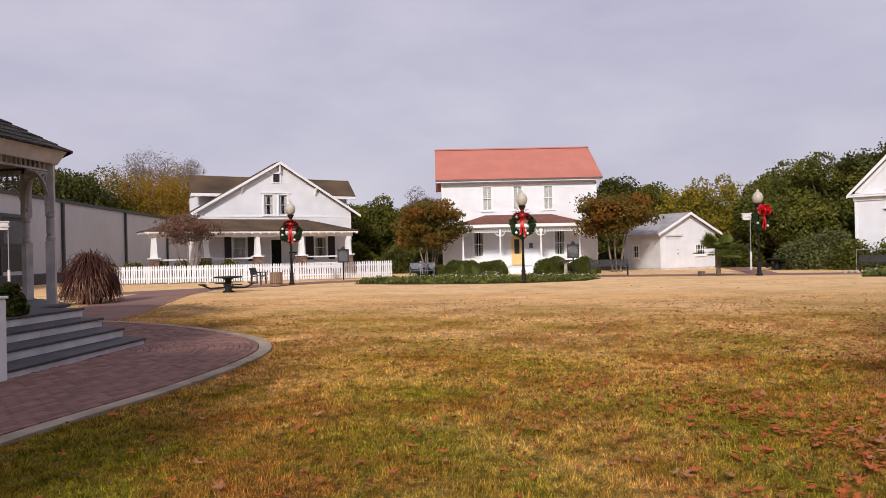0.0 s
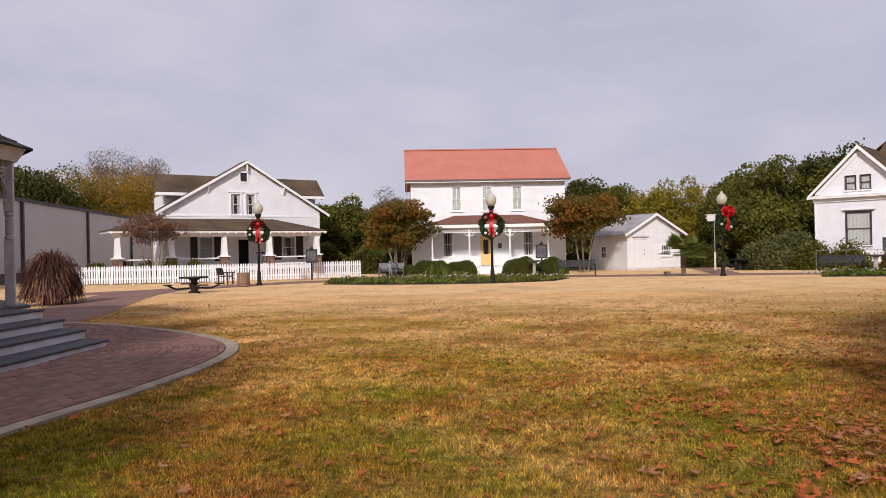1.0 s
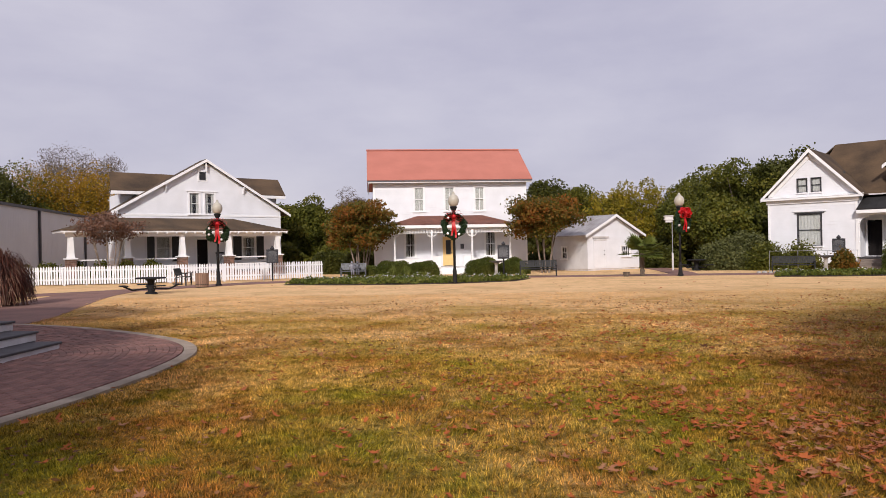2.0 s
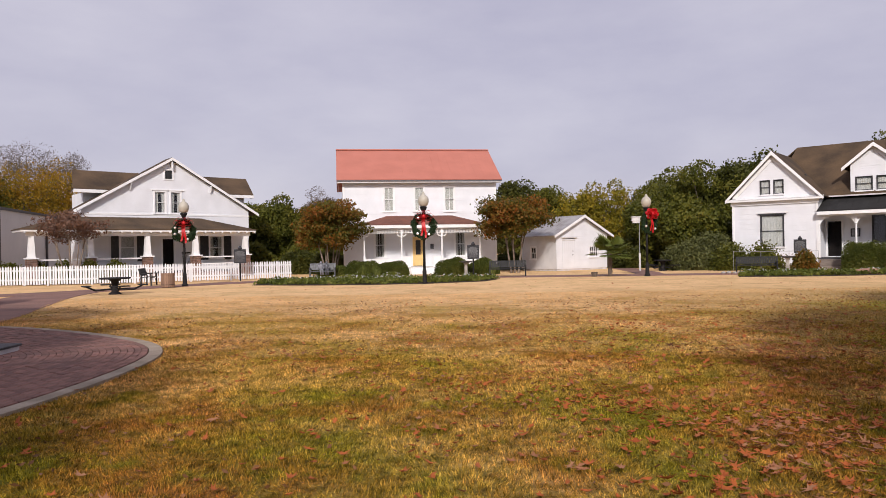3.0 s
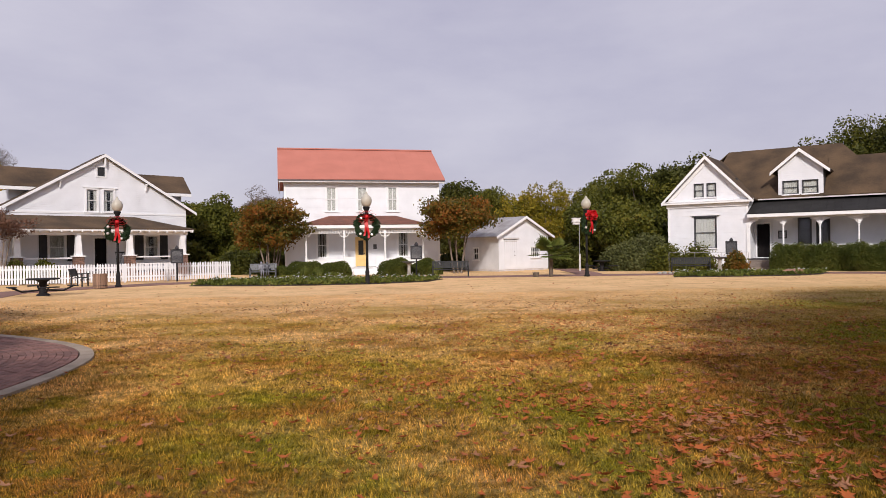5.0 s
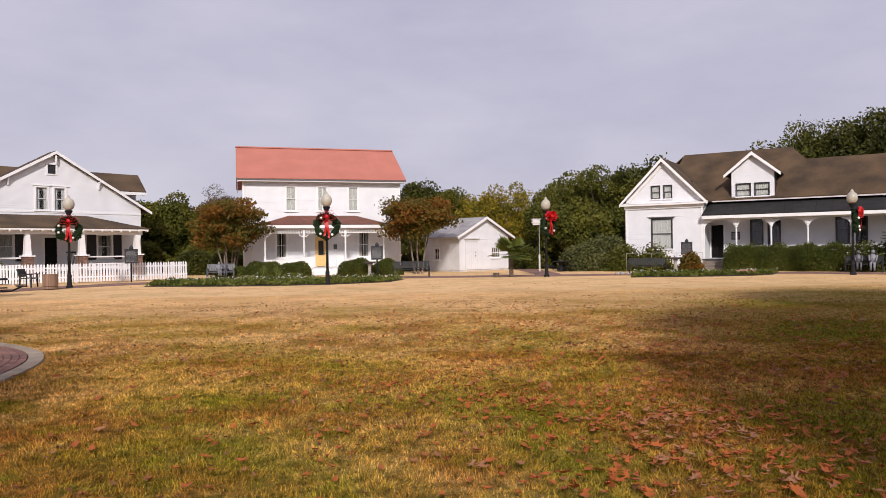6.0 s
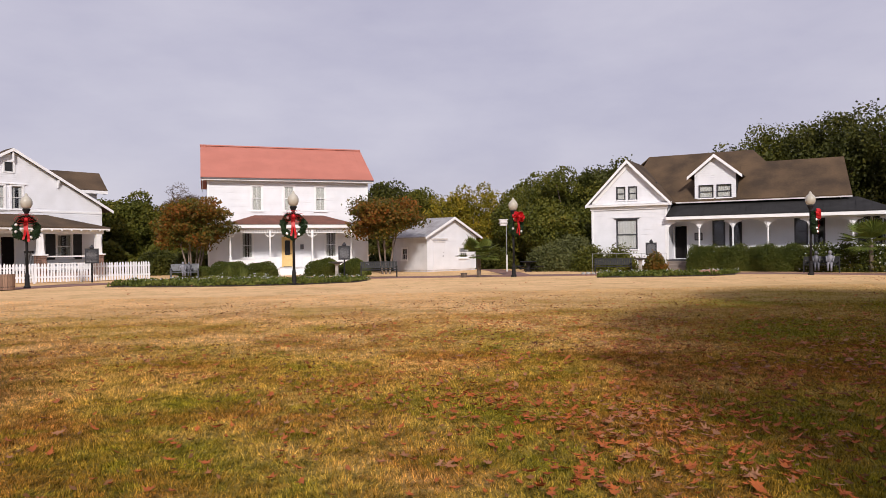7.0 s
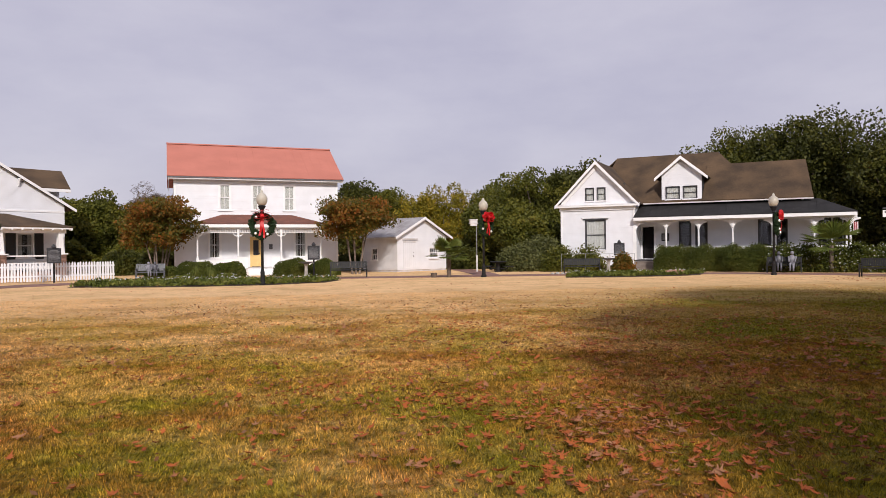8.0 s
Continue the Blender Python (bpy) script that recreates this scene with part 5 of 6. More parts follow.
park_bench(1.75, 39.5, -2, 2.05)
park_bench(15.1, 38.9, -22, 2.1)
park_bench(26.25, 29.05, -52, 2.1)
park_bench(-16.6, 35.2, 100, 1.1, "black iron bench standing sideways by the fence")
park_bench(-8.9, 40.7, 8, 1.5, "grey metal bench with two seated statues", GREY_IRON)
park_bench(25.75, 35.65, -38, 1.8, "dark bench with seated statues in front of the shrubs")


def seated_statue(x, y, face, size, mat, label):
    """A plain sculpted mass that sits on a bench."""
    b = Build()
    b.ball((0, 0.0, 0.46 + 0.28 * size), 0.19 * size, 0.14 * size, 0.32 * size, 10, 7)
    b.ball((0, -0.02, 0.46 + 0.70 * size), 0.105 * size, 0.11 * size, 0.125 * size, 10, 7)
    for s in (-1, 1):
        b.tube((s * 0.08 * size, 0.0, 0.46 + 0.06 * size), (s * 0.09 * size, -0.36 * size, 0.46 + 0.04 * size), 0.085 * size, 0.07 * size)
        b.tube((s * 0.09 * size, -0.36 * size, 0.46 + 0.06 * size), (s * 0.09 * size, -0.38 * size, 0.46 - 0.38 * size), 0.07 * size, 0.05 * size)
        b.tube((s * 0.2 * size, 0.0, 0.46 + 0.48 * size), (s * 0.16 * size, -0.22 * size, 0.46 + 0.16 * size), 0.055 * size, 0.045 * size)
    return solid("bench_statue", b, mat, label, "statue", "statues on the benches", m=Matrix.Translation((x, y, 0)) @ Matrix.Rotation(radians(face), 4, "Z"), smooth=True)


seated_statue(-8.98, 40.66, 24, 0.66, PALE_BRONZE, "small pale bronze seated statue on a bench")
seated_statue(-8.66, 40.72, 16, 0.66, BRONZE, "small grey bronze seated statue on a bench")
seated_statue(25.5, 35.75, -30, 0.9, BRONZE, "grey bronze seated statue on a dark bench")
seated_statue(26.05, 35.35, -42, 0.92, PALE_BRONZE, "pale grey seated statue on a dark bench")


def picnic_table(x, y, turn, r=0.68):
    t = thing("picnic_table", "black round metal picnic table with attached seats", "picnic table", Matrix.Translation((x, y, 0)) @ Matrix.Rotation(radians(turn), 4, "Z") @ Matrix.Scale(0.88, 4), "picnic tables")
    part("tabletop", Build().lathe([(0.1, 0.70), (r - 0.03, 0.70), (r, 0.72), (r, 0.75), (r - 0.03, 0.77), (0.06, 0.77)], n=28), BLACK_IRON, t)
    part("pedestal", Build().lathe([(0.28, 0.0), (0.26, 0.06), (0.16, 0.12), (0.13, 0.35), (0.17, 0.6), (0.3, 0.695)], n=16), BLACK_IRON, t)
    for k in range(4):
        a = math.pi / 2 * k + 0.3
        d = Vector((math.cos(a), math.sin(a), 0))
        p = d * (r + 0.5)
        part("seat_arm", Build().tube((d.x * 0.12, d.y * 0.12, 0.25), (d.x * 0.8, d.y * 0.8, 0.20), 0.04).tube((d.x * 0.8, d.y * 0.8, 0.20), (p.x, p.y, 0.38), 0.04), BLACK_IRON, t)
        part("seat", Build().box(-0.16, 0.16, -0.42, 0.42, 0.38, 0.43).moved(Matrix.Translation((p.x, p.y, 0)) @ Matrix.Rotation(a, 4, "Z")), BLACK_IRON, t, bevel=0.02)
    return t


picnic_table(-14.5, 27.8, 20)
picnic_table(11.6, 44.6, 10, 0.62)

# slatted litter bin
bin_ = thing("litter_bin", "round litter bin clad in weathered cedar slats", "litter bin", Matrix.Translation((-14.35, 32.35, 0)) @ Matrix.Scale(0.8, 4))
part("liner", Build().lathe([(0.31, 0.04), (0.33, 0.8), (0.30, 0.82), (0.28, 0.6)], n=20), SHUTTER, bin_)
slat = Build().box(-0.05, 0.05, -0.012, 0.012, 0.05, 0.86).mesh("slat", CEDAR)
for k in range(20):
    a = 2 * math.pi * k / 20
    part("slat", slat, None, bin_, m=Matrix.Translation((0.36 * math.cos(a), 0.36 * math.sin(a), 0)) @ Matrix.Rotation(a + math.pi / 2, 4, "Z"))
part("band", Build().lathe([(0.375, 0.18), (0.378, 0.18), (0.378, 0.21), (0.375, 0.21)], n=20), BLACK_IRON, bin_)


def marker(x, y, face, label):
    m = thing("historical_marker", label, "marker sign", Matrix.Translation((x, y, 0)) @ Matrix.Rotation(radians(face), 4, "Z"), "markers in front of the houses")
    part("post", Build().tube((0, 0, 0), (0, 0, 1.02), 0.045, n=10), BLACK_IRON, m)
    pl = part("plaque", Build().box(-0.33, 0.33, -0.03, 0.03, 1.0, 1.78).lathe([(0.10, 1.78), (0.12, 1.84), (0.08, 1.9), (0.02, 1.98)], n=10), PLAQUE, m, "dark cast metal plaque")
    lines = Build()
    for k in range(10):
        w = 0.26 if k else 0.18
        lines.box(-w, w - 0.05 * (k % 3 == 2), -0.036, -0.03, 1.64 - k * 0.06, 1.665 - k * 0.06)
    tagged(part("raised_lines", lines, PLAQUE_TEXT, pl), kind="stuff")
    return m


marker(-13.3, 39.4, 20, "dark cast historical marker on a post before the fence")
marker(-0.15, 39.9, 0, "dark cast historical marker on a post beside the bench")
marker(18.75, 41.9, -25, "dark cast historical marker on a post before the farmhouse")


def bird_bath(x, y):
    b = thing("bird_bath", "pale stone bird bath on a pedestal", "bird bath", Matrix.Translation((x, y, 0)), "bird baths")
    part("pedestal", Build().lathe([(0.2, 0), (0.2, 0.06), (0.1, 0.12), (0.09, 0.6), (0.14, 0.72)], n=14), STONE, b)
    part("basin", Build().lathe([(0.12, 0.72), (0.38, 0.80), (0.42, 0.86), (0.38, 0.85), (0.1, 0.79)], n=18), BRONZE, b)


bird_bath(-0.6, 42.0)
bird_bath(17.6, 40.9)

# floodlight pole
def floodlight_pole(x, y, turn, label):
    fp = thing("floodlight_pole", label, "light pole", Matrix.Translation((x, y, 0)) @ Matrix.Rotation(radians(turn), 4, "Z"), "floodlight poles")
    part("post", Build().tube((0, 0, 0), (0, 0, 1.1), 0.06, n=10), OLD_WHITE, fp, "white sleeve at the foot")
    part("pole", Build().tube((0, 0, 1.1), (0, 0, 3.45), 0.024, n=8), PLASTIC_GREY, fp)
    part("floodlight", Build().box(-0.5, 0.06, -0.2, 0.15, 3.37, 3.43).box(-0.46, 0.02, -0.17, 0.12, 3.21, 3.36).box(-0.5, 0.06, -0.2, 0.15, 3.15, 3.20).box(-0.42, 0.0, -0.15, 0.1, 3.01, 3.14), OLD_WHITE, fp, "pale louvred floodlight box")


floodlight_pole(10.35, 45.3, 0, "slim pale pole with a boxed floodlight near the trees")
floodlight_pole(-26.7, 29.5, 42, "slim pale pole with a boxed floodlight by the metal building")

# sign on a post at the corner of the lawn
sg = thing("hanging_sign", "white wooden sign board on a dark post beyond the bench", "sign", Matrix.Translation((27.9, 29.5, 0)) @ Matrix.Rotation(radians(-42), 4, "Z"))
part("post", Build().box(-0.05, 0.05, -0.05, 0.05, 0, 3.35), DARK_TRIM, sg)
part("arm", Build().box(-1.0, 0.05, -0.03, 0.03, 3.26, 3.33), DARK_TRIM, sg)
board = part("board", Build().box(-1.0, -0.08, -0.02, 0.02, 2.86, 3.2), TRIM, sg, "white board")
bars = Build().box(-0.92, -0.16, -0.026, -0.021, 3.07, 3.14)
bars.box(-0.85, -0.25, -0.026, -0.021, 2.93, 3.0)
part("lettering", bars, SHUTTER, board)

# pipe rail before the farmhouse wing
pr = thing("pipe_rail", "low grey pipe rail before the farmhouse wing", "railing")
pa, pb2 = Vector((15.2, 42.6, 0)), Vector((19.3, 40.9, 0))
part("rail", Build().tube(pa + Vector((0, 0, 1.12)), pb2 + Vector((0, 0, 1.12)), 0.011), PLASTIC_GREY, pr)
for k in range(4):
    q = pa.lerp(pb2, k / 3)
    part("post", Build().tube(q, q + Vector((0, 0, 1.14)), 0.014), PLASTIC_GREY, pr)

# potted plants on the farmhouse steps, sandstone boulder, porch chair
def boulder(x, y, s):
    b = Build().ball((0, 0, 0.1 * s), 0.8 * s, 0.5 * s, 0.2 * s, 9, 6)
    b.v = [(p[0] * (1 + 0.2 * noise.noise(Vector(p) * 2)), p[1] * (1 + 0.3 * noise.noise(Vector(p) * 3)), max(0.0, p[2])) for p in b.v]
    return solid("boulder", b, SANDSTONE, "flat red sandstone boulder at the end of the bed", "boulder", m=Matrix.Translation((x, y, 0)))


boulder(19.0, 35.2, 1.0)

porch_chair = thing("rocking_chair", "dark rocking chair on the bungalow porch", "chair", house_frame(-20.5, 45.0, 47) @ Matrix.Translation((1.45, -1.2, 0.5)))
part("seat", Build().box(-0.28, 0.28, -0.25, 0.25, 0.4, 0.45), SHUTTER, porch_chair)
bk = Build()
for k in range(7):
    bk.tube((-0.25 + k * 0.083, 0.24, 0.45), (-0.25 + k * 0.083, 0.38, 1.15), 0.015, n=5)
bk.box(-0.28, 0.28, 0.35, 0.41, 1.1, 1.2)
part("backrest", bk, SHUTTER, porch_chair)
for sx in (-0.25, 0.25):
    for sy in (-0.22, 0.22):
        part("leg", Build().tube((sx, sy, 0.05), (sx, sy, 0.4), 0.022, n=6), SHUTTER, porch_chair)
    part("rocker", Build().extrude([(sx - 0.02, -0.45, 0.07), (sx - 0.02, 0.0, 0.0), (sx - 0.02, 0.45, 0.07), (sx - 0.02, 0.45, 0.11), (sx - 0.02, 0.0, 0.05), (sx - 0.02, -0.45, 0.11)], (0.04, 0, 0)), SHUTTER, porch_chair)

flag = thing("porch_flag", "small striped flag hanging from the farmhouse porch end", "flag", house_frame(16.6, 46.5, 127) @ Matrix.Translation((17.3, 0.3, 0)))
part("staff", Build().tube((0, 0, 2.9), (0.45, -0.45, 3.0), 0.015, n=6), OLD_WHITE, flag)
for k in range(5):
    part("stripe", Build().box(0.1 + k * 0.05, 0.145 + k * 0.05, -0.24 - 0.04 * (k % 2), -0.235 - 0.04 * (k % 2), 2.2, 2.85), FLAG_RED if k % 2 else TRIM, flag)


# plants
def crown_points(rng, n, centre, radii, lobes, fill=0.55, low=-1.0):
    """Leaf places on uneven lobes scattered through an ellipsoid."""
    d = rng.normal(size=(lobes, 3))
    d /= np.linalg.norm(d, axis=1, keepdims=True)
    d[:, 2] = np.maximum(d[:, 2], low)
    lc = d * rng.uniform(0.35, 0.82, size=(lobes, 1)) * radii
    lr = rng.uniform(0.24, 0.46, size=lobes)
    pick = rng.integers(0, lobes, n)
    v = rng.normal(size=(n, 3))
    v /= np.linalg.norm(v, axis=1, keepdims=True)
    rad = rng.uniform(fill, 1.0, size=(n, 1)) ** 0.7 * (1 + 0.25 * np.clip(rng.normal(size=(n, 1)), -2.0, 1.1) * (rng.random((n, 1)) < 0.06))
    p = lc[pick] + v * rad * (lr[pick][:, None] * np.asarray(radii) * np.array([1, 1, 0.85]))
    return p + np.asarray(centre), lc + np.asarray(centre)


def tree(name, label, x, y, top, radius, leaf, leaves=7000, size=0.28, crown_low=0.25, lobes=26, bark=None, trunk=None, seed=1, stems=1, category="tree", fill=0.45, group="", length=1.6):
    rng = np.random.default_rng(seed)
    t = thing(name, label, category, Matrix.Translation((x, y, 0)), group)
    zl = top * crown_low
    cz, rz = (top + zl) / 2, (top - zl) / 2
    pts, lobes_at = crown_points(rng, leaves, (0, 0, cz), (radius, radius, rz), lobes, fill)
    pts = pts[pts[:, 2] > 0.05]
    part("crown", quads_mesh("crown", leaf_quads(rng, pts, size, length=length), leaf), None, t)
    b = Build()
    tr = trunk or 0.03 * top
    for s in range(stems):
        a = 2 * math.pi * s / stems + 0.5
        foot = Vector((0.25 * math.cos(a), 0.25 * math.sin(a), 0)) if stems > 1 else Vector((0, 0, 0))
        fork = Vector((foot.x * (1 + stems * 0.28) + rng.normal() * 0.12, foot.y * (1 + stems * 0.28) + rng.normal() * 0.12, zl + 0.25 * rz))
        mid = foot.lerp(fork, 0.5) + Vector((rng.normal(), rng.normal(), 0)) * tr * 0.6
        b.tube(foot, mid, tr * 1.15, tr * 0.9)
        b.tube(mid, fork, tr * 0.9, tr * 0.7)
        for k in range(s, len(lobes_at), stems * (1 if len(lobes_at) < 30 else 2)):
            tip = Vector(lobes_at[k])
            elbow = fork.lerp(tip, 0.5) + Vector((rng.normal(), rng.normal(), rng.normal())) * 0.12 * radius * 0.5
            b.tube(fork, elbow, tr * 0.45, tr * 0.28, 5, False)
            b.tube(elbow, tip, tr * 0.28, tr * 0.08, 5, False)
    part("trunk", b, bark or BARK, t)
    return t


def at_bearing(az, dist):
    return dist * math.sin(radians(az)), dist * math.cos(radians(az))


# woods behind the houses: bearing, distance, height, crown radius, kind
WOODS = [
    (-41.5, 84, 12.4, 5.0, "oak"), (-38.8, 82, 12.8, 5.2, "oak"), (-36.4, 84, 13.4, 4.8, "wood"),
    (-34.9, 88, 14.0, 4.8, "yellow"), (-32.2, 86, 14.2, 5.0, "yellow"), (-30.6, 92, 15.8, 4.6, "twig"), (-33.4, 94, 17.4, 4.8, "twig"),
    (-19.6, 66, 6.6, 3.2, "wood"), (-17.6, 62, 6.6, 3.2, "wood"), (-15.6, 60, 7.1, 2.8, "wood"), (-13.6, 61, 6.4, 2.8, "wood"), (-12.3, 70, 8.9, 2.9, "twig"),
    (3.0, 70, 9.6, 3.4, "oak"), (5.2, 68, 8.8, 3.2, "wood"), (6.9, 70, 7.4, 3.0, "wood"),
    (8.6, 66, 8.5, 2.9, "olive"), (10.4, 65, 9.3, 2.9, "olive"), (11.6, 70, 6.8, 3.0, "wood"),
    (14.6, 66, 8.8, 3.2, "wood"), (15.6, 62, 9.3, 3.8, "wood"), (17.6, 60, 9.6, 4.0, "wood"), (19.8, 62, 9.8, 4.0, "oak"), (21.8, 64, 10.3, 3.6, "oak"), (23.8, 66, 9.3, 3.8, "wood"), (14.6, 55, 6.4, 3.0, "wood"), (17.0, 52, 5.6, 2.8, "wood"),
    (30.2, 70, 12.0, 4.2, "oak"), (32.4, 66, 14.6, 4.2, "wood"), (35.0, 64, 15.2, 4.6, "oak"), (37.8, 62, 13.6, 4.6, "oak"), (40.6, 60, 12.6, 4.4, "oak"), (43.2, 58, 11.4, 4.4, "oak"), (45.8, 56, 10.0, 4.0, "oak"), (41.6, 64, 9.0, 4.0, "oak"), (48.5, 50, 10.0, 4.2, "oak"),
]
TALL = 0.87
KINDS = {
    "oak": ("oak_tree", "dark green live oak behind the houses", OAK_LEAF, 26000, 0.15, 0.06),
    "wood": ("woodland_tree", "dense green tree at the edge of the woods", WOOD_LEAF, 23000, 0.13, 0.03),
    "yellow": ("autumn_tree", "tree in yellow autumn leaf behind the houses", YELLOW_LEAF, 18000, 0.115, 0.06),
    "olive": ("autumn_tree", "yellow-green autumn tree thinning at the top", OLIVE_LEAF, 10500, 0.13, 0.06),
    "twig": ("bare_tree", "nearly bare grey tree with fine twigs", TWIG_LEAF, 10000, 0.046, 0.25),
}
for k, (az, dist, top, rad, kind) in enumerate(WOODS):
    nm, lb, lf, cnt, sz, lo = KINDS[kind]
    x, y = at_bearing(az, dist)
    tree(nm, lb, x, y, top * TALL, rad, lf, cnt, sz, lo, 44, seed=100 + k, group="trees behind the houses", bark=PALE_BARK if kind == "twig" else None, fill=0.3 if kind == "twig" else 0.5, length=9.0 if kind == "twig" else 1.6)

# undergrowth and far tree line, past counting
rng = np.random.default_rng(7)
n = 24000
az = rng.uniform(-62, 62, n)
dist = rng.uniform(92, 112, n)
hgt = (5.0 + 1.6 * np.sin(az * 0.9) + 1.1 * np.sin(az * 2.3 + 1)) * rng.uniform(0, 1, n) ** 0.6
pts = np.stack([dist * np.sin(np.radians(az)), dist * np.cos(np.radians(az)), hgt + 0.1], 1)
tagged(new("far_woods", quads_mesh("far_woods", leaf_quads(rng, pts, 0.9), OAK_LEAF)), "distant belt of green woodland closing the view", "woods", kind="stuff")
n = 26000
az = np.concatenate([rng.uniform(-21, -9.5, n // 2), rng.uniform(3.2, 26, n // 2)])
dist = rng.uniform(56, 60, n)
hgt = rng.uniform(0, 1, n) ** 0.7 * (1.7 + 0.6 * np.sin(az * 1.7))
pts = np.stack([dist * np.sin(np.radians(az)), dist * np.cos(np.radians(az)), hgt + 0.05], 1)
tagged(new("undergrowth", quads_mesh("undergrowth", leaf_quads(rng, pts, 0.2), WOOD_LEAF)), "tangled green undergrowth at the edge of the woods", "undergrowth", kind="stuff")

# crape myrtles beside the red-roofed house, bare tree by the bungalow
tree("crape_myrtle", "crape myrtle in rust and green leaf beside the house", -9.2, 44.4, 4.95, 2.85, MYRTLE_LEAF, 17000, 0.105, 0.30, 46, PALE_BARK, 0.055, 301, 6, fill=0.2, group="crape myrtles")
tree("crape_myrtle", "crape myrtle turning rust red between house and shed", 2.45, 45.0, 5.15, 3.15, MYRTLE_LEAF, 19000, 0.105, 0.38, 46, PALE_BARK, 0.055, 302, 6, fill=0.2, group="crape myrtles")
tree("small_tree", "small sparse tree with rusty twigs behind the fence", -22.3, 38.2, 4.25, 2.3, BARE_LEAF, 3000, 0.07, 0.52, 30, PALE_BARK, 0.04, 303, 7, fill=0.1, length=2.6)
# trees out of view beside and behind the lawn, added for their shade
for x, y, top, r, cnt, low, sd in [(11.6, -7.2, 12.6, 9.4, 52000, 0.36, 401), (7.5, -6.3, 8.2, 5.3, 26000, 0.28, 404), (8.3, -4.6, 9.8, 5.6, 32000, 0.30, 403),
                                   (8.3, -2.4, 6.8, 4.3, 22000, 0.26, 406), (15.6, -1.6, 11.8, 8.3, 42000, 0.3, 405), (-7.9, -8.4, 10.6, 5.2, 14000, 0.4, 402), (-13.8, -2.6, 12.0, 6.8, 24000, 0.32, 407)]:
    tree("unseen_shade_tree", "tall spreading tree out of view, placed for its shade" if top > 10 else "low spreading tree out of view, added to fill out the shade", x, y, top, r, OAK_LEAF, int(cnt * 0.6), 0.80, low, 40, seed=sd, group="shade trees")


def shrub(name, label, x, y, rx, ry, h, leaf, n=3500, size=0.07, seed=1, turn=0.0, category="shrub", group="", squarish=2.0, core=True, flowers=None, loose=0.05):
    """A clipped or loose mound of leaves over a dark twiggy heart."""
    rng = np.random.default_rng(seed)
    t = thing(name, label, category, Matrix.Translation((x, y, 0)) @ Matrix.Rotation(radians(turn), 4, "Z"), group)
    v = rng.normal(size=(n, 3))
    v[:, 2] = np.abs(v[:, 2])
    v /= (np.abs(v) ** squarish).sum(1, keepdims=True) ** (1 / squarish)
    bumpy = 1 + 0.08 * np.sin(5 * v[:, 0:1] * rx + seed) * np.cos(4 * v[:, 1:2] * ry) + loose * rng.normal(size=(n, 1))
    p = v * bumpy * rng.uniform(0.86, 1.03, size=(n, 1)) * (rx, ry, h)
    p[:, 2] = np.maximum(p[:, 2], 0.04)
    part("foliage", quads_mesh("foliage", leaf_quads(rng, p, size), leaf), None, t)
    if core:
        cb = Build()
        for k in range(9):
            a = 2 * math.pi * k / 9
            cb.tube((0, 0, 0), (0.7 * rx * math.cos(a), 0.7 * ry * math.sin(a), 0.6 * h), 0.02, 0.008, 4, False)
        part("stems", cb, BARK, t)
        inner = rng.normal(size=(n // 4, 3))
        inner[:, 2] = np.abs(inner[:, 2])
        inner /= (np.abs(inner) ** squarish).sum(1, keepdims=True) ** (1 / squarish)
        q = inner * rng.uniform(0.4, 0.82, size=(n // 4, 1)) * (rx, ry, h)
        part("inner_leaves", quads_mesh("inner_leaves", leaf_quads(rng, q, size * 2.2), leaf), None, t)
    if flowers:
        k = rng.choice(n, n // 14, replace=False)
        tagged(part("flowers", quads_mesh("flowers", leaf_quads(rng, p[k] * 1.02, size * 1.1, length=1.0), flowers), None, t), kind="stuff")
    return t


for k, (x, y, r, ry, h) in enumerate([(-8.6, 42.2, 0.98, 0.7, 0.74), (-6.8, 42.5, 1.2, 0.8, 0.94), (-5.0, 42.8, 0.98, 0.75, 0.88), (-1.35, 43.3, 1.12, 0.85, 1.0), (0.45, 43.6, 0.98, 0.8, 0.94)]):
    shrub("boxwood", "clipped dark green boxwood mound before the porch", x, y, r, ry, h, BOX_LEAF, 9000, 0.045, 500 + k, group="boxwoods", category="shrub", squarish=2.5, loose=0.02)
hf = house_frame(16.6, 46.5, 127)
for k, u in enumerate((7.5, 9.2, 10.9, 12.4)):
    p = hf @ Vector((u, -1.5, 0))
    shrub("hedge", "clipped dark green hedge before the farmhouse porch", p.x, p.y, 1.0, 0.75, 1.45, BOX_LEAF, 11000, 0.05, 520 + k, turn=-37, group="hedge plants", category="hedge", squarish=4.0)
for k, u in enumerate((13.6, 14.9, 16.2, 17.6, 19.2)):
    p = hf @ Vector((u, -1.6, 0))
    shrub("porch_shrub", "loose dark shrub with pale flowers before the porch", p.x, p.y, 0.95, 0.75, 1.35, BOX_LEAF, 4800, 0.08, 540 + k, turn=-37, group="porch shrubs", flowers=BED_FLOWER, squarish=3.0, loose=0.12)
for k, (x, y, r, h) in enumerate([(15.4, 43.6, 1.15, 1.4), (17.0, 42.8, 1.1, 1.35), (18.6, 41.0, 0.65, 0.95)]):
    shrub("wing_shrub", "loose leafy shrub beside the farmhouse wing", x, y, r, r * 0.8, h, WOOD_LEAF if k < 2 else MYRTLE_LEAF, 3000, 0.085, 560 + k, group="wing shrubs", loose=0.17)
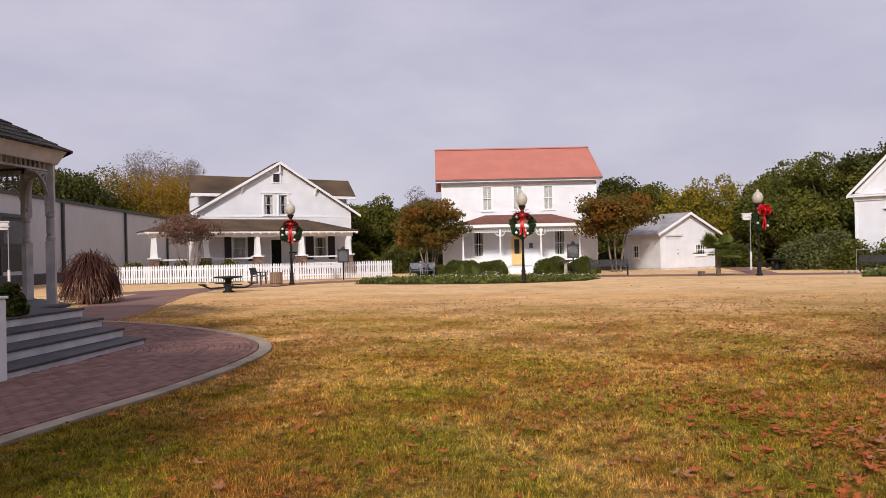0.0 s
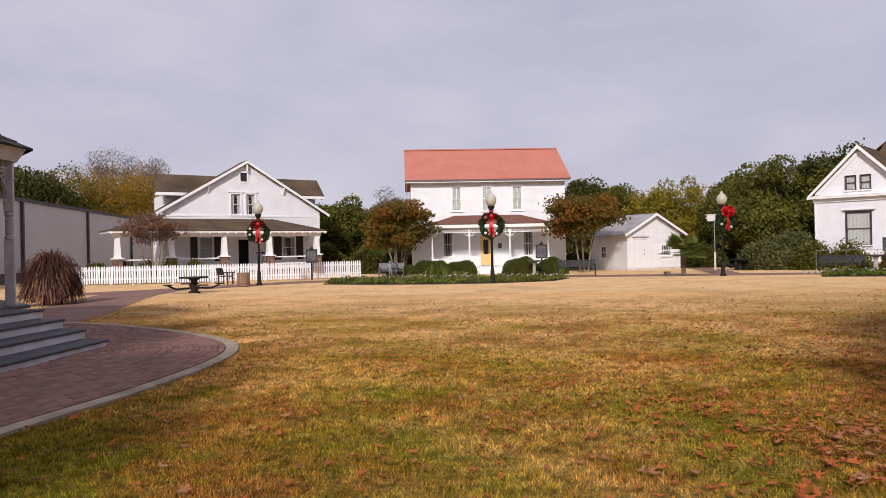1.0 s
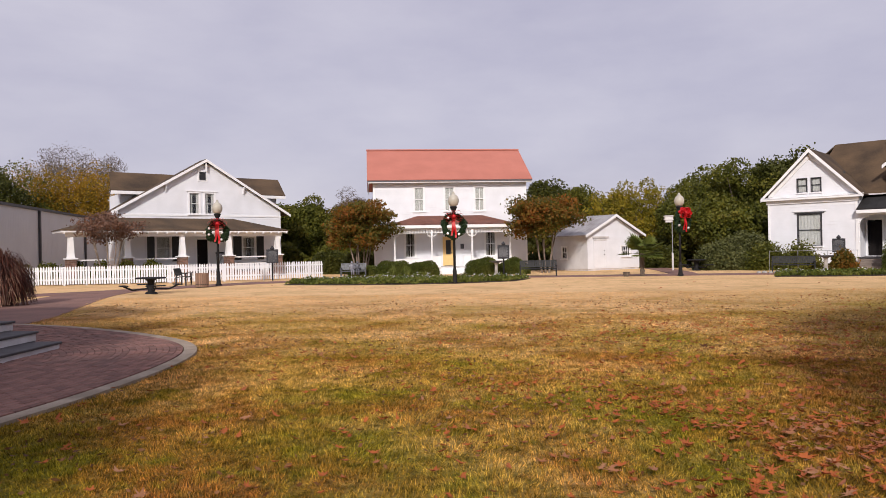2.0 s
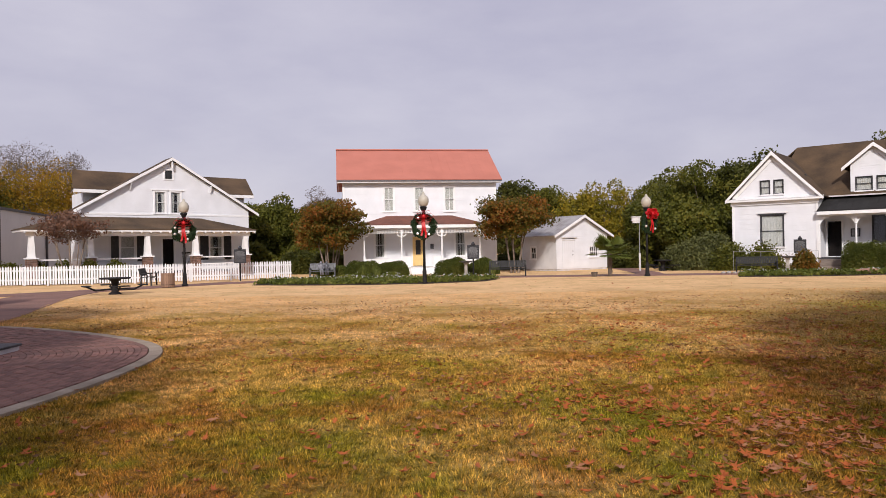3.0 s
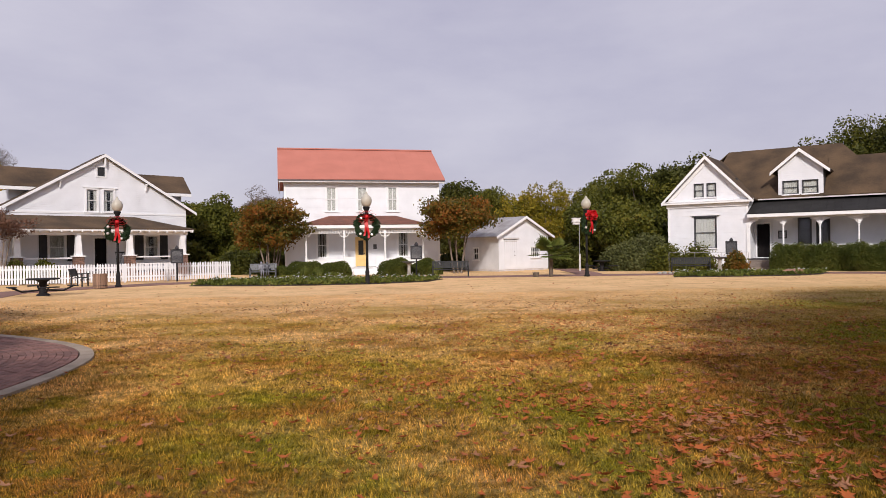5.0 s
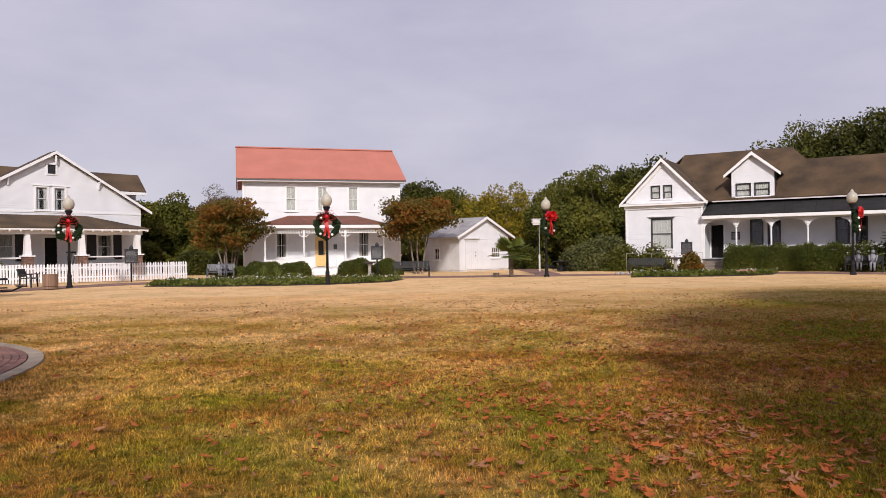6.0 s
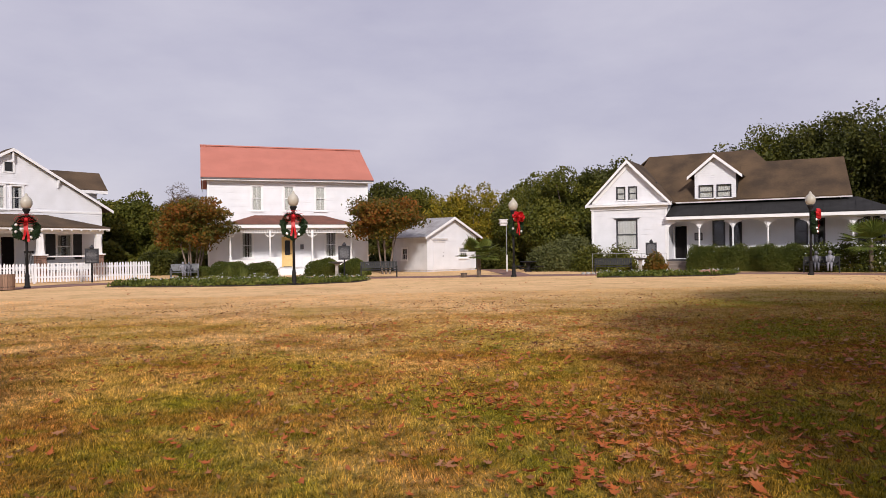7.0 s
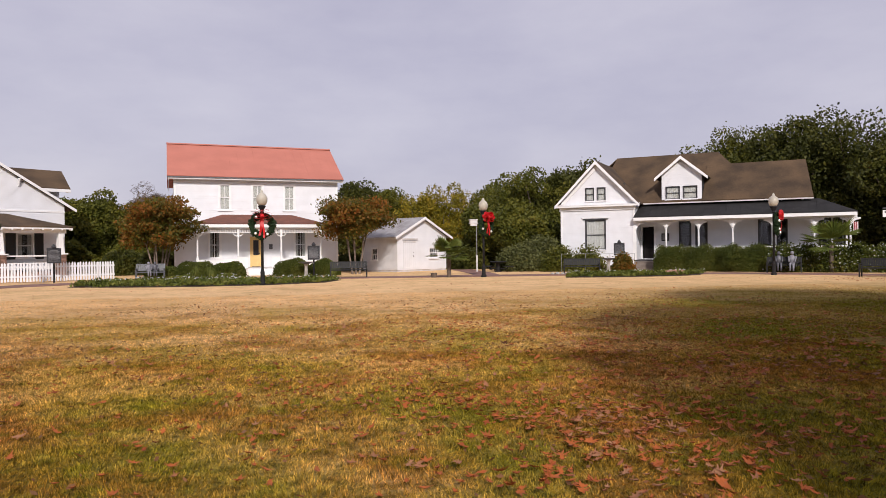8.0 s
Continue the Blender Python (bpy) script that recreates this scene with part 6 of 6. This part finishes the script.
for k, (az, d, r, h) in enumerate([(16.4, 47.5, 1.7, 1.7), (18.0, 49.0, 1.9, 2.3), (19.6, 50.5, 1.7, 2.0), (12.0, 53, 1.6, 1.5), (2.6, 51.5, 1.2, 1.2), (-14.0, 52, 1.9, 1.6), (-11.8, 51, 1.6, 1.5)]):
    x, y = at_bearing(az, d)
    shrub("wild_shrub", "grey-green rounded shrub at the edge of the woods", x, y, r, r, h, SAGE_LEAF if k < 3 else OAK_LEAF, 5200, 0.10, 580 + k, group="wild shrubs")
for k in range(7):
    shrub("fence_shrub", "low green shrub between fence and bungalow", -29.0 + k * 1.45, 37.9 + k * 0.22, 0.9, 0.5, 1.25, WOOD_LEAF, 1800, 0.07, 600 + k, group="fence shrubs")
shrub("gazebo_plant", "leafy dark plant beside the gazebo steps", -9.35, 10.35, 0.26, 0.26, 0.55, BOX_LEAF, 1800, 0.05, 620).location.z = 0.64


# fountain grass and other blades in clumps
def grass_clump(name, label, x, y, r, h, mat, n, seed, width=0.02, droop=1.0, category="ornamental grass"):
    rng = np.random.default_rng(seed)
    a = rng.uniform(0, 2 * math.pi, n)
    reach = r * rng.uniform(0.08, 1.0, n) ** 0.7
    apex = h * np.sqrt(1 - (0.6 * reach / r) ** 2) * rng.uniform(0.7, 1.08, n)
    d = np.stack([np.cos(a), np.sin(a), 0 * a], 1)
    upv = np.array([0, 0, 1.0])
    side = np.stack([-np.sin(a), np.cos(a), 0 * a], 1) * (width * rng.uniform(0.6, 1.4, n))[:, None]
    foot = d * (0.22 * r * rng.uniform(0, 1, n))[:, None]
    knee = d * (0.6 * reach)[:, None] + upv * (apex * (1.4 + 0.35 * droop))[:, None]
    turn = a + rng.normal(0, 0.45, n)
    tip = np.stack([np.cos(turn), np.sin(turn), 0 * a], 1) * reach[:, None] + upv * np.maximum(apex * rng.uniform(0.0, 1.0, n) ** 1.3, 0.03)[:, None]
    quads, prev, steps = [], foot, 6
    for k in range(1, steps + 1):
        f = k / steps
        cur = foot * (1 - f) ** 2 + knee * 2 * f * (1 - f) + tip * f * f
        w0, w1 = 1 - (k - 1) / steps * 0.6, 1 - k / steps * 0.75
        quads.append(np.stack([prev - side * w0, prev + side * w0, cur + side * w1, cur - side * w1], 1))
        prev = cur
    t = thing(name, label, category, Matrix.Translation((x, y, 0)))
    part("blades", quads_mesh("blades", np.concatenate(quads), mat), None, t)
    part("crown_base", Build().ball((0, 0, 0.05), 0.3 * r, 0.3 * r, 0.2), SOIL, t)
    return t


grass_clump("fountain_grass", "large brown fountain grass clump beside the walkway", -16.55, 21.9, 1.08, 1.5, PLUME, 3600, 31, 0.019, 1.0)
for k, (x, y) in enumerate([(-6.6, 41.3), (-5.9, 41.5), (0.9, 42.6)]):
    grass_clump("strap_leaf_plant", "pale strap-leaved plant before the boxwoods", x, y, 0.45, 0.6, BED_LEAF, 260, 40 + k, 0.02)


def fan_palm(x, y, trunk_h, r, n, label, seed):
    rng = np.random.default_rng(seed)
    t = thing("fan_palm", label, "palm", Matrix.Translation((x, y, 0)), "small palms")
    b = Build()
    for k in range(6):
        z = trunk_h * k / 6
        b.lathe([(0.10 + 0.02 * (k % 2), z), (0.125, z + trunk_h / 12), (0.10, z + trunk_h / 6)], n=9)
    part("trunk", b, BARK, t)
    for k in range(n):
        a = 2 * math.pi * k / n + rng.uniform(-0.2, 0.2)
        el = rng.uniform(-0.2, 1.15)
        d = Vector((math.cos(a) * math.cos(el), math.sin(a) * math.cos(el), math.sin(el)))
        stem = r * rng.uniform(0.35, 0.55)
        hub = Vector((0, 0, trunk_h)) + d * stem
        f = Build().tube((0, 0, trunk_h), hub, 0.015, 0.01, 5, False)
        side = d.cross(Vector((0, 0, 1))).normalized()
        upv = side.cross(d)
        for q in range(17):
            g = -1.25 + 2.5 * q / 16
            w = (d * math.cos(g) + side * math.sin(g)).normalized()
            ln = r * 0.55 * (1 - 0.25 * abs(g) / 1.25)
            tip = hub + w * ln - Vector((0, 0, 0.12 * ln)) + upv * 0.05 * (q % 2)
            pw = w.cross(upv).normalized() * 0.05
            m = hub + w * ln * 0.55
            f.add([hub, m + pw, tip, m - pw], [(0, 1, 2, 3)])
        part("frond", f, PALM_LEAF, t)
    return t


fan_palm(7.0, 37.4, 1.2, 1.3, 26, "small fan palm with a short trunk before the shed", 71)
p = hf @ Vector((16.2, -2.2, 0))
fan_palm(p.x, p.y, 1.5, 1.9, 22, "spreading fan palm before the farmhouse porch", 72)
pot = thing("planter", "brown planter at the foot of the palm", "planter", Matrix.Translation((6.2, 37.5, 0)))
part("pot", Build().lathe([(0.14, 0), (0.17, 0.2), (0.19, 0.24), (0.14, 0.24)], n=12), BARK, pot)


# flower beds
def flower_bed(label, outline, n, seed, tall=0.26):
    rng = np.random.default_rng(seed)
    o = np.array(outline)
    lo, hi = o.min(0), o.max(0)
    soil = Build().extrude([(x, y, 0.0) for x, y in outline], (0, 0, 0.03))
    bed = thing("flower_bed", label, "flower bed")
    part("soil", soil, SOIL, bed)
    p = rng.uniform(lo, hi, size=(n * 3, 2))
    inside = np.zeros(len(p), bool)
    for k in range(len(o)):
        (xa, ya), (xb, yb) = o[k], o[(k + 1) % len(o)]
        inside ^= ((ya > p[:, 1]) != (yb > p[:, 1])) & (p[:, 0] < (xb - xa) * (p[:, 1] - ya) / (yb - ya + 1e-12) + xa)
    p = p[inside][:n]
    clump = 0.55 + 0.45 * np.sin(p[:, 0] * 3.1 + seed) * np.cos(p[:, 1] * 3.7)
    z = 0.06 + tall * clump * rng.uniform(0.1, 1.0, len(p))
    tagged(part("leaves", quads_mesh("leaves", leaf_quads(rng, np.column_stack([p, z]), 0.075, length=2.2), BED_LEAF), None, bed), kind="stuff")
    back = p[:, 1] > np.quantile(p[:, 1], 0.62)
    q = np.column_stack([p, z + 0.05])[back][: n // 11]
    tagged(part("blossom", quads_mesh("blossom", leaf_quads(rng, q, 0.07, length=1.2), BED_FLOWER), None, bed), kind="stuff")
    return bed


flower_bed("bed of low green plants with pale flowers before the house", [(-10.8, 33.6), (-8.0, 32.6), (-5.0, 32.2), (-2.2, 32.5), (0.4, 34.0), (1.2, 36.4), (-2.0, 36.6), (-6.0, 36.8), (-10.4, 37.2)], 9000, 81)
flower_bed("bed of low green plants with pale flowers before the farmhouse", [(12.5, 34.4), (15.0, 33.9), (18.5, 34.0), (20.2, 34.9), (21.8, 37.0), (18.0, 36.8), (13.6, 37.2)], 5000, 82)
flower_bed("low planting at the foot of the boxwoods", [(-9.3, 40.9), (-5.0, 41.3), (-4.4, 42.0), (-9.0, 41.7)], 1500, 83, 0.2)
for k, (xa, ya, xb, yb, n) in enumerate([(-10.0, 38.2, -3.9, 38.9, 26), (13.0, 38.4, 20.5, 37.9, 26)]):
    row = thing("stone_edging", "row of pale fieldstones edging the bed", "edging")
    for q in range(n):
        f = (q + 0.5) / n
        s = random.uniform(0.1, 0.17)
        b = Build().ball((0, 0, s * 0.5), s, s * 0.8, s * 0.6, 7, 5)
        part("stone", b, STONE, row, m=Matrix.Translation((xa + (xb - xa) * f, ya + (yb - ya) * f + random.uniform(-0.05, 0.05), 0)))


# walkways
def ribbon(points, width, z0, z1):
    b = Build()
    pts = [Vector((x, y, 0)) for x, y in points]
    sides = []
    for k, p in enumerate(pts):
        d = (pts[min(k + 1, len(pts) - 1)] - pts[max(k - 1, 0)]).normalized()
        s = Vector((-d.y, d.x, 0)) * width / 2
        sides.append((p + s, p - s))
    for (a, b0), (c, d0) in zip(sides, sides[1:]):
        b.extrude([(a.x, a.y, z0), (b0.x, b0.y, z0), (d0.x, d0.y, z0), (c.x, c.y, z0)], (0, 0, z1 - z0))
    return b


def smooth_line(points, steps=6):
    """Rounds a polyline with a Catmull-Rom curve."""
    p = [Vector((x, y, 0)) for x, y in points]
    p = [p[0] * 2 - p[1]] + p + [p[-1] * 2 - p[-2]]
    out = []
    for k in range(1, len(p) - 2):
        for s in range(steps):
            t = s / steps
            q = 0.5 * ((2 * p[k]) + (p[k + 1] - p[k - 1]) * t + (2 * p[k - 1] - 5 * p[k] + 4 * p[k + 1] - p[k + 2]) * t * t + (3 * p[k] - p[k - 1] - 3 * p[k + 1] + p[k + 2]) * t ** 3)
            out.append((q.x, q.y))
    out.append((p[-2].x, p[-2].y))
    return out


ring_line = smooth_line([(-21.5, 26.2), (-17.6, 29.6), (-15.2, 33.6), (-11.8, 37.2), (-6.0, 39.2), (1.6, 39.0), (8.0, 38.6), (14.0, 38.0), (19.5, 37.3), (24.5, 34.6), (29.5, 29.0), (33.0, 22.0)])
tagged(new("walkway", ribbon(ring_line, 2.3, -0.05, 0.018).mesh("walkway", WALKWAY)), "reddish paved walkway curving round the lawn", "walkway", kind="structure")
side_line = smooth_line([(-11.8, 12.6), (-13.0, 17.0), (-14.8, 21.4), (-16.6, 26.0), (-17.4, 29.4)])
tagged(new("side_walkway", ribbon(side_line, 2.6, -0.05, 0.014).mesh("side_walkway", WALKWAY)), "reddish paved walkway from gazebo to fence", "walkway", kind="structure")
back_line = smooth_line([(9.4, 38.0), (9.9, 42.0), (10.2, 47.0), (10.4, 54.0)])
tagged(new("shed_path", ribbon(back_line, 1.5, -0.05, 0.016).mesh("shed_path", WALKWAY)), "reddish path leading past the shed", "path", kind="structure")

# paved court round the gazebo steps: concrete kerb and brick pavers laid along its edge
edge = smooth_line([(-4.1, -1.5), (-4.7, 2.0), (-4.8, 5.2), (-4.62, 7.6), (-4.68, 9.6), (-5.0, 11.0), (-5.75, 12.2), (-7.2, 13.45), (-9.3, 14.75), (-11.4, 15.6)], 8)
paving = thing("brick_court", "red brick paving with a pale concrete kerb by the gazebo", "paving", kind="structure")
ev = [Vector((x, y, 0)) for x, y in edge]


def offset_line(dist):
    out = []
    for k, p in enumerate(ev):
        d = (ev[min(k + 1, len(ev) - 1)] - ev[max(k - 1, 0)]).normalized()
        out.append(p + Vector((-d.y, d.x, 0)) * dist)
    return out


kerb = Build()
for k in range(len(ev) - 1):
    o, i = offset_line(-0.01), offset_line(0.19)
    kerb.extrude([(o[k].x, o[k].y, -0.1), (o[k + 1].x, o[k + 1].y, -0.1), (i[k + 1].x, i[k + 1].y, -0.1), (i[k].x, i[k].y, -0.1)], (0, 0, 0.14))
part("kerb", kerb, CONCRETE, paving, "pale concrete kerb")
bed = [(p.x, p.y, -0.05) for p in offset_line(0.2)]
part("joint_sand", Build().extrude(bed + [(-14.0, 15.6, -0.05), (-14.0, -1.5, -0.05)], (0, 0, 0.066)), PAVER_BED, paving)

# courses that follow the kerb, then running bond parallel to the steps
paver_m = Build().box(-0.098, 0.098, -0.046, 0.046, 0.0, 0.03).mesh("paver", PAVER, bevel=0.006)
placed, COURSES = [], 24
for c in range(COURSES):
    line = offset_line(0.255 + 0.101 * c)
    arc = 0.102 * (c % 2)
    for a, b in zip(line, line[1:]):
        L = (b - a).length
        d = (b - a).normalized()
        while arc < L:
            q = a + d * arc
            placed.append((q.x, q.y, math.atan2(d.y, d.x)))
            arc += 0.204
        arc -= L
placed = [q for q in placed if q[1] > 1.0 and not (math.hypot(q[0] + 13.55, q[1] - 11.75) < 3.4 or (-13.5 < q[0] < -7.6 and 8.4 < q[1] < 11.3))]
inner = [(p.x, p.y) for p in offset_line(0.22 + 0.101 * COURSES)] + [(-14.0, 15.6), (-14.0, -1.5)]


def inside(x, y, poly):
    hit = False
    for k in range(len(poly)):
        (xa, ya), (xb, yb) = poly[k], poly[(k + 1) % len(poly)]
        if (ya > y) != (yb > y) and x < (xb - xa) * (y - ya) / (yb - ya) + xa:
            hit = not hit
    return hit


field = []
for r in range(int(17.0 / 0.1)):
    y = -1.4 + r * 0.1
    if y < 2.5:
        continue
    for c in range(int(9.4 / 0.204)):
        x = -13.9 + c * 0.204 + (0.102 if r % 2 else 0.0)
        if math.hypot(x + 13.55, y - 11.75) < 3.4 or (-13.5 < x < -7.6 and 8.4 < y < 11.3):
            continue
        if inside(x + 0.09, y, inner) and inside(x - 0.09, y, inner):
            field.append((x, y, 0.0))
near = [q for q in placed if q[0] > -6.6 and 5.6 < q[1] < 9.0][:295]
nearset = set(near)
for x, y, a in near:
    part("paver", paver_m, None, paving, m=Matrix.Translation((x, y, 0.018 + random.uniform(-0.003, 0.003))) @ Matrix.Rotation(a + random.gauss(0, 0.012), 4, "Z"))
rest = Build()
for x, y, a in placed + field:
    if (x, y, a) in nearset:
        continue
    rest.box(-0.098, 0.098, -0.046, 0.046, 0.0, 0.03, Matrix.Translation((x, y, 0.018 + random.uniform(-0.003, 0.003))) @ Matrix.Rotation(a + random.gauss(0, 0.012), 4, "Z"))
tagged(part("far_pavers", rest, PAVER_STUFF, paving, "red brick pavers"), kind="stuff")


# grass blades close to the walk, fallen leaves
def on_lawn(p):
    keep = np.ones(len(p), bool)
    poly = [(q.x + 0.015, q.y) for q in ev] + [(-14.0, 15.6), (-14.0, -1.5)]
    ins = np.zeros(len(p), bool)
    for k in range(len(poly)):
        (xa, ya), (xb, yb) = poly[k], poly[(k + 1) % len(poly)]
        ins ^= ((ya > p[:, 1]) != (yb > p[:, 1])) & (p[:, 0] < (xb - xa) * (p[:, 1] - ya) / (yb - ya + 1e-12) + xa)
    keep &= ~ins
    line = np.array(side_line + ring_line)
    for x, y in line:
        keep &= np.hypot(p[:, 0] - x, p[:, 1] - y) > 1.25
    return keep


rng = np.random.default_rng(11)
parts = []
for count, x0, x1, y0, y1 in ((70000, -5, 9, -3, 3.0), (470000, -6.5, 8.5, 3.0, 10.5), (190000, -12, 16, 10.5, 17), (70000, -16, 20, 17, 25)):
    parts.append(np.stack([rng.uniform(x0, x1, count), y0 + (y1 - y0) * rng.uniform(0, 1, count) ** 1.25], 1))
p = np.concatenate(parts)
p = p[on_lawn(p)]
# tufts: blades gather round knots of turf and lean out together
knot = np.round(p / 0.055 + rng.normal(0, 0.3, p.shape)) * 0.055
p = p + (knot - p) * rng.uniform(0.0, 0.75, (len(p), 1))
n = len(p)
gone = np.hypot(p[:, 0], p[:, 1])
tuft = 0.5 + 0.5 * np.sin(p[:, 0] * 9.1 + 2.0 * np.sin(p[:, 1] * 4.3)) * np.sin(p[:, 1] * 8.3 + 2.0 * np.sin(p[:, 0] * 5.7))
h = (0.014 + 0.026 * rng.random(n)) * (0.65 + 0.7 * tuft)
a = rng.uniform(0, 2 * math.pi, n)
w = 0.0019 + 0.00032 * gone
side = np.stack([np.cos(a) * w, np.sin(a) * w, 0 * a], 1)
foot = np.column_stack([p, np.zeros(n)])
comb = 0.009 * np.stack([np.sin(p[:, 0] * 6.0 + p[:, 1] * 2.7), np.cos(p[:, 1] * 5.1 - p[:, 0] * 3.3)], 1)
lean = np.column_stack([rng.normal(0, 0.015, (n, 2)) + comb, h])
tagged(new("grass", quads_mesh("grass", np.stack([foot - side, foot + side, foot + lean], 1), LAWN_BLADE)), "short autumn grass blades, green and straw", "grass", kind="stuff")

# lobed leaves, denser towards the shade tree
DRIFTS = [(2.6, 6.0, 0.5, 230), (2.2, 4.6, 0.5, 170), (1.6, 6.9, 0.4, 120), (3.6, 5.2, 0.7, 120), (4.6, 7.6, 1.0, 150), (4.3, 10.0, 0.9, 130),
          (0.5, 8.0, 0.45, 45), (-0.6, 7.8, 0.4, 30), (-0.3, 5.2, 0.8, 30), (0.7, 12.6, 0.9, 110), (3.4, 13.8, 1.1, 140), (-2.4, 9.8, 0.8, 60), (6.4, 12.5, 1.6, 210), (8.5, 17.0, 2.2, 150), (23.5, 27.0, 1.2, 120), (6.6, 9.4, 1.3, 170), (9.6, 13.0, 1.8, 170)]
x = np.concatenate([rng.normal(u, 1.3 * r, k) for u, v, r, k in DRIFTS] + [rng.uniform(-6, 12, 800), rng.normal(5.0, 3.2, 1100), rng.uniform(-12, 22, 260)])
y = np.concatenate([rng.normal(v, r, k) for u, v, r, k in DRIFTS] + [3.0 + rng.gamma(2.0, 3.0, 800), 3.4 + rng.gamma(2.2, 2.6, 1100), rng.uniform(12, 33, 260)])
p = np.stack([x, y], 1)
p = p[p[:, 1] > 1.5]
p = p[on_lawn(p)]
n = len(p)
spokes = []
for k in range(14):
    ang2 = 2 * math.pi * k / 14
    spokes.append((math.cos(ang2), 0.72 * math.sin(ang2), (1.0 if k in (0, 2, 12) else 0.85) if k % 2 == 0 else 0.42))
a = rng.uniform(0, 2 * math.pi, n)
s = rng.uniform(0.05, 0.105, n) * rng.uniform(0.65, 1.0, n)
tx, ty = rng.normal(0, 0.20, n), rng.normal(0, 0.20, n)
curl = rng.uniform(0.0, 0.75, n)
corner = []
for cx_, sy_, rr in spokes:
    jit = rng.uniform(0.45, 1.25, n)
    lx, ly = cx_ * rr * s * jit, sy_ * rr * s * jit * 0.85
    gx, gy = lx * np.cos(a) - ly * np.sin(a), lx * np.sin(a) + ly * np.cos(a)
    gz = 0.05 + tx * lx + ty * ly + curl * (lx ** 2 + ly ** 2) / s * 0.6
    corner.append(np.column_stack([p[:, 0] + gx, p[:, 1] + gy, np.maximum(gz, 0.012)]))
centre = np.column_stack([p, np.full(n, 0.04)])
tris = np.stack([np.stack([centre, corner[k], corner[(k + 1) % 14]], 1) for k in range(14)], 1).reshape(-1, 3, 3)
lm = quads_mesh("fallen_leaves", tris, DEAD_LEAF)
lbm = bmesh.new()
lbm.from_mesh(lm)
bmesh.ops.remove_doubles(lbm, verts=lbm.verts[:], dist=0.0001)
lbm.to_mesh(lm)
lbm.free()
tagged(new("fallen_leaves", lm), "rusty fallen leaves scattered thickly over the lawn", "leaves", kind="stuff")

# crumbs of leaf and dead stalks, past counting
n = 36000
p = np.stack([rng.uniform(-16, 20, n), -1.0 + 23.0 * rng.uniform(0, 1, n) ** 1.3], 1)
patch = np.sin(p[:, 0] * 0.9 + 1.7) * np.cos(p[:, 1] * 0.8) + 0.6 * np.sin(p[:, 0] * 2.1 - p[:, 1] * 1.7) + 0.5 * rng.normal(size=n) + 0.015 * p[:, 0]
p = p[(patch > 0.25)]
p = p[on_lawn(p)]
c = np.column_stack([p, 0.018 + 0.03 * rng.random(len(p))])
tagged(new("leaf_litter", quads_mesh("leaf_litter", leaf_quads(rng, c, 0.022, 0.6, 0.7, 2.2), CRUMB)), "crumbled rusty leaf litter in the grass", "leaf litter", kind="stuff")
